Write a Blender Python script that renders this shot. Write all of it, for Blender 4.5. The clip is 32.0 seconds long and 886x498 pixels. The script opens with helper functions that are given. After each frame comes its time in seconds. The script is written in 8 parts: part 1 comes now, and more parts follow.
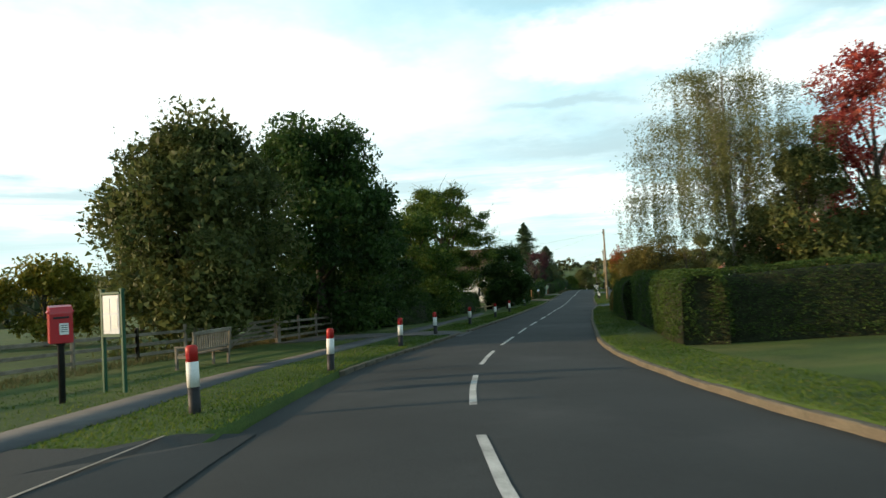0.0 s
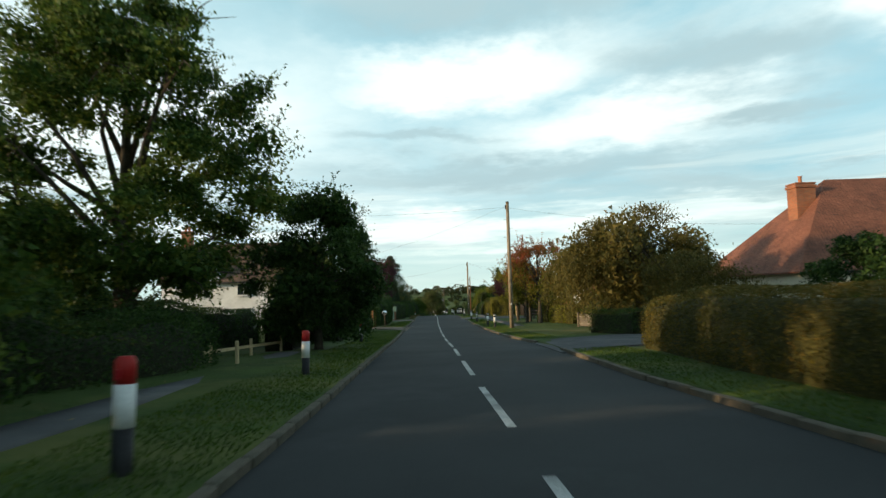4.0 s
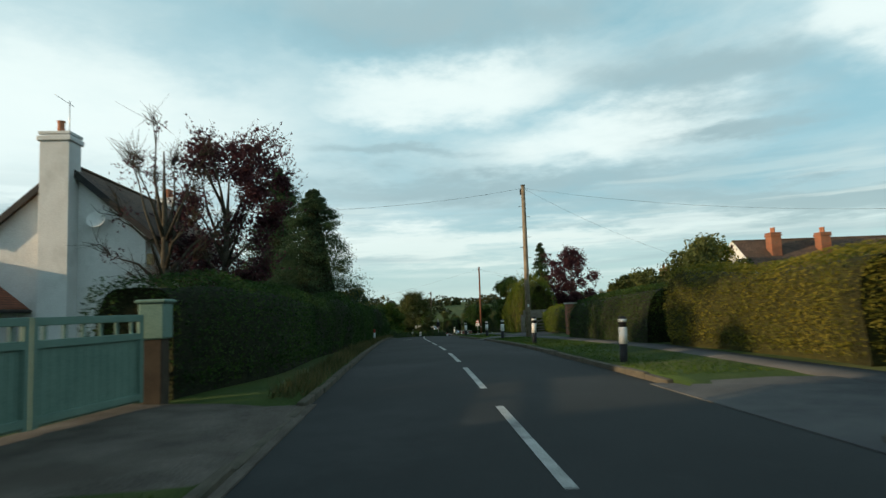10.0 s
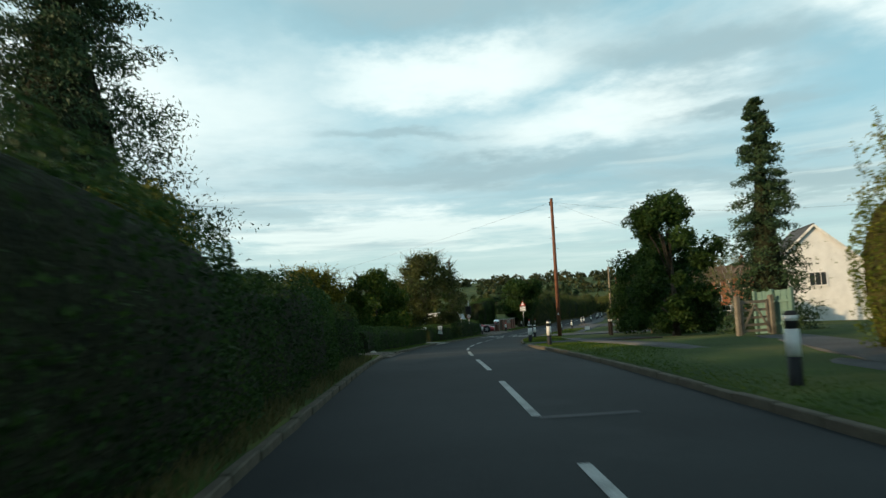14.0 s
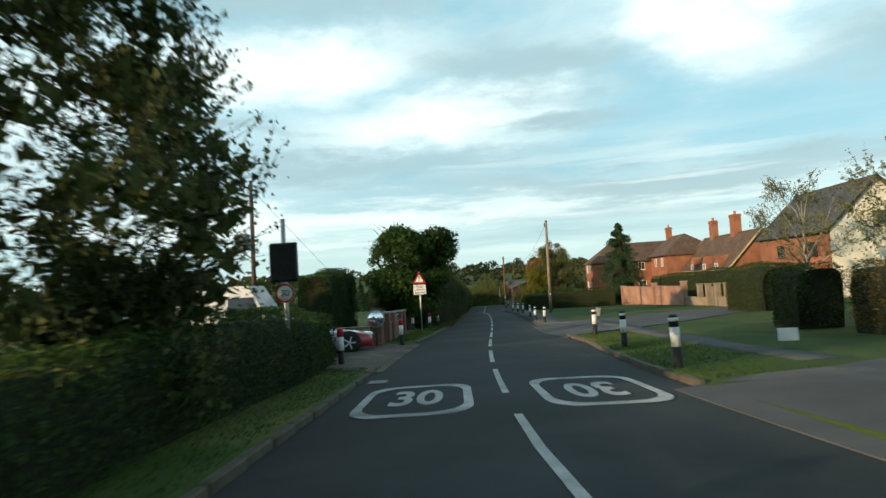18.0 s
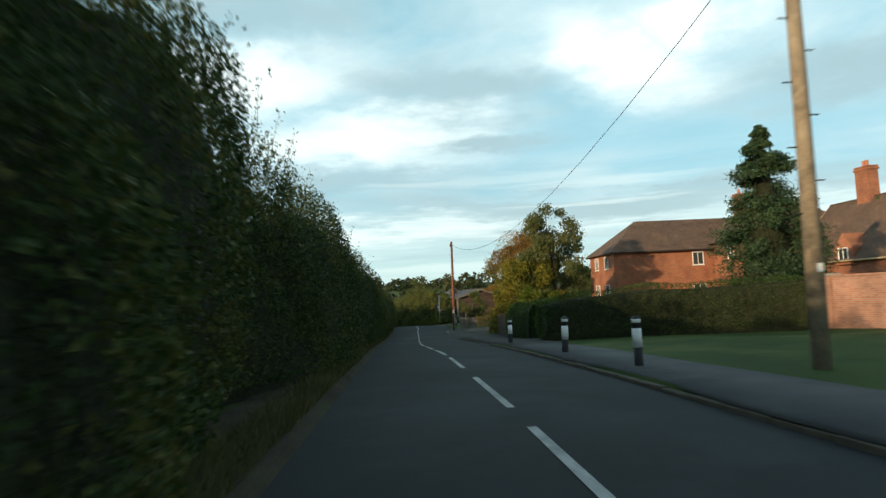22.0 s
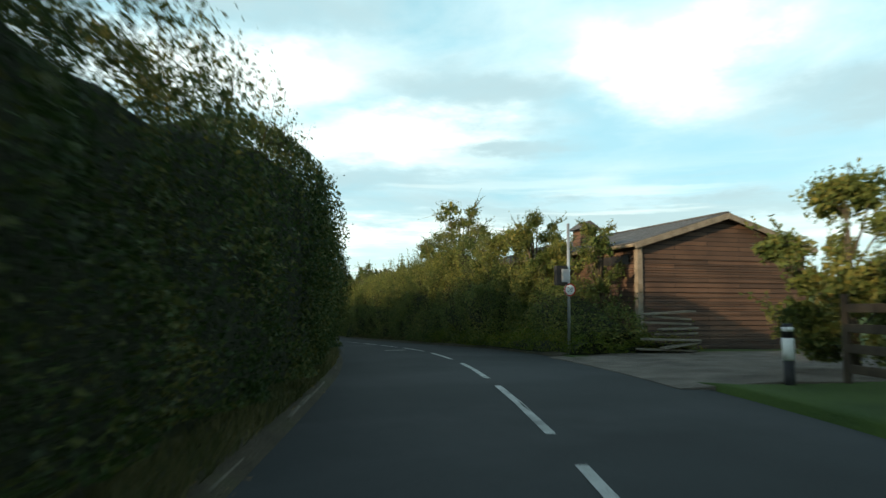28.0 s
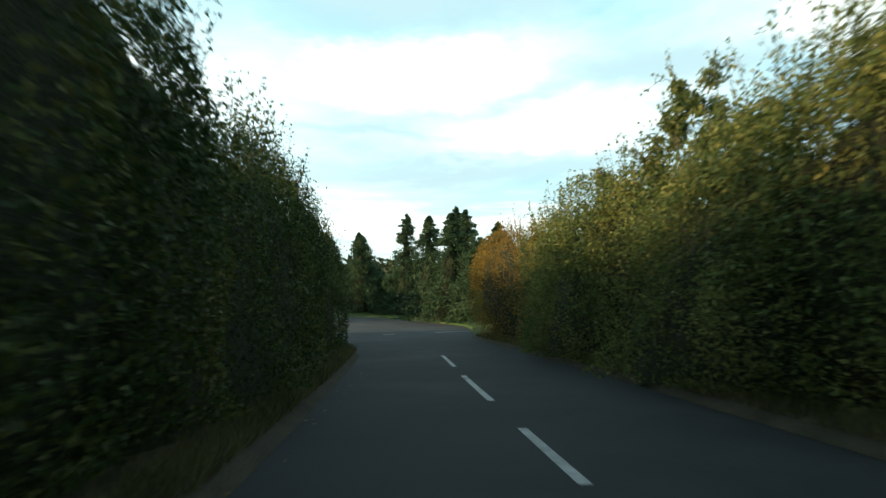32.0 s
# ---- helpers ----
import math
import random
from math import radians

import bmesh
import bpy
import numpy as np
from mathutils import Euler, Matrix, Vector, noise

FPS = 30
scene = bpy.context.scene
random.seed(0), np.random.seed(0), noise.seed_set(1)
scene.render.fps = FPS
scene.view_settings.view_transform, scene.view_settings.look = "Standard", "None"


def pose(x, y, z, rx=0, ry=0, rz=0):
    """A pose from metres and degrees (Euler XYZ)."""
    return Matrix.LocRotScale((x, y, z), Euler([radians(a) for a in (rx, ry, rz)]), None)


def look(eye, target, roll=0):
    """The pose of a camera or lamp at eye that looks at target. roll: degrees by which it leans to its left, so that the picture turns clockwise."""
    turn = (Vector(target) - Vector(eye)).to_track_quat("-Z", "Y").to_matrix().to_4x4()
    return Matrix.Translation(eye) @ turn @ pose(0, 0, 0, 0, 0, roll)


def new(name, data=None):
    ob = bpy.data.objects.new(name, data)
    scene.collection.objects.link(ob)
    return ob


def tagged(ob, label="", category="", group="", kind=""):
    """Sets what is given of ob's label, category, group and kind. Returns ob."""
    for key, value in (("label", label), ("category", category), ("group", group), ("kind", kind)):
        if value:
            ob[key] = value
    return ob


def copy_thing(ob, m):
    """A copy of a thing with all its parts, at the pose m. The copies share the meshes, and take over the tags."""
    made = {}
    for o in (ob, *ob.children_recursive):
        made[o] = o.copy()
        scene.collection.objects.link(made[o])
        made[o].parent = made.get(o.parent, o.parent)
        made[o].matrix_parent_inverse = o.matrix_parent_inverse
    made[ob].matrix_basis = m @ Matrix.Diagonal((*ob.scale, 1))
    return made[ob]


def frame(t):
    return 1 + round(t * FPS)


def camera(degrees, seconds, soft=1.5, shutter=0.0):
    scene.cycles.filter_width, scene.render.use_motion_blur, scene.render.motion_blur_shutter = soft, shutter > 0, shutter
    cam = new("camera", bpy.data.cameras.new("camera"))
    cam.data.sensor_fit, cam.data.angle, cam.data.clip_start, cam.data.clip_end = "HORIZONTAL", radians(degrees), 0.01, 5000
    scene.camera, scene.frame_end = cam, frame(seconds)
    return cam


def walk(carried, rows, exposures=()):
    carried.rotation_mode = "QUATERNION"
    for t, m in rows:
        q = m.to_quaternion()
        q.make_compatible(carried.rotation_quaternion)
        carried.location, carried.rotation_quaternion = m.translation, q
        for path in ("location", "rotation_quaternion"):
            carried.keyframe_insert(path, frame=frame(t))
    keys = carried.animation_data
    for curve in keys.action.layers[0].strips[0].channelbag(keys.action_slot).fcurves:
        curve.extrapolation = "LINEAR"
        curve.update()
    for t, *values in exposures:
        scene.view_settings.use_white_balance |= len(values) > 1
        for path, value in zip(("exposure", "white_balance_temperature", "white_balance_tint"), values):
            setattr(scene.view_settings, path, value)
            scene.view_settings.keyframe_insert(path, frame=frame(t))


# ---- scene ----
cam = camera(70.7, 32.0, 1.4, 0.28)
PATH = [
    (0, (0.025, 0.087, 1.308), (0.016, 2.085, 1.388), -3.2),
    (0.5, (-0.293, 3.792, 1.013), (-0.369, 5.789, 1.091), -1.6),
    (1, (-0.444, 8.131, 0.750), (-0.397, 10.127, 0.855), -1.1),
    (1.5, (-0.217, 12.655, 0.527), (-0.006, 14.640, 0.651), -1.2),
    (2, (0.350, 17.357, 0.313), (0.723, 19.318, 0.445), -1.0),
    (2.5, (1.219, 22.110, 0.087), (1.695, 24.048, 0.217), -1.3),
    (3, (2.302, 27.221, -0.101), (2.791, 29.155, 0.042), -1.9),
    (3.5, (3.359, 32.403, -0.311), (3.841, 34.339, -0.174), -1.9),
    (4, (4.507, 37.942, -0.508), (5.014, 39.871, -0.363), -2.0),
    (4.5, (5.670, 43.174, -0.680), (6.202, 45.097, -0.540), -1.9),
    (6.5, (10.275, 63.665, -1.322), (10.831, 65.578, -1.150), -1.7),
    (7, (11.431, 69.110, -1.490), (11.989, 71.023, -1.315), -1.4),
    (7.5, (12.634, 74.234, -1.658), (13.194, 76.147, -1.495), -1.1),
    (8, (13.883, 79.773, -1.767), (14.445, 81.683, -1.585), -1.1),
    (8.5, (15.140, 84.914, -1.842), (15.710, 86.822, -1.659), -1.0),
    (9, (16.468, 90.463, -1.883), (17.049, 92.367, -1.692), -1.1),
    (9.5, (17.806, 95.845, -1.970), (18.393, 97.750, -1.797), -1.8),
    (10, (19.229, 101.415, -2.039), (19.803, 103.322, -1.852), -2.2),
    (10.5, (20.516, 106.835, -2.106), (21.073, 108.747, -1.914), -1.5),
    (11, (21.821, 112.316, -2.108), (22.368, 114.230, -1.922), -1.9),
    (11.5, (23.029, 117.762, -2.140), (23.585, 119.675, -1.969), -2.0),
    (12, (24.296, 123.260, -2.213), (24.870, 125.168, -2.041), -2.6),
    (12.5, (25.672, 128.566, -2.353), (26.255, 130.474, -2.214), -2.9),
    (13, (26.863, 134.134, -2.524), (27.434, 136.046, -2.386), -3.3),
    (13.5, (28.104, 139.345, -2.697), (28.664, 141.260, -2.560), -3.6),
    (15.5, (33.432, 161.161, -3.486), (34.003, 163.073, -3.362), -0.4),
    (16, (35.029, 166.705, -3.803), (35.690, 168.590, -3.703), -1.7),
    (16.5, (36.790, 172.032, -4.180), (37.537, 173.885, -4.095), -2.7),
    (17, (38.981, 177.500, -4.595), (39.819, 179.313, -4.510), -3.6),
    (17.5, (41.211, 182.697, -5.017), (42.149, 184.461, -4.937), -4.1),
    (18, (43.868, 187.887, -5.262), (44.908, 189.592, -5.157), -3.5),
    (18.5, (46.520, 192.539, -5.567), (47.617, 194.207, -5.440), -3.2),
    (19, (49.487, 197.548, -5.804), (50.629, 199.185, -5.671), -3.1),
    (19.5, (52.521, 202.169, -6.063), (53.706, 203.774, -5.925), -3.2),
    (20, (56.012, 207.129, -6.302), (57.237, 208.702, -6.150), -3.8),
    (20.5, (59.372, 211.766, -6.470), (60.612, 213.328, -6.314), -4.0),
    (21, (62.802, 216.614, -6.689), (64.042, 218.175, -6.528), -3.8),
    (21.5, (66.213, 221.245, -6.830), (67.449, 222.810, -6.683), -3.7),
    (22, (69.584, 226.225, -7.101), (70.817, 227.792, -6.947), -2.6),
    (22.5, (72.631, 230.805, -7.176), (73.863, 232.370, -6.994), -2.1),
    (23, (75.849, 235.605, -7.350), (77.076, 237.175, -7.178), -1.5),
    (23.5, (78.773, 240.169, -7.489), (80.004, 241.737, -7.326), -1.1),
    (24, (81.976, 245.006, -7.635), (83.217, 246.568, -7.509), -0.7),
    (24.5, (85.109, 249.603, -7.957), (86.368, 251.153, -7.857), -1.1),
    (25, (88.686, 254.567, -8.282), (89.927, 256.133, -8.191), -2.0),
    (25.5, (91.973, 259.271, -8.556), (93.204, 260.843, -8.435), -0.8),
    (26, (95.324, 264.173, -8.819), (96.556, 265.739, -8.653), -0.4),
    (26.5, (98.399, 268.539, -9.083), (99.633, 270.104, -8.919), -0.0),
    (28.5, (111.000, 286.493, -9.227), (112.172, 288.105, -9.061), 0.3),
    (29, (113.907, 291.170, -9.309), (115.048, 292.804, -9.141), 0.3),
    (29.5, (116.579, 295.830, -9.482), (117.659, 297.507, -9.335), 0.7),
    (30, (119.111, 300.782, -9.705), (120.096, 302.519, -9.595), 0.5),
    (30.5, (121.035, 305.194, -9.987), (121.912, 306.988, -9.866), 0.2),
    (31, (122.753, 309.796, -10.265), (123.531, 311.635, -10.143), -0.4),
    (31.5, (124.333, 314.397, -10.482), (125.055, 316.257, -10.336), 0.0),
    (32, (125.874, 319.249, -10.671), (126.544, 321.129, -10.538), -0.4),
]
walk(cam, [(t, look(eye, target, roll)) for t, eye, target, roll in PATH], [(0, 0.55, 6700, 6), (1, 0.6, 6720, 6), (2, 0.5, 6750, 5), (4, 0.29, 6750, 6), (7, 0.05, 6600, 5), (9, -0.04, 6550, 4), (13, 0.05, 6550, 4), (16, 0.15, 6550, 4), (17, 0.33, 6550, 4), (18, 0.28, 6520, 4), (19, 0.14, 6500, 5), (20, 0.2, 6500, 5), (23, 0.34, 6600, 5), (24, 0.42, 6680, 6), (26, 0.38, 6800, 7), (29, 0.64, 6650, 3), (30, 0.72, 6650, 3), (32, 0.76, 6650, 3)])

# ---- world, sun and exposure ----
SUN_WAY = Vector((-0.97, -0.06, 0.205)).normalized()
world = bpy.data.worlds.new("world")
scene.world = world
world.use_nodes = True
wn, wl = world.node_tree.nodes, world.node_tree.links
wn.clear()


def wnode(kind, **values):
    n = wn.new(kind)
    for key, value in values.items():
        if key in n.inputs:
            n.inputs[key].default_value = value
    return n


sky = wn.new("ShaderNodeTexSky")
sky.sky_type, sky.sun_disc = "NISHITA", False
sky.sun_elevation = math.asin(SUN_WAY.z)
sky.sun_rotation = math.atan2(SUN_WAY.x, SUN_WAY.y)
sky.air_density, sky.dust_density, sky.ozone_density = 1.0, 0.6, 1.0
coord = wn.new("ShaderNodeTexCoord")
split = wn.new("ShaderNodeSeparateXYZ")
wl.new(coord.outputs["Generated"], split.inputs[0])


def wmath(op, a, b=None, clamp=False):
    n = wn.new("ShaderNodeMath")
    n.operation, n.use_clamp = op, clamp
    for k, v in enumerate((a, b)):
        if v is None:
            continue
        if isinstance(v, (int, float)):
            n.inputs[k].default_value = v
        else:
            wl.new(v, n.inputs[k])
    return n.outputs[0]


# thin evening cloud: long soft banks by bearing and elevation (degrees), over a veil with clear blue gaps
bearing = wmath("MULTIPLY", wmath("ARCTAN2", split.outputs[0], split.outputs[1]), 57.2958)
rise = wmath("MULTIPLY", wmath("ARCSINE", split.outputs[2]), 57.2958)
sheet = wn.new("ShaderNodeCombineXYZ")
wl.new(wmath("MULTIPLY", bearing, 0.045), sheet.inputs[0])
wl.new(wmath("MULTIPLY", wmath("LOGARITHM", wmath("ADD", wmath("MAXIMUM", rise, 0.0), 4.0), 2.718), 2.6), sheet.inputs[1])


def wnoise(scale, detail, rough, seed, warp=0.0):
    n = wnode("ShaderNodeTexNoise", Scale=scale, Detail=detail, Roughness=rough, Distortion=warp)
    n.noise_dimensions = "4D"
    n.inputs["W"].default_value = seed
    wl.new(sheet.outputs[0], n.inputs["Vector"])
    return n.outputs["Fac"]


def wramp(fac, stops):
    n = wn.new("ShaderNodeValToRGB")
    while len(n.color_ramp.elements) < len(stops):
        n.color_ramp.elements.new(0.5)
    for e, (p, c) in zip(n.color_ramp.elements, stops):
        e.position, e.color = p, (*c, 1)
    wl.new(fac, n.inputs[0])
    return n.outputs[0]


def wmix(fac, a, b):
    n = wn.new("ShaderNodeMix")
    n.data_type = "RGBA"
    for k, v in ((0, fac), (6, a), (7, b)):
        if isinstance(v, tuple):
            n.inputs[k].default_value = (*v, 1)
        elif isinstance(v, (int, float)):
            n.inputs[k].default_value = v
        else:
            wl.new(v, n.inputs[k])
    return n.outputs[2]


warp_a = wmath("MULTIPLY", wmath("SUBTRACT", wnoise(1.6, 5, 0.6, 1.0), 0.5), 22.0)
warp_b = wmath("MULTIPLY", wmath("SUBTRACT", wnoise(1.9, 5, 0.62, 6.0), 0.5), 9.0)
bent_a, bent_b = wmath("ADD", bearing, warp_a), wmath("ADD", rise, warp_b)


def bank(az, el, wide, high, tilt=0.0):
    """A soft-edged bank of cloud about a bearing and an elevation."""
    u = wmath("DIVIDE", wmath("SUBTRACT", bent_a, az), wide)
    v = wmath("DIVIDE", wmath("SUBTRACT", wmath("SUBTRACT", bent_b, el), wmath("MULTIPLY", wmath("SUBTRACT", bent_a, az), tilt)), high)
    q = wmath("ADD", wmath("MULTIPLY", u, u), wmath("MULTIPLY", v, v))
    return wmath("DIVIDE", 1.0, wmath("ADD", 1.0, wmath("MULTIPLY", q, q)))


def banks(rows):
    total = None
    for row in rows:
        b = bank(*row)
        total = b if total is None else wmath("MAXIMUM", total, b)
    return total


white = banks([(18, 19.5, 12, 2.4, 0.09), (33, 14.6, 9, 2.4), (55, 20, 8, 3.0, -0.3), (-22, 15, 26, 7), (-75, 14, 40, 12), (4, 6.0, 60, 1.2), (62, 22, 5, 2)])
grey = banks([(40, 18.8, 8, 2.6, -0.1), (22, 10.4, 22, 1.5, -0.02), (52, 8.0, 24, 1.3), (17, 26, 18, 2.6), (13, 14, 8, 0.7), (43, 13.6, 5, 1.2), (-20, 8.5, 22, 1.1), (75, 16, 12, 2.0)])
gaps = banks([(49, 14.8, 7, 3.0, 0.1), (-6, 22, 8, 3.2), (62, 13, 9, 3.4), (9, 23.5, 9, 1.6)])
veil = wramp(wnoise(1.3, 6, 0.58, 2.3, 0.5), [(0.32, (0, 0, 0)), (0.62, (1, 1, 1))])
low = wramp(wmath("DIVIDE", rise, 90.0), [(0.0, (1, 1, 1)), (0.10, (0, 0, 0))])
high = wramp(wmath("DIVIDE", rise, 90.0), [(0.32, (0, 0, 0)), (0.62, (1, 1, 1))])
clear = wmix(0.2, (3.1, 6.2, 7.6), sky.outputs[0])
whole = wmix(wmath("MULTIPLY", veil, wmath("SUBTRACT", 0.85, wmath("MULTIPLY", gaps, 0.75))), clear, (6.0, 7.7, 8.3))
whole = wmix(wmath("MULTIPLY", white, 0.85), whole, (9.8, 10.7, 10.8))
whole = wmix(wmath("MULTIPLY", grey, wmath("ADD", 0.55, wmath("MULTIPLY", veil, 0.35))), whole, (3.6, 5.0, 5.6))
whole = wmix(wmath("MULTIPLY", low, 0.7), whole, (6.0, 7.4, 6.9))
whole = wmix(wmath("MULTIPLY", high, 0.85), whole, sky.outputs[0])
layers = wn.new("ShaderNodeCombineXYZ")
wl.new(wmath("MULTIPLY", bearing, 0.03), layers.inputs[0])
wl.new(wmath("MULTIPLY", wmath("ADD", rise, wmath("MULTIPLY", warp_b, 0.12)), 0.62), layers.inputs[1])
thin = wnode("ShaderNodeTexNoise", Scale=1.0, Detail=4, Roughness=0.55)
wl.new(layers.outputs[0], thin.inputs["Vector"])
belt_of = wramp(wmath("DIVIDE", rise, 30.0), [(0.03, (0, 0, 0)), (0.12, (1, 1, 1)), (0.28, (0.8, 0.8, 0.8)), (0.43, (0, 0, 0))])
dim = wramp(thin.outputs["Fac"], [(0.5, (0, 0, 0)), (0.62, (1, 1, 1))])
lit = wramp(thin.outputs["Fac"], [(0.36, (1, 1, 1)), (0.46, (0, 0, 0))])
whole = wmix(wmath("MULTIPLY", wmath("MULTIPLY", dim, belt_of), 0.5), whole, (4.0, 5.4, 5.9))
whole = wmix(wmath("MULTIPLY", wmath("MULTIPLY", lit, belt_of), 0.55), whole, (8.4, 9.4, 9.3))
back = wnode("ShaderNodeBackground", Strength=0.1)
wl.new(whole, back.inputs[0])
wout = wn.new("ShaderNodeOutputWorld")
wl.new(back.outputs[0], wout.inputs[0])

sun = new("sun", bpy.data.lights.new("sun", "SUN"))
sun.data.energy, sun.data.angle, sun.data.color = 4.2, radians(0.6), (1.0, 0.72, 0.45)
sun.matrix_world = look((0, 0, 50), Vector((0, 0, 50)) - SUN_WAY)

# ---- the line of the road: chainage s ahead, d to the right of the driven line ----


def smooth_curve(ts, ys):
    ts, ys = np.array(ts, float), np.array(ys, float)
    n, h = len(ts), np.diff(np.array(ts, float))
    a, b = np.eye(n), np.zeros(n)
    for i in range(1, n - 1):
        a[i, i - 1], a[i, i], a[i, i + 1] = h[i - 1], 2 * (h[i - 1] + h[i]), h[i]
        b[i] = 6 * ((ys[i + 1] - ys[i]) / h[i] - (ys[i] - ys[i - 1]) / h[i - 1])
    m = np.linalg.solve(a, b)

    def value(t):
        t = np.asarray(t, float)
        i = np.clip(np.searchsorted(ts, t) - 1, 0, n - 2)
        q, hh = t - ts[i], h[i]
        return ys[i] + q * ((ys[i + 1] - ys[i]) / hh - hh * (2 * m[i] + m[i + 1]) / 6) + q * q * m[i] / 2 + q**3 * (m[i + 1] - m[i]) / (6 * hh)

    return value


ROAD_S = [-40, 0, 6, 12, 18, 24, 32, 45, 60, 80, 100, 125, 150, 162, 172, 182, 192, 202, 214, 226, 245, 265, 290, 305, 316, 324, 331, 338, 345, 352, 375, 395, 420, 470]
ROAD_X = [3.73, -0.01, -0.42, -0.29, 0.42, 1.58, 3.22, 6.01, 9.21, 13.65, 18.29, 24.18, 29.73, 32.74, 35.38, 38.83, 43.06, 48.07, 54.66, 61.67, 72.4, 83.53, 97.89, 106.56, 112.65, 116.67, 119.78, 122.37, 124.67, 126.79, 133.37, 137.06, 137.33, 126.61]
ROAD_Y = [-39.7, 0.12, 6.11, 12.1, 18.06, 23.94, 31.77, 44.47, 59.13, 78.63, 98.08, 122.38, 146.75, 158.36, 168.01, 177.39, 186.45, 195.1, 205.12, 214.87, 230.54, 247.16, 267.62, 279.86, 289.02, 295.94, 302.21, 308.71, 315.32, 321.99, 344.03, 363.68, 388.68, 437.52]
HILL_S = [-40, 0, 10, 20, 30, 45, 60, 75, 90, 105, 120, 135, 150, 165, 180, 195, 210, 225, 240, 255, 270, 285, 300, 315, 330, 349, 375, 400, 470]
HILL_Z = [1.9, -0.01, -0.64, -1.13, -1.51, -2.04, -2.5, -2.97, -3.18, -3.4, -3.46, -3.81, -4.24, -4.81, -5.76, -6.66, -7.38, -7.9, -8.43, -8.78, -9.4, -10.11, -10.57, -10.58, -11.09, -11.97, -12.9, -13.4, -13.8]
LUT_S = np.arange(-40, 470.5, 0.5)
LUT_X, LUT_Y = smooth_curve(ROAD_S, ROAD_X)(LUT_S), smooth_curve(ROAD_S, ROAD_Y)(LUT_S)
LUT_Z = smooth_curve(HILL_S, HILL_Z)(LUT_S)
_tx, _ty = np.gradient(LUT_X), np.gradient(LUT_Y)
_tl = np.hypot(_tx, _ty)
LUT_TX, LUT_TY = _tx / _tl, _ty / _tl
LEFT_S, LEFT_D = [-40, 5, 15, 22, 35, 50, 70, 100, 150, 180, 190, 205, 216, 230, 238, 258, 275, 300, 320, 345, 370, 385, 400, 470], [-2.1, -2.1, -2.35, -2.05, -1.75, -1.55, -1.42, -1.5, -1.45, -1.65, -1.95, -1.75, -1.9, -1.65, -1.25, -0.95, -1.2, -1.6, -1.25, -1.35, -2.0, -5.0, -6, -3]
RIGHT_S, RIGHT_D = [-40, 5, 12, 22, 35, 50, 62, 75, 90, 105, 120, 135, 150, 175, 185, 195, 215, 225, 240, 258, 275, 285, 300, 318, 326, 332, 340, 350, 362, 380, 395, 470], [4.2, 4.15, 4.2, 3.85, 3.85, 4.0, 4.7, 4.5, 4.3, 4.4, 4.05, 4.3, 3.9, 4.2, 3.95, 3.6, 4.3, 3.7, 4.0, 3.9, 4.0, 3.85, 4.2, 5.0, 5.3, 5.4, 4.6, 4.3, 4.05, 3.3, 6, 3]
MID_S, MID_D = [-40, 10, 30, 50, 62, 80, 110, 140, 150, 172, 185, 200, 212, 230, 248, 260, 272, 290, 305, 322, 330, 340, 350, 362, 375, 470], [0.7, 0.72, 0.75, 0.98, 1.2, 1.22, 1.22, 1.35, 1.35, 1.52, 1.3, 0.97, 1.08, 1.12, 1.5, 1.55, 1.1, 1.12, 1.1, 1.72, 1.82, 1.62, 1.35, 0.88, 0.6, 0]


def spot(s, d, z=0.0):
    """World places for chainage, offset and height over the road, arrays or numbers."""
    s, d, z = np.broadcast_arrays(np.asarray(s, float), np.asarray(d, float), np.asarray(z, float))
    x, y, g = (np.interp(s, LUT_S, a) for a in (LUT_X, LUT_Y, LUT_Z))
    tx, ty = np.interp(s, LUT_S, LUT_TX), np.interp(s, LUT_S, LUT_TY)
    return np.stack([x + d * ty, y - d * tx, g + z], -1)


def turn_at(s):
    return math.degrees(math.atan2(-float(np.interp(s, LUT_S, LUT_TX)), float(np.interp(s, LUT_S, LUT_TY))))


def stand(s, d, z=0.1, turn=0.0):
    """A pose on the ground there: its y axis runs along the road, its x axis to the right."""
    x, y, h = spot(s, d, z)
    return pose(float(x), float(y), float(h), 0, 0, turn_at(s) + turn)


# ---- materials ----


def nodes_of(name):
    m = bpy.data.materials.new(name)
    m.use_nodes = True
    m.node_tree.nodes.clear()
    return m, m.node_tree.nodes, m.node_tree.links


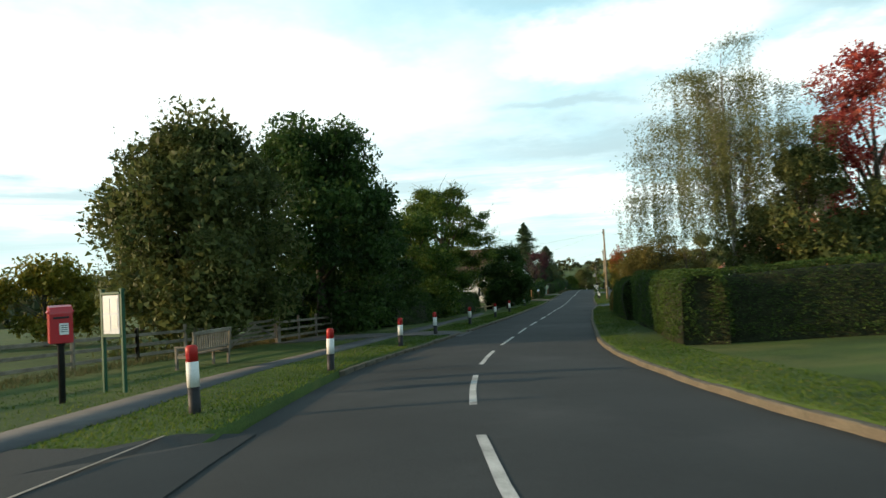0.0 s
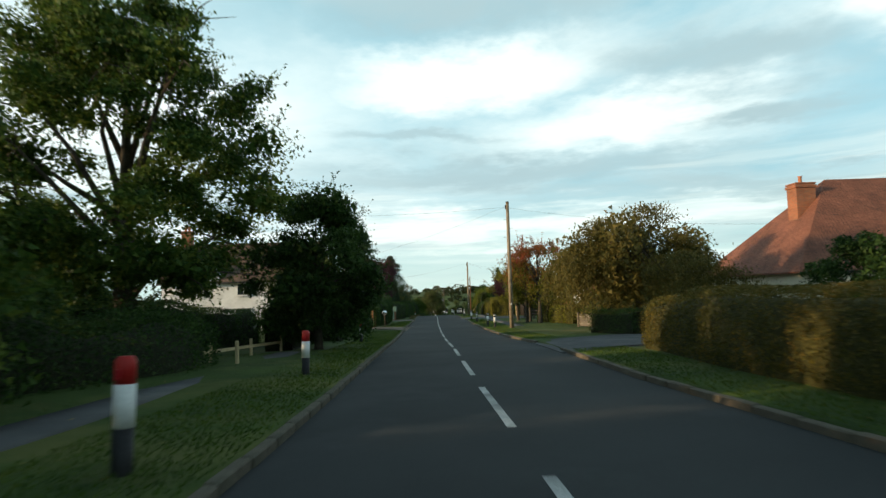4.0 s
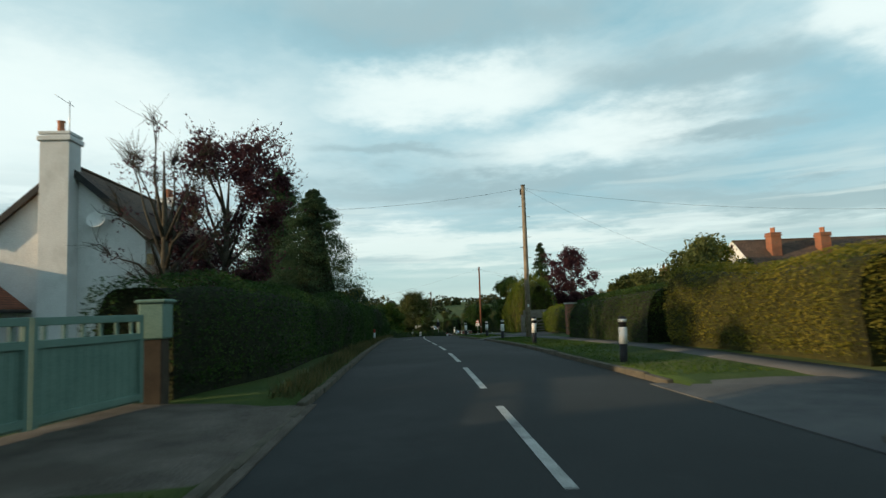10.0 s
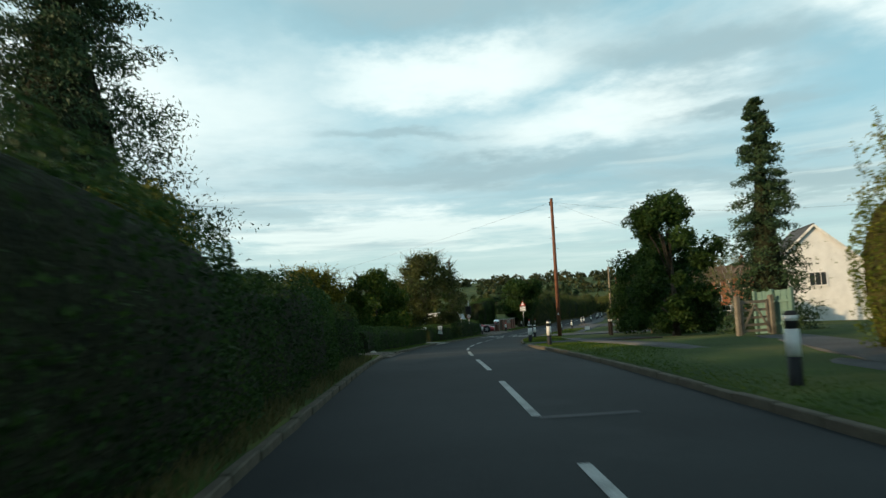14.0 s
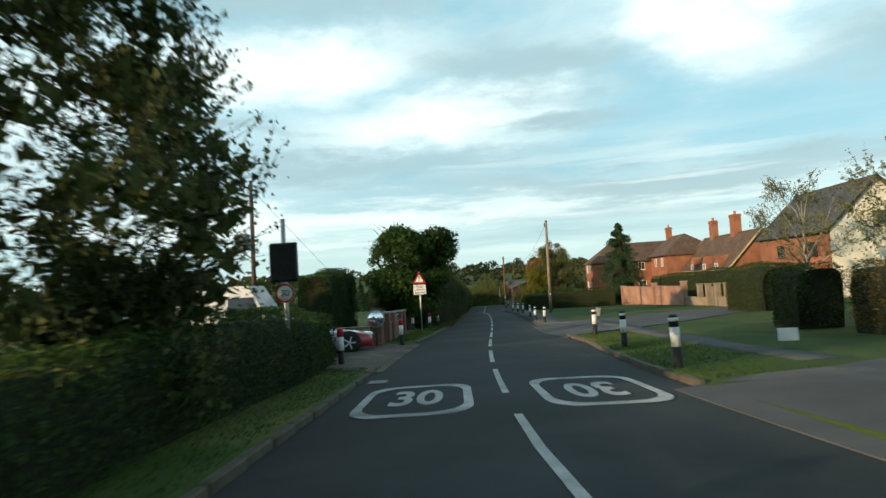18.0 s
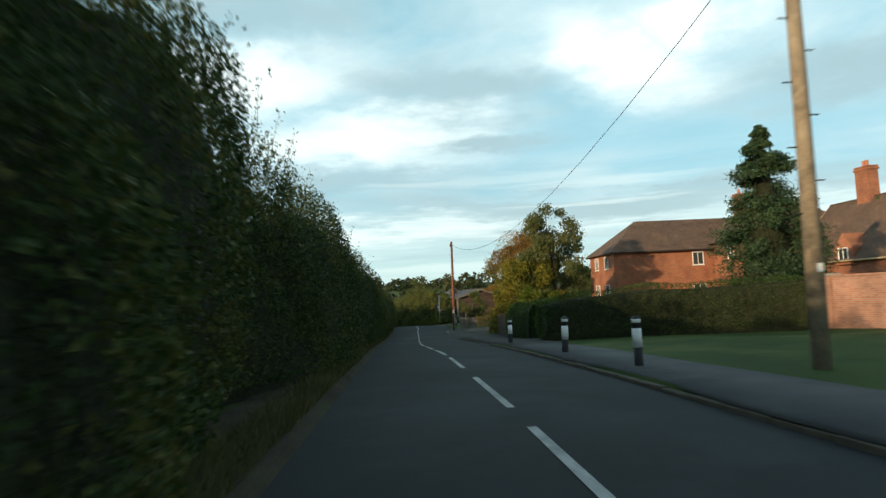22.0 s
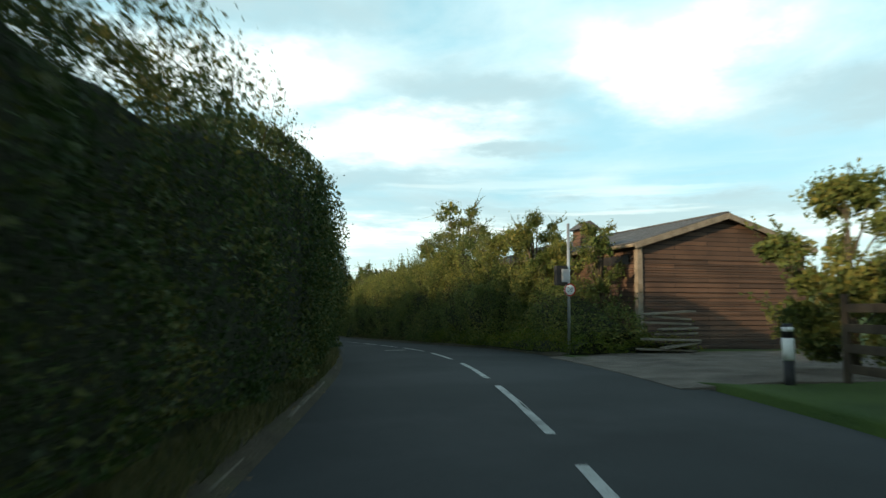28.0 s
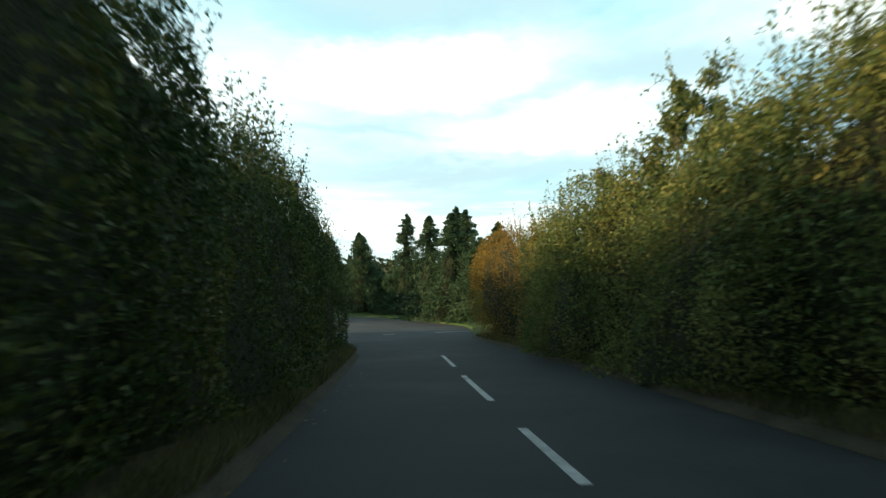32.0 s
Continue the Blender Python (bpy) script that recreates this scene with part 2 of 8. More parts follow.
def surface(name, dark, light, size=1.0, rough=0.8, bump=0.3, metal=0.0, stain=None, fine=14.0, depth=0.02, gloss=0.25):
    """Colour at two scales, an optional stain, and a fine relief. size: metres of the coarse pattern."""
    m, n, l = nodes_of(name)
    tc = n.new("ShaderNodeTexCoord")
    out, bs = n.new("ShaderNodeOutputMaterial"), n.new("ShaderNodeBsdfPrincipled")
    a, b = n.new("ShaderNodeTexNoise"), n.new("ShaderNodeTexNoise")
    a.inputs["Scale"].default_value, a.inputs["Detail"].default_value = 1.0 / size, 4
    b.inputs["Scale"].default_value, b.inputs["Detail"].default_value = fine / size, 3
    for t in (a, b):
        l.new(tc.outputs["Object"], t.inputs["Vector"])
    add = n.new("ShaderNodeMath")
    add.operation = "MULTIPLY_ADD"
    add.inputs[1].default_value = 0.5
    l.new(b.outputs["Fac"], add.inputs[0])
    half = n.new("ShaderNodeMath")
    half.operation = "MULTIPLY"
    half.inputs[1].default_value = 0.5
    l.new(a.outputs["Fac"], half.inputs[0])
    l.new(half.outputs[0], add.inputs[2])
    ramp = n.new("ShaderNodeValToRGB")
    ramp.color_ramp.elements[0].position, ramp.color_ramp.elements[1].position = 0.36, 0.64
    ramp.color_ramp.elements[0].color, ramp.color_ramp.elements[1].color = (*dark, 1), (*light, 1)
    l.new(add.outputs[0], ramp.inputs[0])
    colour = ramp.outputs[0]
    if stain:
        c = n.new("ShaderNodeTexNoise")
        c.inputs["Scale"].default_value, c.inputs["Detail"].default_value, c.inputs["Roughness"].default_value = 0.45 / size, 6, 0.65
        l.new(tc.outputs["Object"], c.inputs["Vector"])
        r = n.new("ShaderNodeValToRGB")
        r.color_ramp.elements[0].position, r.color_ramp.elements[1].position = 0.52, 0.68
        l.new(c.outputs["Fac"], r.inputs[0])
        mix = n.new("ShaderNodeMix")
        mix.data_type = "RGBA"
        mix.inputs[7].default_value = (*stain, 1)
        l.new(r.outputs[0], mix.inputs[0])
        l.new(colour, mix.inputs[6])
        colour = mix.outputs[2]
    l.new(colour, bs.inputs["Base Color"])
    bs.inputs["Roughness"].default_value, bs.inputs["Metallic"].default_value = rough, metal
    bs.inputs["Specular IOR Level"].default_value = gloss
    if bump:
        bp = n.new("ShaderNodeBump")
        bp.inputs["Strength"].default_value, bp.inputs["Distance"].default_value = bump, depth
        l.new(b.outputs["Fac"], bp.inputs["Height"])
        l.new(bp.outputs[0], bs.inputs["Normal"])
    l.new(bs.outputs[0], out.inputs[0])
    return m


def plain(name, colour, rough=0.5, metal=0.0, coat=0.0):
    m = surface(name, tuple(c * 0.9 for c in colour), tuple(min(1, c * 1.08) for c in colour), 0.5, rough, 0.0, metal, gloss=0.5)
    for x in m.node_tree.nodes:
        if x.type == "BSDF_PRINCIPLED":
            x.inputs["Coat Weight"].default_value = coat
    return m


def courses(name, mortar, bricks, wide, high, rough=0.85, gap=0.012, slope=1.0):
    """Brickwork or roof tiles in courses, for walls and roofs that stay far off."""
    m, n, l = nodes_of(name)
    tc, sp, cb = n.new("ShaderNodeTexCoord"), n.new("ShaderNodeSeparateXYZ"), n.new("ShaderNodeCombineXYZ")
    l.new(tc.outputs["Object"], sp.inputs[0])
    ad, ml = n.new("ShaderNodeMath"), n.new("ShaderNodeMath")
    ml.operation = "MULTIPLY"
    ml.inputs[1].default_value = slope
    l.new(sp.outputs[0], ad.inputs[0])
    l.new(sp.outputs[1], ad.inputs[1])
    l.new(sp.outputs[2], ml.inputs[0])
    l.new(ad.outputs[0], cb.inputs[0])
    l.new(ml.outputs[0], cb.inputs[1])
    bt, bs, out = n.new("ShaderNodeTexBrick"), n.new("ShaderNodeBsdfPrincipled"), n.new("ShaderNodeOutputMaterial")
    l.new(cb.outputs[0], bt.inputs["Vector"])
    bt.inputs["Scale"].default_value = 1.0
    bt.inputs["Brick Width"].default_value, bt.inputs["Row Height"].default_value = wide, high
    bt.inputs["Mortar Size"].default_value = gap
    bt.inputs["Color1"].default_value, bt.inputs["Color2"].default_value = (*bricks[0], 1), (*bricks[1], 1)
    bt.inputs["Mortar"].default_value = (*mortar, 1)
    ns = n.new("ShaderNodeTexNoise")
    ns.inputs["Scale"].default_value, ns.inputs["Detail"].default_value = 0.9, 6
    l.new(tc.outputs["Object"], ns.inputs["Vector"])
    r = n.new("ShaderNodeValToRGB")
    r.color_ramp.elements[0].position, r.color_ramp.elements[1].position = 0.3, 0.75
    r.color_ramp.elements[0].color, r.color_ramp.elements[1].color = (0.62, 0.6, 0.58, 1), (1.15, 1.12, 1.05, 1)
    l.new(ns.outputs["Fac"], r.inputs[0])
    mx = n.new("ShaderNodeMix")
    mx.data_type, mx.blend_type = "RGBA", "MULTIPLY"
    mx.inputs[0].default_value = 1.0
    l.new(bt.outputs["Color"], mx.inputs[6])
    l.new(r.outputs[0], mx.inputs[7])
    l.new(mx.outputs[2], bs.inputs["Base Color"])
    bs.inputs["Roughness"].default_value = rough
    bp = n.new("ShaderNodeBump")
    bp.inputs["Strength"].default_value, bp.inputs["Distance"].default_value = 0.6, 0.015
    bp.invert = True
    l.new(bt.outputs["Fac"], bp.inputs["Height"])
    l.new(bp.outputs[0], bs.inputs["Normal"])
    l.new(bs.outputs[0], out.inputs[0])
    return m


def leaf(name, a, b, c, thin=0.35, patch=1.6):
    """Leaves: three colours mixed leaf by leaf and in patches; light comes partly through them."""
    m, n, l = nodes_of(name)
    geo, tc = n.new("ShaderNodeNewGeometry"), n.new("ShaderNodeTexCoord")
    ns = n.new("ShaderNodeTexNoise")
    ns.inputs["Scale"].default_value, ns.inputs["Detail"].default_value = 1.0 / patch, 2
    l.new(tc.outputs["Object"], ns.inputs["Vector"])
    ad = n.new("ShaderNodeMath")
    ad.operation = "MULTIPLY_ADD"
    ad.inputs[1].default_value = 0.45
    sb = n.new("ShaderNodeMath")
    sb.operation = "SUBTRACT"
    sb.inputs[1].default_value = 0.22
    l.new(geo.outputs["Random Per Island"], ad.inputs[0])
    l.new(ns.outputs["Fac"], sb.inputs[0])
    l.new(sb.outputs[0], ad.inputs[2])
    r = n.new("ShaderNodeValToRGB")
    r.color_ramp.elements.new(0.5)
    for e, (p, col) in zip(r.color_ramp.elements, ((0.2, a), (0.5, b), (0.85, c))):
        e.position, e.color = p, (*col, 1)
    l.new(ad.outputs[0], r.inputs[0])
    bs, tr, mx, out = n.new("ShaderNodeBsdfPrincipled"), n.new("ShaderNodeBsdfTranslucent"), n.new("ShaderNodeMixShader"), n.new("ShaderNodeOutputMaterial")
    bs.inputs["Roughness"].default_value = 0.55
    bs.inputs["Specular IOR Level"].default_value = 0.15
    l.new(r.outputs[0], bs.inputs["Base Color"])
    l.new(r.outputs[0], tr.inputs[0])
    mx.inputs[0].default_value = thin
    l.new(bs.outputs[0], mx.inputs[1])
    l.new(tr.outputs[0], mx.inputs[2])
    l.new(mx.outputs[0], out.inputs[0])
    return m


def glass_dark(name, tint=(0.03, 0.04, 0.045)):
    m, n, l = nodes_of(name)
    bs, out = n.new("ShaderNodeBsdfPrincipled"), n.new("ShaderNodeOutputMaterial")
    bs.inputs["Base Color"].default_value = (*tint, 1)
    bs.inputs["Roughness"].default_value, bs.inputs["Specular IOR Level"].default_value = 0.04, 0.8
    l.new(bs.outputs[0], out.inputs[0])
    return m


M_ASPHALT = surface("asphalt", (0.019, 0.0227, 0.0237), (0.038, 0.0432, 0.0443), 2.6, 0.88, 0.5, stain=(0.049, 0.053, 0.054), fine=150, depth=0.008, gloss=0.27)
M_PATH = surface("path_asphalt", (0.06, 0.062, 0.065), (0.11, 0.11, 0.112), 1.2, 0.9, 0.5, stain=(0.13, 0.13, 0.125), fine=70, depth=0.01)
M_GRASS = surface("grass", (0.022, 0.047, 0.009), (0.068, 0.108, 0.019), 2.2, 0.95, 0.7, stain=(0.12, 0.125, 0.035), fine=60, depth=0.025)
M_LITTER = surface("leaf_littered_earth", (0.028, 0.024, 0.016), (0.085, 0.07, 0.045), 0.7, 0.95, 0.9, stain=(0.055, 0.06, 0.025), fine=24, depth=0.04)
M_PATH_D = surface("dark_path_asphalt", (0.04, 0.039, 0.038), (0.08, 0.077, 0.073), 1.1, 0.9, 0.5, stain=(0.065, 0.055, 0.04), fine=60, depth=0.01)
M_GRAVEL = surface("gravel", (0.08, 0.068, 0.056), (0.26, 0.222, 0.185), 0.8, 0.95, 1.0, stain=(0.15, 0.125, 0.1), fine=38, depth=0.05)
M_CONCRETE = surface("concrete", (0.2, 0.19, 0.17), (0.36, 0.34, 0.3), 1.0, 0.9, 0.4, stain=(0.15, 0.145, 0.12), fine=40)
M_KERB = surface("kerb_stone", (0.075, 0.066, 0.05), (0.17, 0.145, 0.108), 0.7, 0.9, 0.5, stain=(0.055, 0.055, 0.038), fine=30)
M_PAINT_W = surface("road_paint", (0.3, 0.3, 0.28), (0.62, 0.62, 0.6), 0.4, 0.75, 0.3, stain=(0.2, 0.2, 0.19), fine=20, depth=0.004)
M_WOOD = surface("grey_wood", (0.13, 0.11, 0.085), (0.27, 0.24, 0.19), 0.3, 0.85, 0.5, stain=(0.1, 0.09, 0.07), fine=20)
M_WOOD_P = surface("worn_pale_paint", (0.3, 0.29, 0.26), (0.52, 0.51, 0.48), 0.3, 0.8, 0.3, stain=(0.2, 0.18, 0.15), fine=20)
M_WOOD_D = surface("dark_wood", (0.035, 0.026, 0.018), (0.085, 0.065, 0.045), 0.3, 0.85, 0.5, fine=20)
M_WOOD_L = surface("pale_wood", (0.36, 0.27, 0.14), (0.58, 0.46, 0.27), 0.3, 0.75, 0.3, fine=20)
M_WOOD_O = surface("orange_wood", (0.2, 0.1, 0.045), (0.36, 0.19, 0.085), 0.3, 0.8, 0.4, fine=20)
M_POLE = surface("pole_wood", (0.16, 0.125, 0.085), (0.33, 0.27, 0.19), 0.25, 0.85, 0.4, stain=(0.1, 0.08, 0.055), fine=16)
M_POLE_R = surface("creosoted_pole_wood", (0.11, 0.045, 0.025), (0.21, 0.09, 0.05), 0.25, 0.8, 0.4, fine=16)
M_POLE_K = surface("dark_pole_wood", (0.05, 0.038, 0.03), (0.12, 0.09, 0.07), 0.25, 0.85, 0.4, fine=16)
M_BARK = surface("bark", (0.035, 0.03, 0.022), (0.11, 0.095, 0.07), 0.3, 0.95, 0.9, fine=10, depth=0.03)
M_BARK_P = surface("pale_bark", (0.16, 0.15, 0.13), (0.34, 0.32, 0.28), 0.3, 0.9, 0.7, stain=(0.06, 0.055, 0.045), fine=10, depth=0.02)
# fills for foliage insides: their dark colour paints the shade between leaves
M_INNER = surface("painted_inner_shade", (0.012, 0.015, 0.007), (0.035, 0.04, 0.018), 0.25, 1.0, 0.9, fine=6, depth=0.08)
M_INNER_Y = surface("golden_inner_shade", (0.03, 0.03, 0.008), (0.075, 0.07, 0.018), 0.25, 1.0, 0.9, fine=6, depth=0.08)
M_WHITE = surface("white_paint", (0.66, 0.66, 0.64), (0.82, 0.82, 0.8), 0.5, 0.6, 0.15, stain=(0.5, 0.49, 0.46), fine=20)
M_RENDER = surface("white_render", (0.62, 0.62, 0.61), (0.8, 0.8, 0.79), 0.9, 0.85, 0.5, stain=(0.55, 0.55, 0.53), fine=26)
M_CREAM = surface("cream_render", (0.6, 0.56, 0.46), (0.76, 0.72, 0.6), 0.9, 0.85, 0.3, fine=26)
M_BLACK = surface("black_paint", (0.012, 0.012, 0.013), (0.03, 0.03, 0.032), 0.4, 0.55, 0.2, stain=(0.05, 0.048, 0.042), fine=20)
M_RED = surface("red_paint", (0.3, 0.012, 0.012), (0.46, 0.028, 0.022), 0.3, 0.45, 0.1, stain=(0.22, 0.015, 0.012), fine=20)
M_POSTRED = plain("post_red", (0.42, 0.012, 0.02), 0.35, 0, 0.3)
M_GREEN = surface("green_paint", (0.012, 0.06, 0.03), (0.03, 0.1, 0.055), 0.4, 0.5, 0.1, fine=20)
M_SAGE = surface("sage_paint", (0.11, 0.19, 0.155), (0.17, 0.265, 0.215), 0.5, 0.6, 0.15, fine=20)
M_BRICK = courses("red_brickwork", (0.24, 0.16, 0.11), ((0.34, 0.10, 0.048), (0.46, 0.16, 0.075)), 0.225, 0.075)
M_BRICK_P = courses("pale_brickwork", (0.36, 0.28, 0.22), ((0.38, 0.16, 0.11), (0.5, 0.25, 0.18)), 0.225, 0.075)
M_TILE_R = courses("red_roof_tiles", (0.06, 0.028, 0.02), ((0.22, 0.075, 0.045), (0.31, 0.12, 0.07)), 0.2, 0.11, slope=1.4)
M_TILE_B = courses("brown_roof_tiles", (0.04, 0.028, 0.02), ((0.13, 0.08, 0.055), (0.2, 0.125, 0.085)), 0.2, 0.11, slope=1.4)
M_SLATE = courses("slate_roof", (0.02, 0.022, 0.025), ((0.06, 0.065, 0.075), (0.095, 0.1, 0.11)), 0.3, 0.2, slope=1.4)
M_BARN = courses("weathered_boards", (0.02, 0.014, 0.01), ((0.06, 0.037, 0.027), (0.12, 0.07, 0.048)), 2.6, 0.16, gap=0.012)
M_BRICK_D = courses("dark_red_brickwork", (0.2, 0.16, 0.13), ((0.17, 0.06, 0.042), (0.26, 0.095, 0.062)), 0.225, 0.075)
M_TAR = surface("tarred_boards", (0.012, 0.010, 0.009), (0.032, 0.026, 0.022), 0.3, 0.85, 0.5, fine=20)
M_WOOD_B = surface("brown_pales", (0.15, 0.105, 0.055), (0.28, 0.2, 0.105), 0.3, 0.85, 0.5, stain=(0.1, 0.075, 0.045), fine=20)
M_HONEY = surface("honey_pickets", (0.34, 0.2, 0.06), (0.56, 0.36, 0.12), 0.3, 0.75, 0.3, fine=20)
M_BRICK_1 = surface("brick_face", (0.17, 0.06, 0.042), (0.28, 0.105, 0.068), 0.2, 0.85, 0.5, stain=(0.2, 0.11, 0.08), fine=14)
M_GLASS = glass_dark("window_glass")
M_GLASS_CAR = glass_dark("car_glass", (0.012, 0.015, 0.017))
M_METAL = plain("galvanised_metal", (0.42, 0.43, 0.44), 0.45, 0.8)
M_IRON = plain("black_iron", (0.02, 0.02, 0.022), 0.5, 0.3)
M_MIRROR = plain("mirror_face", (0.85, 0.87, 0.88), 0.04, 1.0)
M_TYRE = plain("tyre_rubber", (0.018, 0.018, 0.019), 0.9)
M_RIM = plain("alloy", (0.6, 0.61, 0.63), 0.35, 0.35)
M_CAR_R = plain("red_car_paint", (0.28, 0.008, 0.02), 0.3, 0.2, 0.8)
M_CAR_B = plain("blue_black_car_paint", (0.018, 0.028, 0.045), 0.3, 0.3, 0.8)
M_CAR_K = plain("black_car_paint", (0.012, 0.012, 0.014), 0.25, 0.2, 0.9)
M_CAR_W = plain("white_car_paint", (0.72, 0.73, 0.73), 0.35, 0.0, 0.6)
M_LAMP = plain("lamp_glass", (0.75, 0.78, 0.8), 0.1, 0.2, 0.8)
M_TAN = surface("tan_stone", (0.19, 0.145, 0.1), (0.31, 0.25, 0.18), 0.7, 0.85, 0.4, stain=(0.22, 0.18, 0.13), fine=24)
M_GREY_D = plain("painted_steel", (0.11, 0.135, 0.155), 0.5, 0.0)
M_GREY = plain("grey_paint", (0.3, 0.32, 0.34), 0.5)
M_GREYBLUE = plain("blue_grey_shutter_paint", (0.3, 0.36, 0.42), 0.55)
M_POT = plain("clay_pot", (0.42, 0.17, 0.09), 0.8)
M_PLATE = plain("plate_white", (0.62, 0.62, 0.58), 0.5)
M_BOARD = plain("notice_paper", (0.62, 0.66, 0.7), 0.35)
M_WIRE = plain("wire", (0.02, 0.02, 0.022), 0.6)
M_PINK = plain("pale_pink_stone", (0.45, 0.4, 0.33), 0.9)

L_DARK = leaf("dark_green_leaves", (0.0155, 0.034, 0.0105), (0.034, 0.071, 0.017), (0.074, 0.128, 0.028))
L_OAK = leaf("oak_leaves", (0.0252, 0.054, 0.0108), (0.0576, 0.108, 0.018), (0.153, 0.189, 0.0324))
L_OLIVE = leaf("olive_leaves", (0.0374, 0.051, 0.017), (0.0816, 0.102, 0.0306), (0.17, 0.178, 0.0595))
L_HEDGE = leaf("clipped_hedge_leaves", (0.0208, 0.0416, 0.0104), (0.0416, 0.078, 0.0156), (0.0845, 0.13, 0.026))
L_BEECH = leaf("turning_beech_leaves", (0.06, 0.06, 0.014), (0.12, 0.105, 0.022), (0.23, 0.14, 0.035))
L_YELLOW = leaf("golden_privet_leaves", (0.085, 0.105, 0.012), (0.17, 0.18, 0.02), (0.28, 0.26, 0.04))
L_LIME = leaf("lime_green_leaves", (0.05, 0.085, 0.012), (0.10, 0.14, 0.016), (0.2, 0.19, 0.03))
# two hedgerow tones: L_WILD darker for shade, L_WILD_Y with sunlight painted in
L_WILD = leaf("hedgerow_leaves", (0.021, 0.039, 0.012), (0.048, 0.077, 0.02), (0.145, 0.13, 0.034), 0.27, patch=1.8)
L_WILD_Y = leaf("hedgerow_leaves_painted_sun", (0.04, 0.066, 0.02), (0.105, 0.14, 0.039), (0.26, 0.235, 0.068), 0.32, patch=1.3)
L_CHERRY = leaf("cherry_leaves", (0.06, 0.07, 0.018), (0.26, 0.11, 0.035), (0.4, 0.085, 0.05))
L_ORANGE = leaf("orange_leaves", (0.13, 0.065, 0.025), (0.24, 0.135, 0.04), (0.3, 0.23, 0.06))
L_GOLD = leaf("gold_green_leaves", (0.072, 0.09, 0.0144), (0.156, 0.15, 0.0216), (0.3, 0.24, 0.036))
L_RED = leaf("scarlet_leaves", (0.2, 0.04, 0.035), (0.42, 0.07, 0.06), (0.55, 0.2, 0.12), 0.45)
L_PURPLE = leaf("purple_leaves", (0.0352, 0.016, 0.0208), (0.072, 0.0288, 0.0384), (0.136, 0.056, 0.056))
L_BIRCH = leaf("birch_leaves", (0.06, 0.0744, 0.024), (0.132, 0.144, 0.0504), (0.24, 0.228, 0.096))
L_CONIF = leaf("conifer_needles", (0.016, 0.036, 0.018), (0.036, 0.068, 0.03), (0.072, 0.116, 0.048), 0.15)
L_WILLOW = leaf("willow_leaves", (0.054, 0.054, 0.0144), (0.114, 0.102, 0.0264), (0.204, 0.156, 0.042))
L_BLADE = leaf("grass_blades", (0.03, 0.065, 0.009), (0.066, 0.12, 0.016), (0.14, 0.17, 0.03), 0.4, 3.0)
L_DRY = leaf("dry_grass_blades", (0.05, 0.06, 0.02), (0.10, 0.10, 0.04), (0.19, 0.16, 0.07), 0.4, 2.0)
L_COPPER = leaf("copper_beech_leaves", (0.12, 0.045, 0.018), (0.21, 0.08, 0.028), (0.28, 0.14, 0.045))
L_SALLOW = leaf("pale_sallow_leaves", (0.05, 0.068, 0.022), (0.11, 0.13, 0.045), (0.2, 0.2, 0.075))
L_AMBER = leaf("amber_leaves", (0.12, 0.08, 0.015), (0.24, 0.155, 0.025), (0.33, 0.19, 0.04))
L_FALLEN = leaf("fallen_leaf", (0.12, 0.06, 0.02), (0.22, 0.13, 0.035), (0.34, 0.24, 0.06), 0.2)

# ---- mesh helpers ----


def mesh_of(name, verts, faces, material=None, smooth=False, prune=False):
    me = bpy.data.meshes.new(name)
    if prune:
        used = sorted({k for f in faces for k in f})
        verts, faces = [verts[k] for k in used], [tuple(used.index(k) for k in f) for f in faces]
    me.from_pydata([tuple(v) for v in verts], [], faces)
    if material:
        me.materials.append(material)
    if smooth:
        me.polygons.foreach_set("use_smooth", [True] * len(me.polygons))
    return me


def leaf_mesh(name, corners, material):
    """A mesh of loose leaves from an array (n, k, 3): n leaves of k corners."""
    n, k = corners.shape[:2]
    me = bpy.data.meshes.new(name)
    me.vertices.add(k * n)
    me.vertices.foreach_set("co", np.ascontiguousarray(corners, np.float32).ravel())
    me.loops.add(k * n)
    me.loops.foreach_set("vertex_index", np.arange(k * n, dtype=np.int32))
    me.polygons.add(n)
    me.polygons.foreach_set("loop_start", np.arange(0, k * n, k, dtype=np.int32))
    me.update(calc_edges=True)
    me.materials.append(material)
    return me


def thing(name, m, label, category, group="", kind=""):
    e = new(name)
    e.empty_display_size = 0.2
    e.matrix_world = m
    return tagged(e, label, category, group, kind)


def part(name, me, parent, label="", kind=""):
    o = new(name, me)
    o.parent = parent
    if kind:
        o["kind"] = kind
    if label:
        o["label"] = label
    return o


def bm_mesh(name, bm, material, smooth=False):
    me = bpy.data.meshes.new(name)
    bm.to_mesh(me)
    bm.free()
    me.materials.append(material)
    if smooth:
        me.polygons.foreach_set("use_smooth", [True] * len(me.polygons))
    return me


def box_bm(size, at=(0, 0, 0), bevel=0.0, turn=None, bm=None):
    """A box with its middle at the place given, edges bevelled; into bm if given."""
    own = bmesh.new()
    bmesh.ops.create_cube(own, size=1.0)
    bmesh.ops.scale(own, vec=size, verts=own.verts)
    if bevel:
        bmesh.ops.bevel(own, geom=own.edges[:], offset=bevel, segments=1, affect="EDGES", clamp_overlap=True)
    m = Matrix.Translation(at) @ (turn.to_4x4() if turn else Matrix())
    bmesh.ops.transform(own, matrix=m, verts=own.verts)
    if bm is None:
        return own
    me = bpy.data.meshes.new("tmp")
    own.to_mesh(me)
    own.free()
    bm.from_mesh(me)
    bpy.data.meshes.remove(me)
    return bm


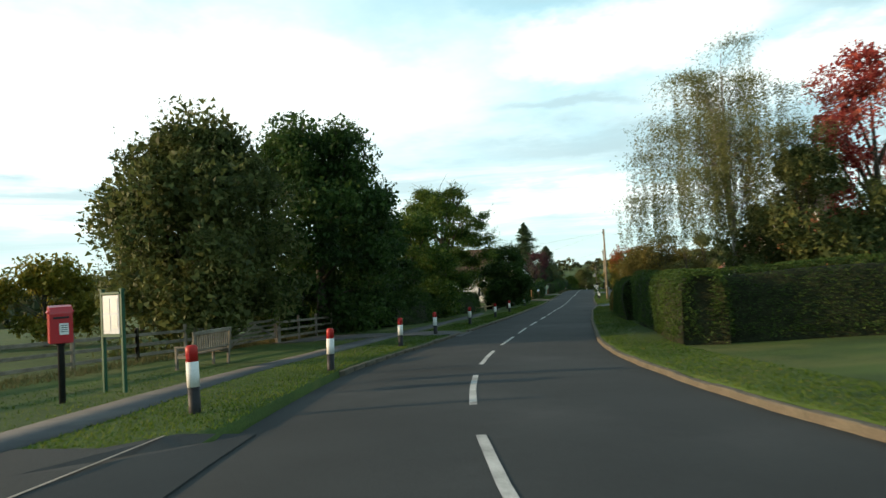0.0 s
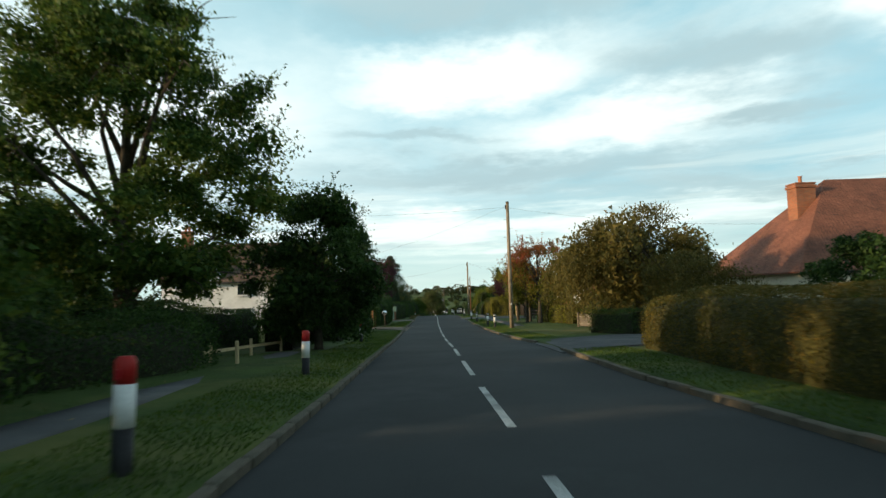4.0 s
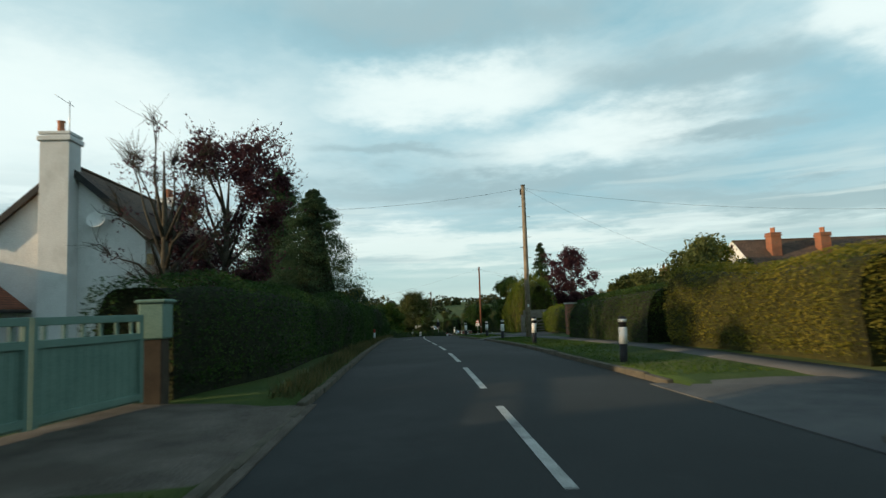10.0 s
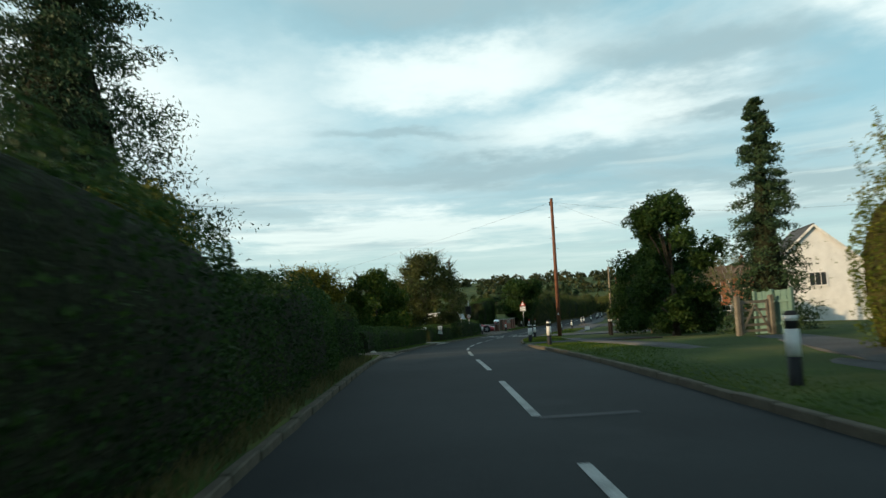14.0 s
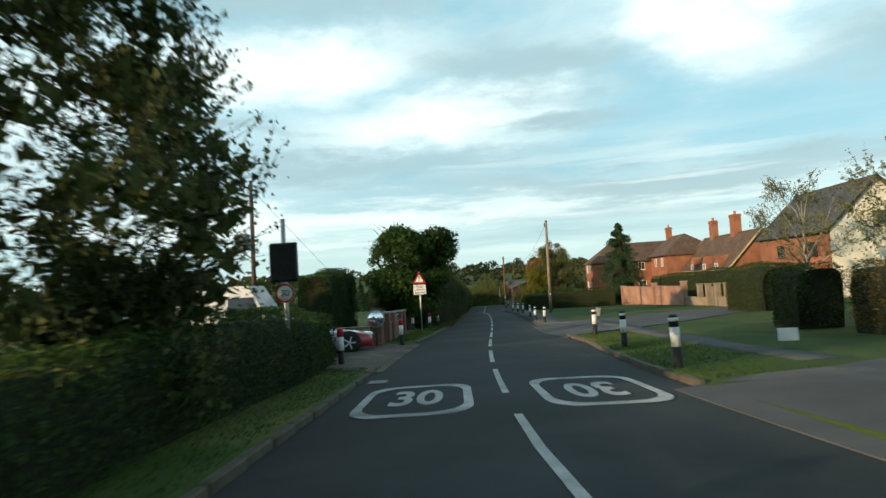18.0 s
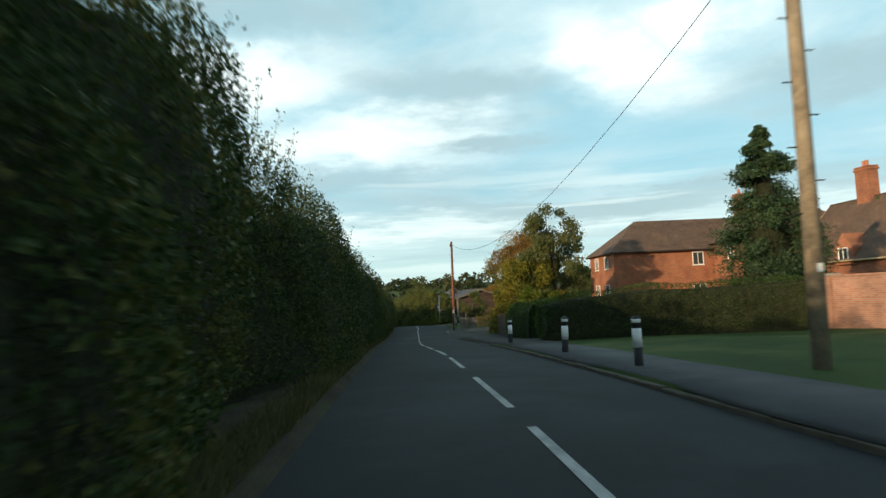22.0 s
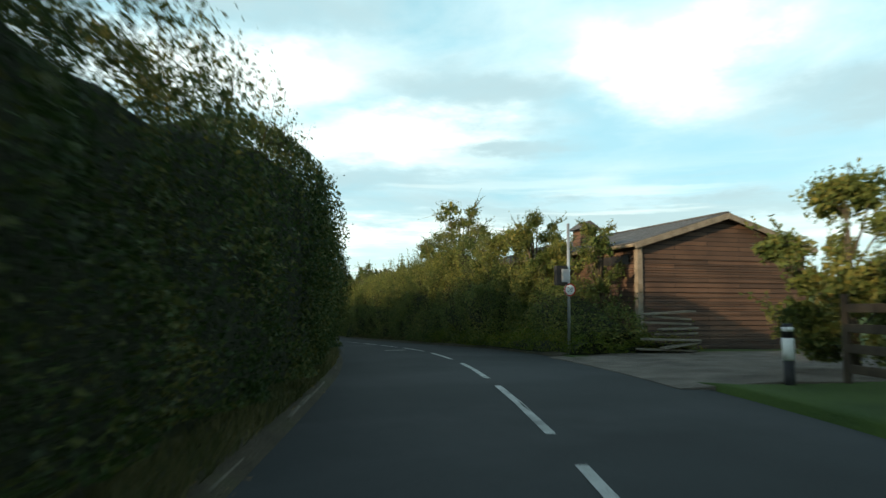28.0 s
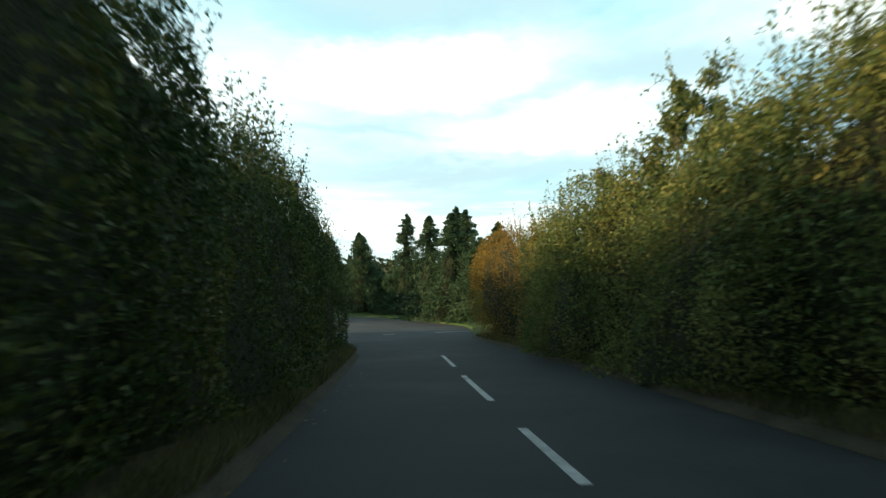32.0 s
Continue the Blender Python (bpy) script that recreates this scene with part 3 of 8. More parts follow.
def box(name, size, at, material, parent, bevel=0.008, label="", turn=None):
    return part(name, bm_mesh(name, box_bm(size, at, bevel, turn), material), parent, label)


def tube_data(points, radii, sides=8, closed=True):
    """Vertices and faces of a tube along points."""
    pts = [Vector(p) for p in points]
    vs, fs = [], []
    for i, p in enumerate(pts):
        a = (pts[min(i + 1, len(pts) - 1)] - pts[max(i - 1, 0)]).normalized()
        side = a.cross(Vector((0, 0, 1)))
        if side.length < 1e-3:
            side = Vector((1, 0, 0))
        side.normalize()
        other = a.cross(side)
        for k in range(sides):
            w = 2 * math.pi * k / sides
            vs.append(p + (side * math.cos(w) + other * math.sin(w)) * radii[i])
    for i in range(len(pts) - 1):
        for k in range(sides):
            q = (k + 1) % sides
            fs.append((i * sides + k, i * sides + q, (i + 1) * sides + q, (i + 1) * sides + k))
    if closed:
        fs.append(tuple(range(sides))[::-1])
        fs.append(tuple((len(pts) - 1) * sides + k for k in range(sides)))
    return vs, fs


def tubes(name, runs, material, parent, label="", smooth=True, kind=""):
    """One mesh out of several tubes (points, radii, sides)."""
    vs, fs = [], []
    for points, radii, sides in runs:
        v, f = tube_data(points, radii, sides)
        fs += [tuple(k + len(vs) for k in face) for face in f]
        vs += v
    return part(name, mesh_of(name, vs, fs, material, smooth), parent, label, kind)


def lathe(name, profile, material, parent, label="", sides=16, smooth=True):
    """A turned shape: profile of (radius, height)."""
    vs, fs = [], []
    for r, z in profile:
        for k in range(sides):
            w = 2 * math.pi * k / sides
            vs.append((r * math.cos(w), r * math.sin(w), z))
    for i in range(len(profile) - 1):
        for k in range(sides):
            q = (k + 1) % sides
            fs.append((i * sides + k, i * sides + q, (i + 1) * sides + q, (i + 1) * sides + k))
    fs.append(tuple(range(sides))[::-1])
    fs.append(tuple((len(profile) - 1) * sides + k for k in range(sides)))
    return part(name, mesh_of(name, vs, fs, material, smooth), parent, label)


def prism(name, outline, depth, material, parent, label="", axis="y", at=(0, 0, 0), bevel=0.0):
    """An outline in the x-z plane (axis y) or y-z plane (axis x), drawn out to a depth about its middle."""
    bm = bmesh.new()
    rings = []
    for s in (-0.5, 0.5):
        ring = []
        for a, b in outline:
            p = (a, s * depth, b) if axis == "y" else (s * depth, a, b)
            ring.append(bm.verts.new((p[0] + at[0], p[1] + at[1], p[2] + at[2])))
        rings.append(ring)
    bm.faces.new(rings[0])
    bm.faces.new(rings[1][::-1])
    n = len(outline)
    for k in range(n):
        bm.faces.new((rings[0][k], rings[1][k], rings[1][(k + 1) % n], rings[0][(k + 1) % n]))
    bmesh.ops.recalc_face_normals(bm, faces=bm.faces)
    if bevel:
        bmesh.ops.bevel(bm, geom=bm.edges[:], offset=bevel, segments=1, affect="EDGES", clamp_overlap=True)
    return part(name, bm_mesh(name, bm, material), parent, label)


def leaves_at(points, size, rng, droop=0.0, narrow=0.55):
    """Corners (n, 3, 3) of small pointed leaves of about that length, turned every way."""
    n = len(points)
    u = rng.normal(size=(n, 3))
    u[:, 2] -= droop
    u /= np.linalg.norm(u, axis=1, keepdims=True)
    w = np.cross(u, rng.normal(size=(n, 3)))
    w /= np.linalg.norm(w, axis=1, keepdims=True) + 1e-9
    long = (size * rng.uniform(0.6, 1.35, n))[:, None]
    wide = long * narrow
    return np.stack([points - u * long * 0.5 + w * wide * 0.2, points - u * long * 0.1 - w * wide * 0.72, points + u * long * 0.55 + w * wide * 0.3], 1)


def wander(rng, count=5, low=0.25, high=1.3):
    """A smooth random function of two numbers, about -1 to 1."""
    fa, fb, ph = rng.uniform(low, high, count) * rng.choice([-1, 1], count), rng.uniform(low, high, count), rng.uniform(0, 6.28, count)
    return lambda a, b: sum(np.sin(a * x + b * y + p) for x, y, p in zip(fa, fb, ph)) / count**0.5

# ---- ground, road and paths ----


def strip(name, s_list, lines, material, label="", category="", kind="structure"):
    """A ribbon along the road; lines: functions of s giving (d, height)."""
    rows = [spot(s_list, np.array([ln(s)[0] for s in s_list]), np.array([ln(s)[1] for s in s_list])) for ln in lines]
    n, k = len(s_list), len(lines)
    vs = np.stack(rows, 1).reshape(-1, 3)
    fs = [(i * k + j, i * k + j + 1, (i + 1) * k + j + 1, (i + 1) * k + j) for i in range(n - 1) for j in range(k - 1)]
    o = new(name, mesh_of(name, vs, fs, material, True))
    return tagged(o, label, category, "", kind)


def left_edge(s):
    return float(np.interp(s, LEFT_S, LEFT_D))


def right_edge(s):
    return float(np.interp(s, RIGHT_S, RIGHT_D))


def mid_line(s):
    return float(np.interp(s, MID_S, MID_D))


DRIVES = []


def inside(s, d, ring):
    hit = False
    for (s0, d0), (s1, d1) in zip(ring, ring[1:] + ring[:1]):
        if (d0 > d) != (d1 > d) and s < (s1 - s0) * (d - d0) / (d1 - d0) + s0:
            hit = not hit
    return hit


def hill(q):
    """Height of the wooded rises far off, by distance."""
    return 0.055 * min(max(0.0, q - 210), 330)


def build_ground():
    rows = np.r_[np.arange(-40, 400, 1.0), np.arange(400, 471, 5)]
    wav = wander(np.random.default_rng(5), 6, 0.2, 0.9)
    out = [0.13, 0.5, 1.1, 1.8, 2.6, 3.5, 4.5, 5.5, 6.5, 8, 11, 15, 20, 27, 36, 48, 64]
    boxes = [(min(p[0] for p in r), max(p[0] for p in r), r) for r in DRIVES]
    grid = []
    for s in rows:
        le, re = left_edge(s), right_edge(s)
        ds = [le - o for o in out[::-1]] + [le - 0.12, mid_line(s), re + 0.12] + [re + o for o in out]
        near = [r for a, b, r in boxes if a <= s <= b]
        zs = []
        for d in ds:
            o = max(le - d, d - re)
            z = -0.06 if o < 0.125 else 0.09 + min(o, 6) * 0.006 + 0.03 * float(wav(s * 0.6, d)) * min(1, o / 3)
            if any(inside(s, d, r) for r in near):
                z -= 0.06
            zs.append(z)
        grid.append(spot(s, np.array(ds), np.array(zs)))
    grid = np.array(grid)
    n, k = grid.shape[:2]
    vs = grid.reshape(-1, 3).tolist()
    fs = [(i * k + j, i * k + j + 1, (i + 1) * k + j + 1, (i + 1) * k + j) for i in range(n - 1) for j in range(k - 1)]
    # the land beyond, out to wooded rises and the horizon
    base, rings, around = len(vs), [0, 40, 80, 120, 170, 210, 260, 330, 420, 540, 700, 1000, 1800, 4200], 48
    for r in rings:
        for a in range(around):
            w = 2 * math.pi * a / around
            x, y = 60 + r * math.cos(w), 175 + r * math.sin(w)
            j = int(np.argmin((LUT_X - x) ** 2 + (LUT_Y - y) ** 2))
            vs.append((x, y, float(LUT_Z[j]) - 1.2 + hill(r) * (1 if r < 900 else 0.3)))
    for i in range(len(rings) - 1):
        for a in range(around):
            b = (a + 1) % around
            fs.append((base + i * around + a, base + (i + 1) * around + a, base + (i + 1) * around + b, base + i * around + b))
    o = new("ground", mesh_of("ground", vs, fs, M_GRASS, True))
    return tagged(o, "uneven grass verges, lawns and fields in late sun", "ground", "", "structure")


road_rows = np.arange(-40, 470, 1.5)
road = strip("road", road_rows, [lambda s: (left_edge(s) - 0.05, -0.02), lambda s: ((left_edge(s) + mid_line(s)) / 2, 0.015), lambda s: (mid_line(s), 0.03), lambda s: ((right_edge(s) + mid_line(s)) / 2, 0.015), lambda s: (right_edge(s) + 0.05, -0.02)], M_ASPHALT, "worn dark grey asphalt village road", "road")


def road_z(s, d):
    m = mid_line(s)
    w = (m - left_edge(s)) if d < m else (right_edge(s) - m)
    return 0.03 - 0.03 * min(1.0, abs(d - m) / w)


def mark(points, name="road_marking", material=None, label=""):
    """A flat painted patch on the road from a ring of (s, d)."""
    vs = [spot(s, d, road_z(s, d) + 0.006) for s, d in points]
    o = new(name, mesh_of(name, vs, [tuple(range(len(vs)))], material or M_PAINT_W))
    o.parent = road
    if label:
        o["label"] = label
    return o


DASH_FAR = [0.6, 6.6, 12.7, 18.8, 24.85, 30.65, 36.6, 43.25, 49.3, 55.3, 61.4, 66.8, 72.2, 77.85, 83.7, 89, 94.4, 100.3, 106.25, 112, 117.8, 123.35, 129.3, 135.4, 141.35, 147, 152.9, 159.1, 165.3, 171.6, 177.7, 183.7, 189.7, 195.6, 201.6, 207.55, 213.2, 218.9, 224.3, 229.85, 235.5, 241.3, 246.7, 252, 258, 263.3, 268.5, 273.6, 279, 285, 291, 296.3, 302, 307.3, 312.5, 317.6, 322.7, 328.2, 333.7, 338.2, 342.4, 347.4, 352.7, 356.3, 362.5, 368.6]


def build_dashes():
    for before, far in zip([-9.0] + DASH_FAR, DASH_FAR):
        half, near = 0.055, max(far - 3.9, before + 1.2)
        mids = [near, (near + far) / 2, far]
        ring = [(s, mid_line(s) - half) for s in mids] + [(s, mid_line(s) + half) for s in mids[::-1]]
        mark(ring, "centre_dash")


build_dashes()
mark([(384.2, -1.0), (387.4, 4.8), (387.9, 4.8), (384.7, -1.0)], "junction_line", M_CONCRETE, "worn pale line across the road at a junction")


def patch(name, ring, material, label, category, z=0.0, kind="structure", thick=0.14):
    """A surface patch laid over the verge: a ring of (s, d), with edges that go into the ground."""
    DRIVES.append(ring)
    cs, cd = sum(p[0] for p in ring) / len(ring), sum(p[1] for p in ring) / len(ring)
    fine = []
    for (s0, d0), (s1, d1) in zip(ring, ring[1:] + ring[:1]):
        n = max(1, int(math.hypot(s1 - s0, d1 - d0) / 1.5))
        fine += [(s0 + (s1 - s0) * i / n, d0 + (d1 - d0) * i / n) for i in range(n)]

    def high(s, d):
        o = max(left_edge(s) - d, d - right_edge(s))
        return z + 0.004 + min(0.1, max(0.0, o) * 0.25) + min(max(o, 0), 6) * 0.006

    vs, fs, n = [], [], len(fine)
    for f in (1.0, 0.66, 0.33):
        vs += [spot(cs + (s - cs) * f, cd + (d - cd) * f, high(cs + (s - cs) * f, cd + (d - cd) * f)) for s, d in fine]
    vs += [spot(s, d, high(s, d) - thick) for s, d in fine]
    vs.append(spot(cs, cd, high(cs, cd)))
    for i in range(n):
        j = (i + 1) % n
        fs += [(i, j, n + j, n + i), (n + i, n + j, 2 * n + j, 2 * n + i), (2 * n + i, 2 * n + j, 4 * n), (3 * n + i, 3 * n + j, j, i)]
    o = new(name, mesh_of(name, vs, fs, material))
    return tagged(o, label, category, "", kind)


def along(name, s0, s1, d0, d1, material, label, category, z=0.125):
    """A footpath: d0 and d1 are functions or numbers."""
    f0, f1 = (d if callable(d) else (lambda s, q=d: q) for d in (d0, d1))
    wob = wander(np.random.default_rng(int(s0) + 3), 4, 0.3, 0.9)
    rows = np.arange(s0, s1 + 0.1, 1.0)
    return strip(name, rows, [lambda s: (f0(s) + 0.06 * wob(s, 0), z - 0.06), lambda s: (f0(s) + 0.06 * wob(s, 0), z), lambda s: ((f0(s) + f1(s)) / 2, z + 0.012), lambda s: (f1(s) + 0.06 * wob(s, 9), z), lambda s: (f1(s) + 0.06 * wob(s, 9), z - 0.06)], material, label, category)


along("pavement", 3, 62, -5.35, -4.45, M_PATH, "narrow asphalt footpath through the grass verge", "footpath")
along("pavement", 84, 186, 6.5, 7.45, M_PATH, "dark asphalt footpath between verge and gardens", "footpath")
along("pavement", 205, 262, lambda s: right_edge(s) + 0.11 if s > 229 else 6.4, lambda s: right_edge(s) + 1.9 if s > 229 else 7.4, M_PATH, "asphalt footpath beside the road", "footpath")
along("pavement", 262, 299, lambda s: right_edge(s) + (0.11 if s < 283 else 0.85), lambda s: float(np.interp(s, [262, 276, 284, 290, 299], [6.2, 6.3, 7.5, 8.2, 8.5])), M_PATH_D, "dark leaf-strewn asphalt footpath in front of the garden fences", "footpath")
strip("verge", np.arange(234, 385.5, 1.0), [lambda s: (left_edge(s) - 1.2, 0.135), lambda s: (left_edge(s) - 0.5, 0.135), lambda s: (left_edge(s) - 0.14, 0.11), lambda s: (left_edge(s) + 0.1, -0.012)], M_LITTER, "leaf-littered earth at the hedgerow foot", "verge")
strip("pavement", np.arange(283.5, 306.5, 0.5), [lambda s: (right_edge(s) - 0.15, -0.012), lambda s: (right_edge(s) + 0.1, 0.09), lambda s: (right_edge(s) + 0.35, 0.137), lambda s: (right_edge(s) + 0.9, 0.14), lambda s: (right_edge(s) + 1.6, 0.134)], M_PATH_D, "dark asphalt ramp running flush into the road", "footpath")
strip("verge", np.arange(325.5, 382.5, 1.0), [lambda s: (right_edge(s) - 0.1, -0.012), lambda s: (right_edge(s) + 0.14, 0.11), lambda s: (right_edge(s) + 0.6, 0.135), lambda s: (right_edge(s) + 1.4, 0.14)], M_LITTER, "leaf-littered earth below the tall hedgerow", "verge")
patch("driveway", [(-6, -1.9), (7.6, -1.95), (7.3, -2.75), (6.7, -3.3), (6.9, -4.4), (3, -9), (-8, -12)], M_ASPHALT, "asphalt lay-by entrance beside the verge", "driveway")
patch("driveway", [(26.4, -1.7), (30.0, -1.7), (29.0, -5.2), (28.5, -9.0), (24.0, -9.2), (26.6, -5.2)], M_PATH, "worn asphalt field entrance across the verge", "driveway")
patch("driveway", [(57.5, 4.3), (64.5, 4.6), (67, 8.6), (66, 14), (58, 14), (58.5, 8)], M_PATH, "asphalt drive entrance", "driveway")
patch("driveway", [(85.2, -1.3), (91.5, -1.2), (91.4, -4.4), (97, -9.0), (96, -12), (86, -11), (88.8, -4.6)], M_GRAVEL, "pale gravel driveway of the white house", "driveway")
patch("driveway", [(108.2, -1.4), (113.2, -1.4), (113.3, -4.2), (108.0, -5.0)], M_GRAVEL, "rough gravel apron before green gates", "driveway")
patch("driveway", [(108.2, 4.1), (113.8, 4.0), (112.5, 7.5), (110.5, 11), (104, 11), (107.5, 7.5)], M_PATH, "asphalt drive entrance to a wooden gate", "driveway")
patch("driveway", [(136.2, 4.1), (139.4, 4.0), (141.5, 6.4), (151.5, 8.8), (151.5, 12.5), (139, 8.2)], M_PATH, "asphalt drive leading to a field gate", "driveway")
patch("driveway", [(149.0, 3.8), (151.8, 3.8), (156, 6.8), (168.5, 10.8), (167.6, 11.9), (151.0, 6.9)], M_PATH, "pale asphalt drive crossing the verge", "driveway")
patch("driveway", [(170.8, -1.4), (176.8, -1.5), (176.2, -3.6), (175.5, -10), (170.4, -10), (171.2, -4.2)], M_GRAVEL, "gravel drive between verge and hedge", "driveway")
patch("driveway", [(175.6, 4.1), (180.6, 3.9), (181.5, 6.4), (182, 10), (176, 10)], M_ASPHALT, "asphalt drive entrance", "driveway")
patch("driveway", [(189.9, -1.8), (192.9, -1.6), (192.6, -4), (192.6, -8), (190, -8), (190.2, -4)], M_CONCRETE, "concrete drive beside a white pillar", "driveway")
patch("driveway", [(197.2, 3.5), (203.2, 3.5), (204, 6.4), (209, 15), (203, 17), (199, 8)], M_PATH, "asphalt drive across the lawn", "driveway")
patch("driveway", [(208.6, -1.6), (218.6, -1.7), (218.4, -3.4), (218.4, -9.5), (209.3, -9.5), (209.4, -3.4)], M_GRAVEL, "gravel forecourt with parked vehicles", "driveway")
patch("driveway", [(217.6, 3.95), (223, 3.4), (229.6, 3.4), (233, 9), (240, 17.6), (234, 18.4), (222, 9)], M_PATH, "wide asphalt drive to the walled house", "driveway")
patch("driveway", [(266.6, 3.8), (270.2, 3.8), (270, 8), (270, 14), (267, 14)], M_PATH, "asphalt drive beside the round-ended hedge", "driveway")
patch("driveway", [(298.2, 3.9), (304.6, 4.0), (306.0, 9), (308.5, 13.5), (300.2, 14), (299.6, 7)], M_GRAVEL, "earthy gravel drive between picket fences", "driveway")
patch("driveway", [(317.3, 4.5), (325.6, 4.9), (325.6, 9), (325.4, 20), (316, 20), (317, 9)], M_GRAVEL, "wide gravel farm entrance", "driveway")


build_ground()


def build_kerb(side):
    """Kerb stones one by one, slightly out of line."""
    rng = np.random.default_rng(11 if side < 0 else 12)
    edge = left_edge if side < 0 else right_edge
    shapes = []
    for k in range(4):
        bm = box_bm((0.125, 0.9, 0.26), (0, 0, -0.04), 0.018)
        for v in bm.verts:
            v.co += Vector(rng.uniform(-0.006, 0.006, 3))
        shapes.append(bm_mesh("kerb_stone", bm, M_KERB))
    low = [(27, 29.5), (86.5, 91), (109, 112.8), (171.5, 174.6), (190.2, 192.6), (209.2, 218.2)] if side < 0 else [(58, 64), (108.6, 113.4), (136.6, 139), (149, 152), (176, 180.2), (197.6, 202.8), (218, 229.2), (266.8, 270), (298, 305)]
    runs = ((14, 234), (311, 345)) if side < 0 else ((2, 284),)
    sunk = (300, 400) if side < 0 else (229, 300)
    top = thing("kerb", Matrix(), "weathered stone kerb edging the %s verge" % ("footpath" if side < 0 else "lawn"), "kerb", "", "structure")
    places = [a + 0.915 * k for a, b in runs for k in range(int((b - a) / 0.915))]
    for s in places:
        o = part("kerb_stone", shapes[int(rng.integers(4))], top)
        d = edge(s + 0.45) + side * 0.0625
        drop = (0.055 if side < 0 else 0.075) if any(a < s < b for a, b in low) else 0.04 if sunk[0] < s < sunk[1] else 0.0
        m = stand(s + 0.45, d + rng.normal(0, 0.006), -drop + rng.normal(0, 0.006))
        e = 0.2
        a, b = edge(s + 0.45 - e), edge(s + 0.45 + e)
        slope = math.degrees(math.atan2(float(np.interp(s + 1, LUT_S, LUT_Z) - np.interp(s, LUT_S, LUT_Z)), 1))
        o.matrix_world = m @ pose(0, 0, 0, slope, 0, -math.degrees(math.atan2(b - a, 2 * e)) + rng.normal(0, 0.35))


build_kerb(-1)
build_kerb(1)

# ---- growing things ----


def hedge(label, line, high, wide, side, mat, inner=None, size=0.075, dense=190, box_like=5.0, rough=0.06, seed=0, shoots=0.0, name="hedge", group="", foot=0.0, cross=False, shag=0.0, joined=False, form=None, shut=(False, False)):
    """A hedge along the road. line: (s, d of the face to the road); high: (s, height); side: -1 left, 1 right. cross: it runs away from the road, with s and d exchanged."""
    rng = np.random.default_rng(100 + seed)
    dense, size = dense * 1.5, size * 0.82

    def put(a, b, z):
        return spot(b, a, z) if cross else spot(a, b, z)

    s0, s1 = line[0][0], line[-1][0]
    run = s1 - s0
    face = lambda s: np.interp(s, [p[0] for p in line], [p[1] for p in line])  # noqa: E731
    tall = lambda s: np.interp(s, [p[0] for p in high], [p[1] for p in high])  # noqa: E731
    shape = np.random.default_rng(form) if form else rng
    wob, bulge = wander(shape, 6, 0.5, 2.2), wander(shape, 5, 0.25, 0.9)
    th = np.linspace(0, math.pi, 200)
    mean = float(np.mean(tall(np.linspace(s0, s1, 20))))

    def ring(t, s, shrink=0.0):
        a, b = wide / 2 - shrink, tall(s) - shrink
        c, sn = np.cos(t), np.sin(t)
        x = a * np.sign(c) * np.abs(c) ** (2 / box_like)
        z = b * np.abs(sn) ** (2 / box_like)
        return x, z

    x, z = ring(th, (s0 + s1) / 2)
    acc = np.r_[0, np.cumsum(np.hypot(np.diff(x), np.diff(z)))]
    area = run * acc[-1]
    even = 11.0 / acc[-1] if form else 1.0
    n = int(area * dense)
    # the face to the road and the top carry most of the leaves
    pick = rng.uniform(0, 1, n)
    arc = np.where(pick < 0.8, rng.uniform(0, 0.68, n), rng.uniform(0.68, 1, n)) * acc[-1]
    t = np.interp(arc, acc, th)
    s = rng.uniform(s0, s1, n)
    x, z = ring(t, s)
    ends = np.minimum(s - s0, s1 - s)
    pull = np.clip(1 - ends / min(0.5, run / 4), 0, 1) ** 2 * (0.0 if joined else 0.35)
    x, z = x * (1 - pull), z * (1 - pull * 0.3)
    nx, nz = np.cos(t), np.sin(t) * 0.9 + 0.1
    off = rough * wob(s * 1.3, arc * even * 1.3) + 2.2 * rough * bulge(s, arc * even) - np.abs(rng.normal(0, 0.05 + rough * 0.6, n))
    x, z = x + nx * off, np.maximum(z + nz * off, 0.03 + foot)
    world_p = put(s, face(s) + side * (wide / 2 - x), z + 0.1)
    if foot:
        keep = z > foot * (0.6 + 0.5 * rng.uniform(0, 1, n))
        world_p = world_p[keep]
    caps = []
    for end, sg, shut_here in ((s0, -1, shut[0]), (s1, 1, shut[1])):
        if joined and not shut_here:
            continue
        m = int(wide * mean * dense * 1.1)
        tt, f = rng.uniform(0, math.pi, m), np.sqrt(rng.uniform(0, 1, m))
        cx, cz = ring(tt, end)
        caps.append(put(end + sg * (rng.normal(0, 0.05, m) + rough * wob(cx * f * 2, cz * f * 2)), face(end) + side * (wide / 2 - cx * f * 0.93), np.maximum(cz * f * 0.97, 0.04) + 0.1))
    for _ in range(int(run * shag)):
        q, tt = rng.uniform(s0, s1), rng.uniform(0.08, 0.72) * math.pi
        cx, cz = ring(tt, q)
        out, m = rng.uniform(-0.05, 0.32), int(rng.integers(35, 90))
        wob_r = rng.uniform(0.12, 0.3)
        p = rng.normal(0, 1, (m, 3)) * np.array([wob_r, wob_r * 0.8, wob_r])
        caps.append(put(q + p[:, 0], face(q) + side * (wide / 2 - cx - math.cos(tt) * out) + p[:, 1], np.maximum(cz + math.sin(tt) * out + p[:, 2] + 0.1, 0.12)))
    world_p = np.concatenate([world_p] + caps)
    origin = put(s0, line[0][1], 0.1)
    top = thing(name, Matrix.Translation(Vector(origin)), label, "hedge", group)
    part("leaves", leaf_mesh("leaves", leaves_at(world_p - origin, size, rng), mat), top, kind="stuff")
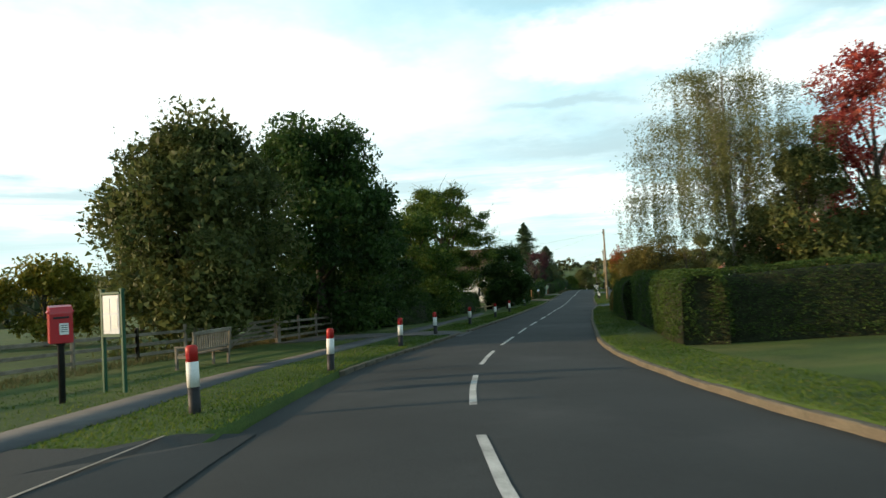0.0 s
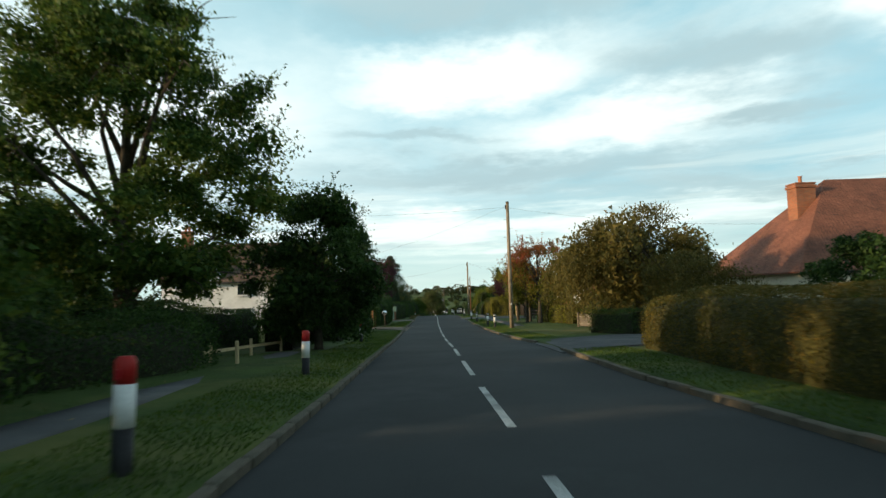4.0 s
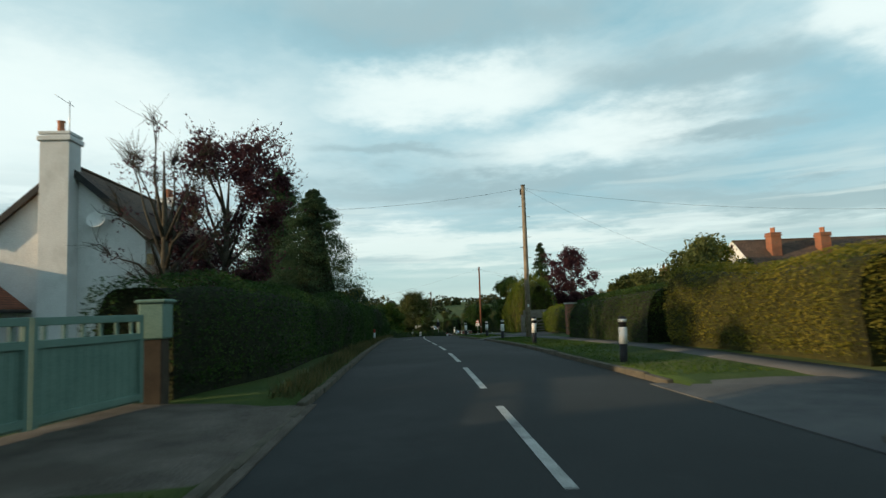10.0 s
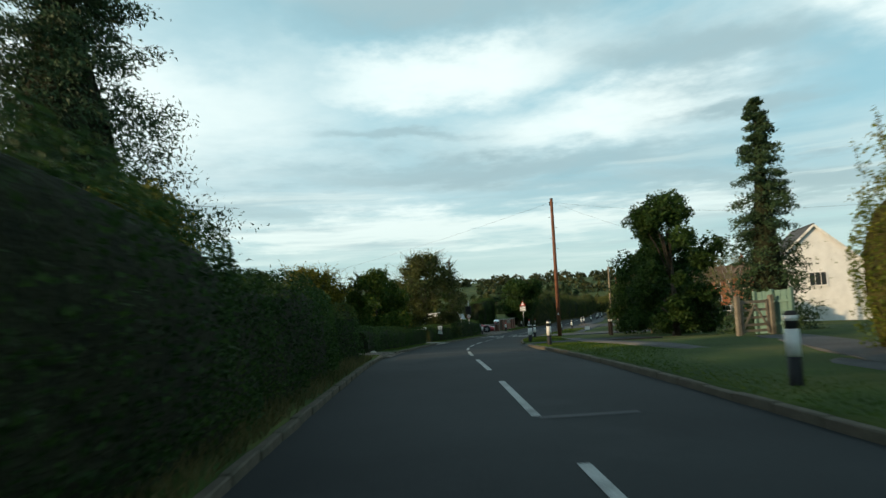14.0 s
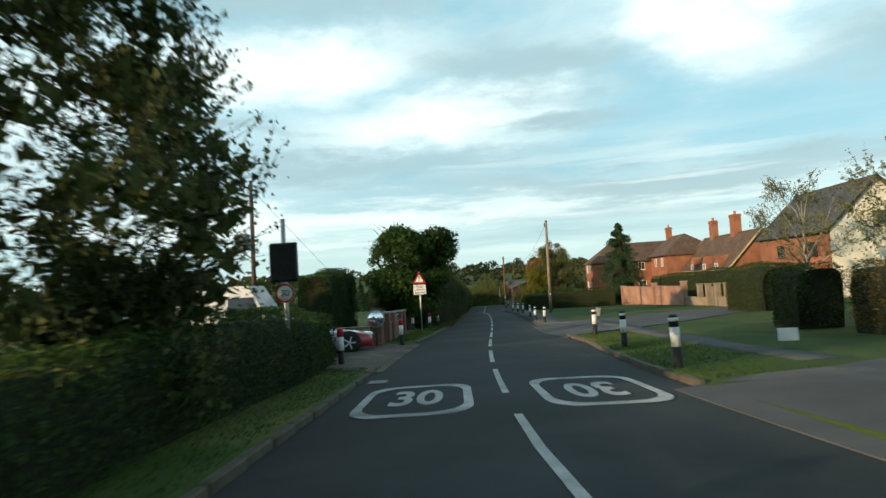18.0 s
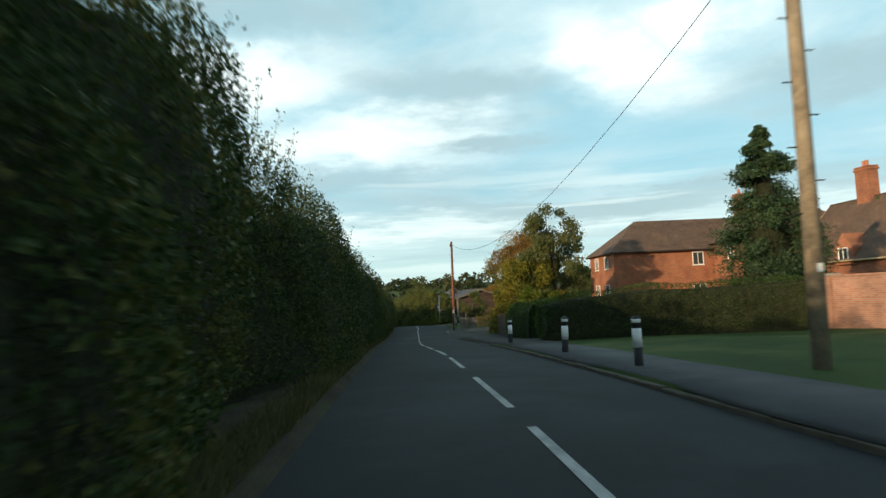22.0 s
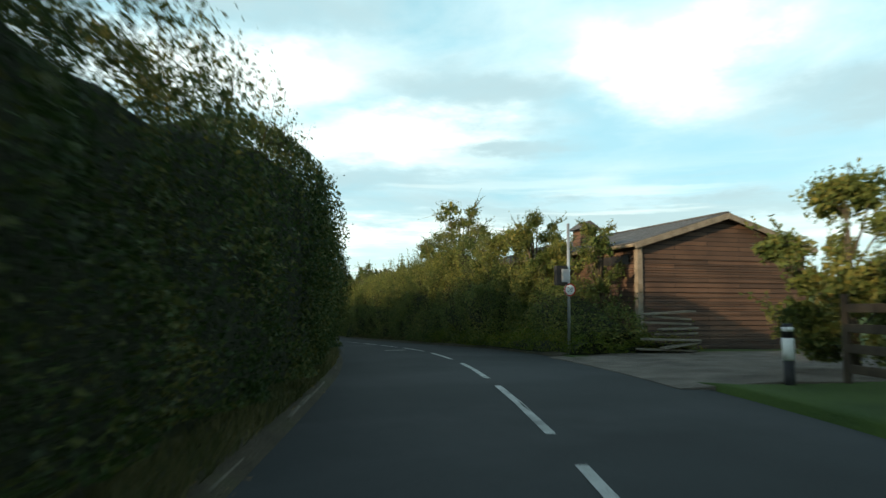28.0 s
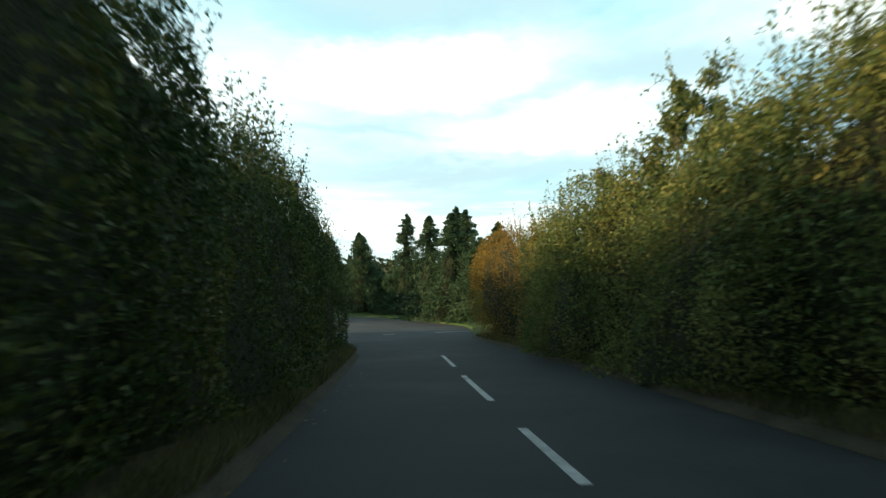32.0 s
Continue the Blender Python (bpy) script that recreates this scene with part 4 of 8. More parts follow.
    if shoots:
        m = int(run * shoots)
        runs, tips = [], []
        for k in range(m):
            q = rng.uniform(s0, s1)
            tt = rng.uniform(0.15, 0.75) * math.pi
            cx, cz = ring(tt, q)
            long = rng.uniform(0.25, 0.85) * (1.0 if tt > 0.9 else 0.55) * (1.0 + rough * 2.5)
            a = np.array([q, face(q) + side * (wide / 2 - cx), cz])
            b = a + np.array([rng.normal(0, 0.2), -side * math.cos(tt) * long * 0.5, long])
            steps = np.linspace(0, 1, 9)[:, None]
            pts = a + (b - a) * steps + rng.normal(0, 0.02, (9, 3))
            wp = put(pts[:, 0], pts[:, 1], pts[:, 2] + 0.1) - origin
            runs.append((wp[::4], [0.008, 0.006, 0.003], 3))
            tips.append(np.repeat(wp[1:], 3, 0) + rng.normal(0, 0.045, (24, 3)))
        tubes("shoot_growth", runs, M_BARK, top, kind="stuff")
        part("shoot_leaves", leaf_mesh("shoot_leaves", leaves_at(np.concatenate(tips), size * 1.1, rng), mat), top, kind="stuff")
    # a filling shell inside, coloured dark to paint the shade behind the leaves
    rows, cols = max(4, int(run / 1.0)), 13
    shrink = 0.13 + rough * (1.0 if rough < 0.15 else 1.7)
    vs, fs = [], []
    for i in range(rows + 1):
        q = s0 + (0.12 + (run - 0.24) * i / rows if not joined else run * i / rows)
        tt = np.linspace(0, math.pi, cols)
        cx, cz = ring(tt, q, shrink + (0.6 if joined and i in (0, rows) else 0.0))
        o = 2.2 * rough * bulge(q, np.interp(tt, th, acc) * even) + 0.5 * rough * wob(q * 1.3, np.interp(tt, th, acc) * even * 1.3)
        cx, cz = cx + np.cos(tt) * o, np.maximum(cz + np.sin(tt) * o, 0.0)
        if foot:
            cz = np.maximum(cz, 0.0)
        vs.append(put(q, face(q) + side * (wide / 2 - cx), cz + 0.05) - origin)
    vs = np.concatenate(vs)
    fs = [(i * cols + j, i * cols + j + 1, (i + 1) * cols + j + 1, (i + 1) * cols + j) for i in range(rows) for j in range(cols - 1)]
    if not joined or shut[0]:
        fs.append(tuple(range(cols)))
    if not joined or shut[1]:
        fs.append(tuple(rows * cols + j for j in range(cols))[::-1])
    part("inner_fill", mesh_of("inner_fill", vs, fs, inner or M_INNER, True), top)
    return top


def clumps_in(rng, count, h0, h1, r, bottom=0.45, top=0.35):
    """Middles of leaf clumps within a crown that is widest below its middle."""
    out = []
    while len(out) < count:
        f = rng.uniform(0, 1)
        wide = r * (bottom + (1 - bottom) * math.sin(min(1, f / 0.45) * math.pi / 2) if f < 0.45 else top + (1 - top) * math.cos((f - 0.45) / 0.55 * math.pi / 2))
        a, q = rng.uniform(0, 2 * math.pi), math.sqrt(rng.uniform(0.12, 1))
        out.append((wide * q * math.cos(a) * 0.92, wide * q * math.sin(a) * 0.92, h0 + (h1 - h0) * f))
    return np.array(out)


def dark_core(mids, radii, flat, top, mat, rng, each=64):
    """The inside of a crown: large overlapping leaf sprays that keep the sky from showing through its middle."""
    pts, sizes = [], []
    for m, r in zip(mids, radii):
        spray = min(r * 0.5, 0.26)
        count = int(min(260, each * (r * 0.5 / spray) ** 2))
        v = rng.normal(size=(count, 3))
        v *= (rng.uniform(0, 1, count) ** 0.5 / np.linalg.norm(v, axis=1))[:, None]
        pts.append(np.maximum(v * r * np.array([1, 1, flat]) + m, (-99, -99, 0.3)))
        sizes.append(np.full(count, spray))
    part("inner_fill", leaf_mesh("inner_fill", leaves_at(np.concatenate(pts), np.concatenate(sizes), rng, 0, 0.7), mat), top, kind="stuff")


def tree(label, s, d, h, r, mat, kind="round", trunk=0.25, n=7000, size=0.2, base=0.25, clumps=26, bark=None, seed=0, name="tree", category="tree", group="", lean=0.0, droop=0.0, thick=0.045, flat=0.85, twigs=0, bare=False, core=0.6, bottom=0.5, low=None, reach=None):
    """A tree: a tapered trunk, limbs out to the clumps, and a crown of many leaves with gaps."""
    rng = np.random.default_rng(500 + seed)
    bark = bark or M_BARK
    n, clumps, size = int(n * (1.0 if bare else 2.7)), int(clumps * (1.0 if bare else 1.45)), size * 0.87
    spin = rng.uniform(0, 360)
    top = thing(name, stand(s, d, 0.05, 0 if reach else spin), label, category, group)
    h0 = h * base
    mids = clumps_in(rng, clumps, h0 + 0.3, h - r * 0.26, r, bottom)
    if reach:
        # a limb that hangs out over the road
        more = np.random.default_rng(seed).uniform(0, 1, (reach[2], 3))
        mids = np.concatenate([mids, more * np.array([reach[0] * 0.55, 1.6, 1.3]) + np.array([reach[0] * 0.45, -0.9, reach[1] - 0.5])])
    if kind == "oak":
        mids[:, :2] *= 1.1
    bend = rng.normal(0, 0.02 * h, 2)
    spine = [(bend[0] * (f**1.5) + lean * f, bend[1] * f**1.5, f * h * (0.78 if kind != "oak" else 0.7)) for f in (0, 0.04, 0.15, 0.35, 0.6, 0.8, 1.0)]
    radius = h * thick * 0.5
    part("trunk", mesh_of("trunk", *tube_data(spine, [radius * f for f in (1.5, 1.15, 1.0, 0.8, 0.5, 0.3, 0.1)], 9), bark, True), top)
    runs, tipped = [], []
    for m in mids[: min(len(mids), 16)]:
        z = max(h0 * 0.75, m[2] * rng.uniform(0.4, 0.7))
        f = min(1.0, z / (h * 0.8))
        root = np.array([bend[0] * f**1.5 + lean * f, bend[1] * f**1.5, z])
        mid = (root + m) / 2 + rng.normal(0, 0.05 * r, 3) + np.array([0, 0, 0.06 * r])
        runs.append(([root, mid, m], [radius * 0.36, radius * 0.2, radius * 0.05], 5))
        for _ in range(1 if kind != "oak" else 4):
            tip = m + rng.normal(0, (0.14 if kind != "oak" else 0.22) * r, 3)
            runs.append(([mid * 0.4 + m * 0.6, (m + tip) / 2, tip], [radius * 0.1, radius * 0.06, radius * 0.02], 4))
    for _ in range(twigs):
        m = mids[int(rng.integers(len(mids)))]
        out = np.array([m[0], m[1], 0]) / (np.hypot(m[0], m[1]) + 0.01)
        tip = m + (out * rng.uniform(0.1, 0.38) + np.array([0, 0, rng.uniform(0.1, 0.36)]) + rng.normal(0, 0.05, 3)) * (r if bare else min(r, 2.6))
        mid = (m + tip) / 2 + rng.normal(0, 0.04 * r, 3)
        runs.append(([m, mid, tip], [0.014, 0.009, 0.003], 3))
        side = tip + rng.normal(0, 0.14 * min(r, 2.0), 3)
        runs.append(([mid, (mid + side) / 2, side], [0.009, 0.006, 0.003], 3))
        if not bare:
            for a, b in ((mid, tip), (mid, side)):
                f = rng.uniform(0, 1.05, 11)[:, None]
                tipped.append(a + (b - a) * f + rng.normal(0, size * 0.35, (11, 3)))
    tubes("branchwork", runs, bark, top, kind="stuff")
    each = max(1, n // len(mids))
    pts, radii = [], []
    fine = 0.85 if kind == "oak" else 1.0
    for m in mids:
        cr = r * rng.choice([0.16, 0.24, 0.36], p=[0.35, 0.4, 0.25]) * rng.uniform(0.85, 1.15) * fine
        radii.append(cr * (core + 0.15))
        v = rng.normal(size=(each, 3))
        v /= np.linalg.norm(v, axis=1, keepdims=True)
        q = cr * (0.45 + 0.55 * rng.uniform(0, 1, each) ** 0.6)[:, None]
        p = v * q
        lump = 1 + 0.26 * np.sin(v[:, 0] * 5 + m[0] * 3) * np.sin(v[:, 2] * 5 + m[1] * 3)
        p *= lump[:, None]
        p[:, 2] *= flat
        if droop:
            p[:, 2] -= droop * rng.uniform(0, 1, each) ** 1.5 * (np.hypot(m[0], m[1]) / r + 0.25) * r
        pts.append(p + m)
    pts = np.concatenate(pts + tipped)
    pts[:, 2] = np.maximum(pts[:, 2], 0.25)
    under = pts[:, 2] + rng.normal(0, 0.1 * h, len(pts)) < (0.62 * h if low else -1e3)
    part("crown", leaf_mesh("crown", leaves_at(pts[~under], size, rng, 1.2 if droop else 0.25, 0.4 if droop else 0.6), mat), top)
    if low:
        part("lower_crown", leaf_mesh("lower_crown", leaves_at(pts[under], size, rng, 0.25, 0.6), low), top, "greener lower leaves")
    if not bare and core:
        dark_core(mids, radii, flat, top, mat, rng)
    return top


def weeping(label, s, d, h, r, mat, n=9000, size=0.2, seed=0, bark=None, base=0.12, strands=130, high=0.55, core=True, stem=1.0, count=22, loose=1.0):
    """A weeping tree: a domed head from which long strands of leaves hang."""
    rng = np.random.default_rng(700 + seed)
    n, strands, size = int(n * 2.6), int(strands * 1.4), size * 0.85
    top = thing("tree", stand(s, d, 0.05, rng.uniform(0, 360)), label, "tree")
    bark = bark or M_BARK
    spine = [(0, 0, 0), (0.05, 0, 0.1 * h), (0.1, 0.1, 0.35 * h), (0.0, 0.15, 0.65 * h), (0.1, 0, 0.88 * h)]
    part("trunk", mesh_of("trunk", *tube_data(spine, [h * q * stem for q in (0.035, 0.026, 0.022, 0.014, 0.005)], 9), bark, True), top)
    runs, pts = [], []
    each = max(4, n // strands)
    lobes = []
    for k in range(count):
        a, q = 2.4 * k + rng.uniform(-0.4, 0.4), math.sqrt((k + 0.6) / count) * rng.uniform(0.85, 1.0)
        lobes.append((r * q * math.cos(a), r * q * math.sin(a), h * (1 - (1 - high) * q**1.8) * rng.uniform(1.02 - 4 / count, 1.03)))
    for k in range(strands):
        lx, ly, crest = lobes[int(rng.integers(len(lobes)))]
        off = np.clip(rng.normal(0, 0.13 * r, 2), -0.26 * r, 0.26 * r)
        x, y = lx + off[0], ly + off[1]
        crest -= 0.9 * float(np.hypot(*off)) ** 1.4 / r**0.4
        root = (x * 0.1, y * 0.1, h * rng.uniform(0.3, 0.7))
        if k % 4 == 0:
            runs.append(([root, (x * 0.4, y * 0.4, crest * 0.9), (x * 0.8, y * 0.8, crest * 0.97), (x, y, crest * 0.88)], [h * q * stem for q in (0.005, 0.0035, 0.002, 0.0007)], 4))
        low = max(h * base, crest * rng.uniform(0.15, 0.75))
        f = rng.uniform(0, 1, each)
        sway = rng.normal(0, 0.05 * r, 2)
        p = np.stack([x + sway[0] * f, y + sway[1] * f, crest - (crest - low) * f], 1) + rng.normal(0, (0.07 + 0.02 * r) * loose, (each, 3))
        cap = rng.uniform(0, 1, each) < 0.22
        p[cap] = np.array([x, y, crest]) + rng.normal(0, 1, (cap.sum(), 3)) * np.array([0.08 * r, 0.08 * r, 0.12])
        pts.append(p)
    tubes("branchwork", runs, bark, top, kind="stuff")
    part("crown", leaf_mesh("crown", leaves_at(np.concatenate(pts), size, rng, 1.6, 0.38), mat), top)
    if core:
        mids = clumps_in(rng, 22, h * 0.3, h * 0.8, r * 0.8)
        dark_core(mids, [r * 0.24] * 22, 1.2, top, mat, rng)
    return top


def conifer(label, s, d, h, r, mat, n=7000, size=0.26, seed=0, skirt=0.06, power=0.85, name="conifer", ragged=0.25, up=0.0):
    """A conifer: whorls of branches, each a fan of needled sprays."""
    rng = np.random.default_rng(900 + seed)
    n = int(n * 2.6)
    top = thing(name, stand(s, d, 0.05, rng.uniform(0, 360)), label, "tree")
    part("trunk", mesh_of("trunk", *tube_data([(0, 0, 0), (0, 0, h * 0.5), (0, 0, h * 0.99)], [h * 0.022, h * 0.012, 0.01], 8), M_BARK, True), top)
    count = int(h * 16)
    each = max(6, n // count)
    runs, pts = [], []
    for k in range(count):
        f = (k + rng.uniform(0, 1)) / count
        z = h * (skirt + (1 - skirt) * f)
        long = r * (1 - f) ** power * rng.uniform(1 - ragged, 1 + ragged * 0.5) + 0.1
        a = rng.uniform(0, 2 * math.pi)
        rise = (0.1 if f > 0.7 else -0.22) + up
        tip = np.array([math.cos(a) * long, math.sin(a) * long, long * rise])
        if k % 3 == 0:
            runs.append(([(0, 0, z), tip * 0.5 + (0, 0, z), tip + (0, 0, z)], [0.03, 0.02, 0.006], 3))
        g = rng.uniform(0.08, 1, each) ** 0.7
        spread = (0.10 + 0.2 * (1 - g)) * long + 0.05
        p = g[:, None] * tip + rng.normal(0, 1, (each, 3)) * spread[:, None] * np.array([0.8, 0.8, 0.4])
        p[:, 2] += z - 0.1 * g * long
        pts.append(p)
    tubes("branchwork", runs, M_BARK, top, kind="stuff")
    pts = np.concatenate(pts)
    pts[:, 2] = np.maximum(pts[:, 2], 0.1)
    # added dark cone round the trunk; its colour stands for shade among branches
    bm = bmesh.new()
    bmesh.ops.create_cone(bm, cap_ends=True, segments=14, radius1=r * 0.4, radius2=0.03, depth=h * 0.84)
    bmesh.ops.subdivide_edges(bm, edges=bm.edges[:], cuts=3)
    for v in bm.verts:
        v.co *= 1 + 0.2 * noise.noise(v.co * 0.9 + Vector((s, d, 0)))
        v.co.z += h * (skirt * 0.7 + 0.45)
    part("inner_fill", bm_mesh("inner_fill", bm, M_INNER, True), top, kind="stuff")
    part("foliage", leaf_mesh("foliage", leaves_at(pts, size, rng, 0.4, 0.34), mat), top)
    return top


def shrub(label, s, d, h, r, mat, n=3500, size=0.11, seed=0, name="shrub", wide=None):
    """A rounded garden shrub with stems."""
    rng = np.random.default_rng(1300 + seed)
    wide = wide or r
    top = thing(name, stand(s, d, 0.08), label, "shrub")
    v = rng.normal(size=(n, 3))
    v[:, 2] = np.abs(v[:, 2]) * rng.choice([1, -0.4], n, p=[0.75, 0.25])
    v /= np.linalg.norm(v, axis=1, keepdims=True)
    w = wander(rng, 6, 1.5, 4)
    q = 1 + 0.13 * w(v[:, 0] + v[:, 2], v[:, 1]) - np.abs(rng.normal(0, 0.09, n))
    p = v * q[:, None] * np.array([r, wide, h * 0.55]) + np.array([0, 0, h * 0.47])
    p[:, 2] = np.maximum(p[:, 2], 0.04)
    part("leaves", leaf_mesh("leaves", leaves_at(p, size, rng), mat), top, kind="stuff")
    runs = [([(0, 0, 0), rng.uniform(-0.3, 0.3, 3) * r + (0, 0, h * 0.3), rng.uniform(-0.5, 0.5, 3) * r + (0, 0, h * 0.6)], [0.03, 0.02, 0.008], 4) for _ in range(7)]
    tubes("stems", runs, M_BARK, top, kind="stuff")
    # dark lump under the leaves, with the inner shade put into its colour
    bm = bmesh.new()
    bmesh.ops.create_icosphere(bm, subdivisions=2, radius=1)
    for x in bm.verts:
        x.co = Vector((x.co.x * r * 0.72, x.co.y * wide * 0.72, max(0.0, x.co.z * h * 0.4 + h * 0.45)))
    part("inner_fill", bm_mesh("inner_fill", bm, M_INNER, True), top)
    return top

# ---- hedges ----
hedge("tall dark clipped hedge at a garden corner", [(17.6, 5.7), (31.4, 5.75)], [(17.6, 2.05), (24.6, 2.1), (24.8, 2.25), (31.4, 2.35)], 1.5, 1, L_HEDGE, seed=1, dense=230, rough=0.04)
hedge("tall dark clipped hedge running back from the garden corner", [(6.0, 17.9), (25, 18.6)], [(6, 2.05), (12, 2.1), (25, 2.3)], 1.5, 1, L_HEDGE, seed=31, dense=200, rough=0.04, cross=True)
hedge("tall dark clipped hedge beside the lawn", [(32.6, 5.4), (41.6, 5.25)], [(32.6, 2.1), (41.6, 2.15)], 1.5, 1, L_HEDGE, seed=35, dense=230, rough=0.05)
hedge("clipped hedge with turning leaves beside the lawn", [(41.9, 5.25), (46, 5.15), (57, 6.5)], [(41.9, 1.5), (57, 1.5)], 1.4, 1, L_BEECH, M_INNER_Y, seed=2, dense=230, rough=0.04)
for k, (s, e, d, h) in enumerate(((89.4, 91.6, 9.8, 1.55), (85.8, 88.0, 9.95, 1.5), (83.9, 85.3, 10.6, 1.6))):
    hedge("bright golden privet bush in low sunlight", [(s, d + 0.25), (e, d - 0.15)], [(s, h)], 1.5, 1, L_YELLOW, M_INNER_Y, seed=150 + k, dense=230, box_like=2.8, rough=0.09)
hedge("green clipped hedge at the garden edge", [(79.5, 11.6), (83.4, 11.3)], [(79, 2.3), (83, 2.4)], 1.6, 1, L_LIME, seed=155, dense=200)
hedge("low dark evergreen hedge by a drive", [(66.2, 9.2), (70.5, 8.5)], [(66, 1.35)], 1.2, 1, L_DARK, seed=3, dense=200)
hedge("overgrown dark hedge before a white house", [(34, -6.6), (50, -6.4), (57, -6.0)], [(34, 1.6), (42, 2.0), (50, 1.8), (57, 1.4)], 2.6, -1, L_DARK, seed=4, dense=110, size=0.1, rough=0.2, box_like=2.4, shag=5)
hedge("dark clipped hedge before a white house", [(56.5, -8.9), (70, -8.0)], [(56, 1.9), (70, 2.0)], 1.4, -1, L_DARK, seed=34, dense=150, size=0.09)
hedge("dark hedge in shade beside the verge", [(64, -5.2), (79.2, -5.2)], [(64, 2.1), (77, 2.1)], 1.6, -1, L_DARK, seed=5, dense=210, rough=0.09)
hedge("low dark ground-cover shrubs in shade", [(72, -4.5), (80.6, -4.1)], [(72, 0.5), (80, 0.65)], 1.0, -1, L_DARK, seed=27, dense=170, size=0.1, box_like=2.2, rough=0.1, shag=5)
hedge("glossy laurel hedge beside a driveway", [(81.2, -4.6), (84, -4.3), (88.8, -4.15)], [(81, 2.2), (83, 2.45), (88.8, 2.5)], 1.8, -1, L_DARK, seed=6, dense=170, size=0.12, rough=0.12, shag=3)
hedge("glossy laurel hedge behind the verge", [(92.4, -4.0), (100, -3.5), (109, -3.9)], [(91, 1.75), (97, 1.88), (105, 2.45), (109, 2.7)], 1.3, -1, L_DARK, seed=7, dense=190, size=0.11, rough=0.1)
hedge("long dark mixed hedge along the kerb", [(113.7, -3.5), (118, -2.75), (130, -2.15), (140, -1.95)], [(113, 2.05), (130, 2.0), (140, 2.1)], 1.7, -1, L_DARK, seed=8, dense=210, rough=0.07)
hedge("long dark mixed hedge along the kerb", [(140.1, -1.95), (155, -1.8), (167.5, -1.9)], [(140, 2.1), (150, 2.25), (160, 2.0), (167.5, 1.7)], 1.7, -1, L_DARK, seed=9, dense=210, rough=0.09)
hedge("dark hedge behind the golden hedge block", [(112.8, 10.5), (119, 10.5)], [(112, 2.35)], 1.2, 1, L_DARK, seed=28, dense=150, size=0.09)
hedge("tall dark hedge behind the wooden gate", [(108.6, 12.9), (114.2, 12.2)], [(108, 2.2)], 1.2, 1, L_DARK, seed=26, dense=150, size=0.09)
hedge("broad golden-green clipped hedge block", [(113.8, 7.7), (121.6, 7.6)], [(113, 2.15), (121, 2.2)], 2.4, 1, L_GOLD, M_INNER_Y, seed=10, dense=230, rough=0.06)
hedge("smooth green mounded hedge", [(122.4, 7.2), (131.6, 7.2)], [(122, 1.95), (131, 1.75)], 2.0, 1, L_HEDGE, seed=11, dense=240, size=0.06, rough=0.03, box_like=3.0)
hedge("low clipped garden hedge behind the footpath", [(137.6, 9.1), (149, 9.9)], [(137, 1.65)], 1.0, 1, L_LIME, seed=12, dense=230)
hedge("low clipped dark hedge beside the verge", [(174.8, -2.75), (178, -2.62), (188, -2.63), (191.0, -2.72)], [(174, 1.08), (190, 1.15)], 1.3, -1, L_DARK, seed=13, dense=230, rough=0.05)
hedge("low clipped dark hedge beside the verge", [(192.9, -2.8), (204, -2.7), (210.7, -3.05)], [(193, 1.2), (210.7, 1.46)], 1.3, -1, L_DARK, seed=14, dense=230, rough=0.05)
for k, (a, b, d, mat, h, label) in enumerate(((213.7, 215.6, 10.5, L_HEDGE, 2.05, "boxy clipped green hedge block on the lawn"), (209.6, 211.5, 10.8, L_BEECH, 1.95, "boxy clipped hedge block with browning leaves on the lawn"))):
    hedge(label, [(a, d), (b, d)], [(a, h)], 1.8, 1, mat, seed=180 + k, dense=170, size=0.08, box_like=6.0)
hedge("boxy clipped hedge block on the lawn", [(228.5, 15.6), (234, 15.8)], [(228, 2.6)], 3.0, 1, L_HEDGE, seed=16, dense=120, size=0.09)
hedge("reddish clipped beech hedge behind the lawn", [(210.0, 12.7), (213.4, 12.9)], [(210, 2.0)], 1.4, 1, L_COPPER, seed=17, dense=170, size=0.08)
hedge("tall dark evergreen screen hedge", [(226.9, -7.2), (232.4, -7.0)], [(226, 3.5), (232, 4.0)], 2.4, -1, L_DARK, seed=18, dense=150, size=0.1, rough=0.1)
hedge("rounded dark green hedge by the footpath", [(270.2, 6.1), (276, 6.1), (283, 7.2)], [(270, 1.95), (283, 2.05)], 2.2, 1, L_HEDGE, seed=19, dense=230, box_like=3.6, rough=0.05)
hedge("dark green hedge along the garden front", [(6.0, 265.0), (15.5, 262.0)], [(6, 1.85), (15, 2.2)], 1.7, 1, L_HEDGE, seed=20, dense=190, cross=True, rough=0.07)
hedge("dark hedge above the brick wall", [(244, 20.5), (262, 19)], [(244, 2.9)], 1.6, 1, L_HEDGE, seed=21, dense=90, size=0.1)
hedge("green garden hedge behind the picket fence", [(305.8, 14.5), (316, 13)], [(305, 1.9)], 1.4, 1, L_HEDGE, seed=22, dense=110, size=0.09)
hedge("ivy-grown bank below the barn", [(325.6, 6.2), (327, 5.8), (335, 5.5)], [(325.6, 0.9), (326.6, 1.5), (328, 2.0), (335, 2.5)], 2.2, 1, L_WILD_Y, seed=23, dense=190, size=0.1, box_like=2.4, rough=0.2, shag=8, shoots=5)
hedge("low green nettles and ivy at the foot of the bank", [(325.3, 5.55), (328, 5.25), (341, 4.75)], [(325.3, 0.45), (330, 0.6), (341, 0.6)], 1.3, 1, L_LIME, seed=24, dense=190, size=0.09, box_like=2.2, rough=0.12, shag=5)
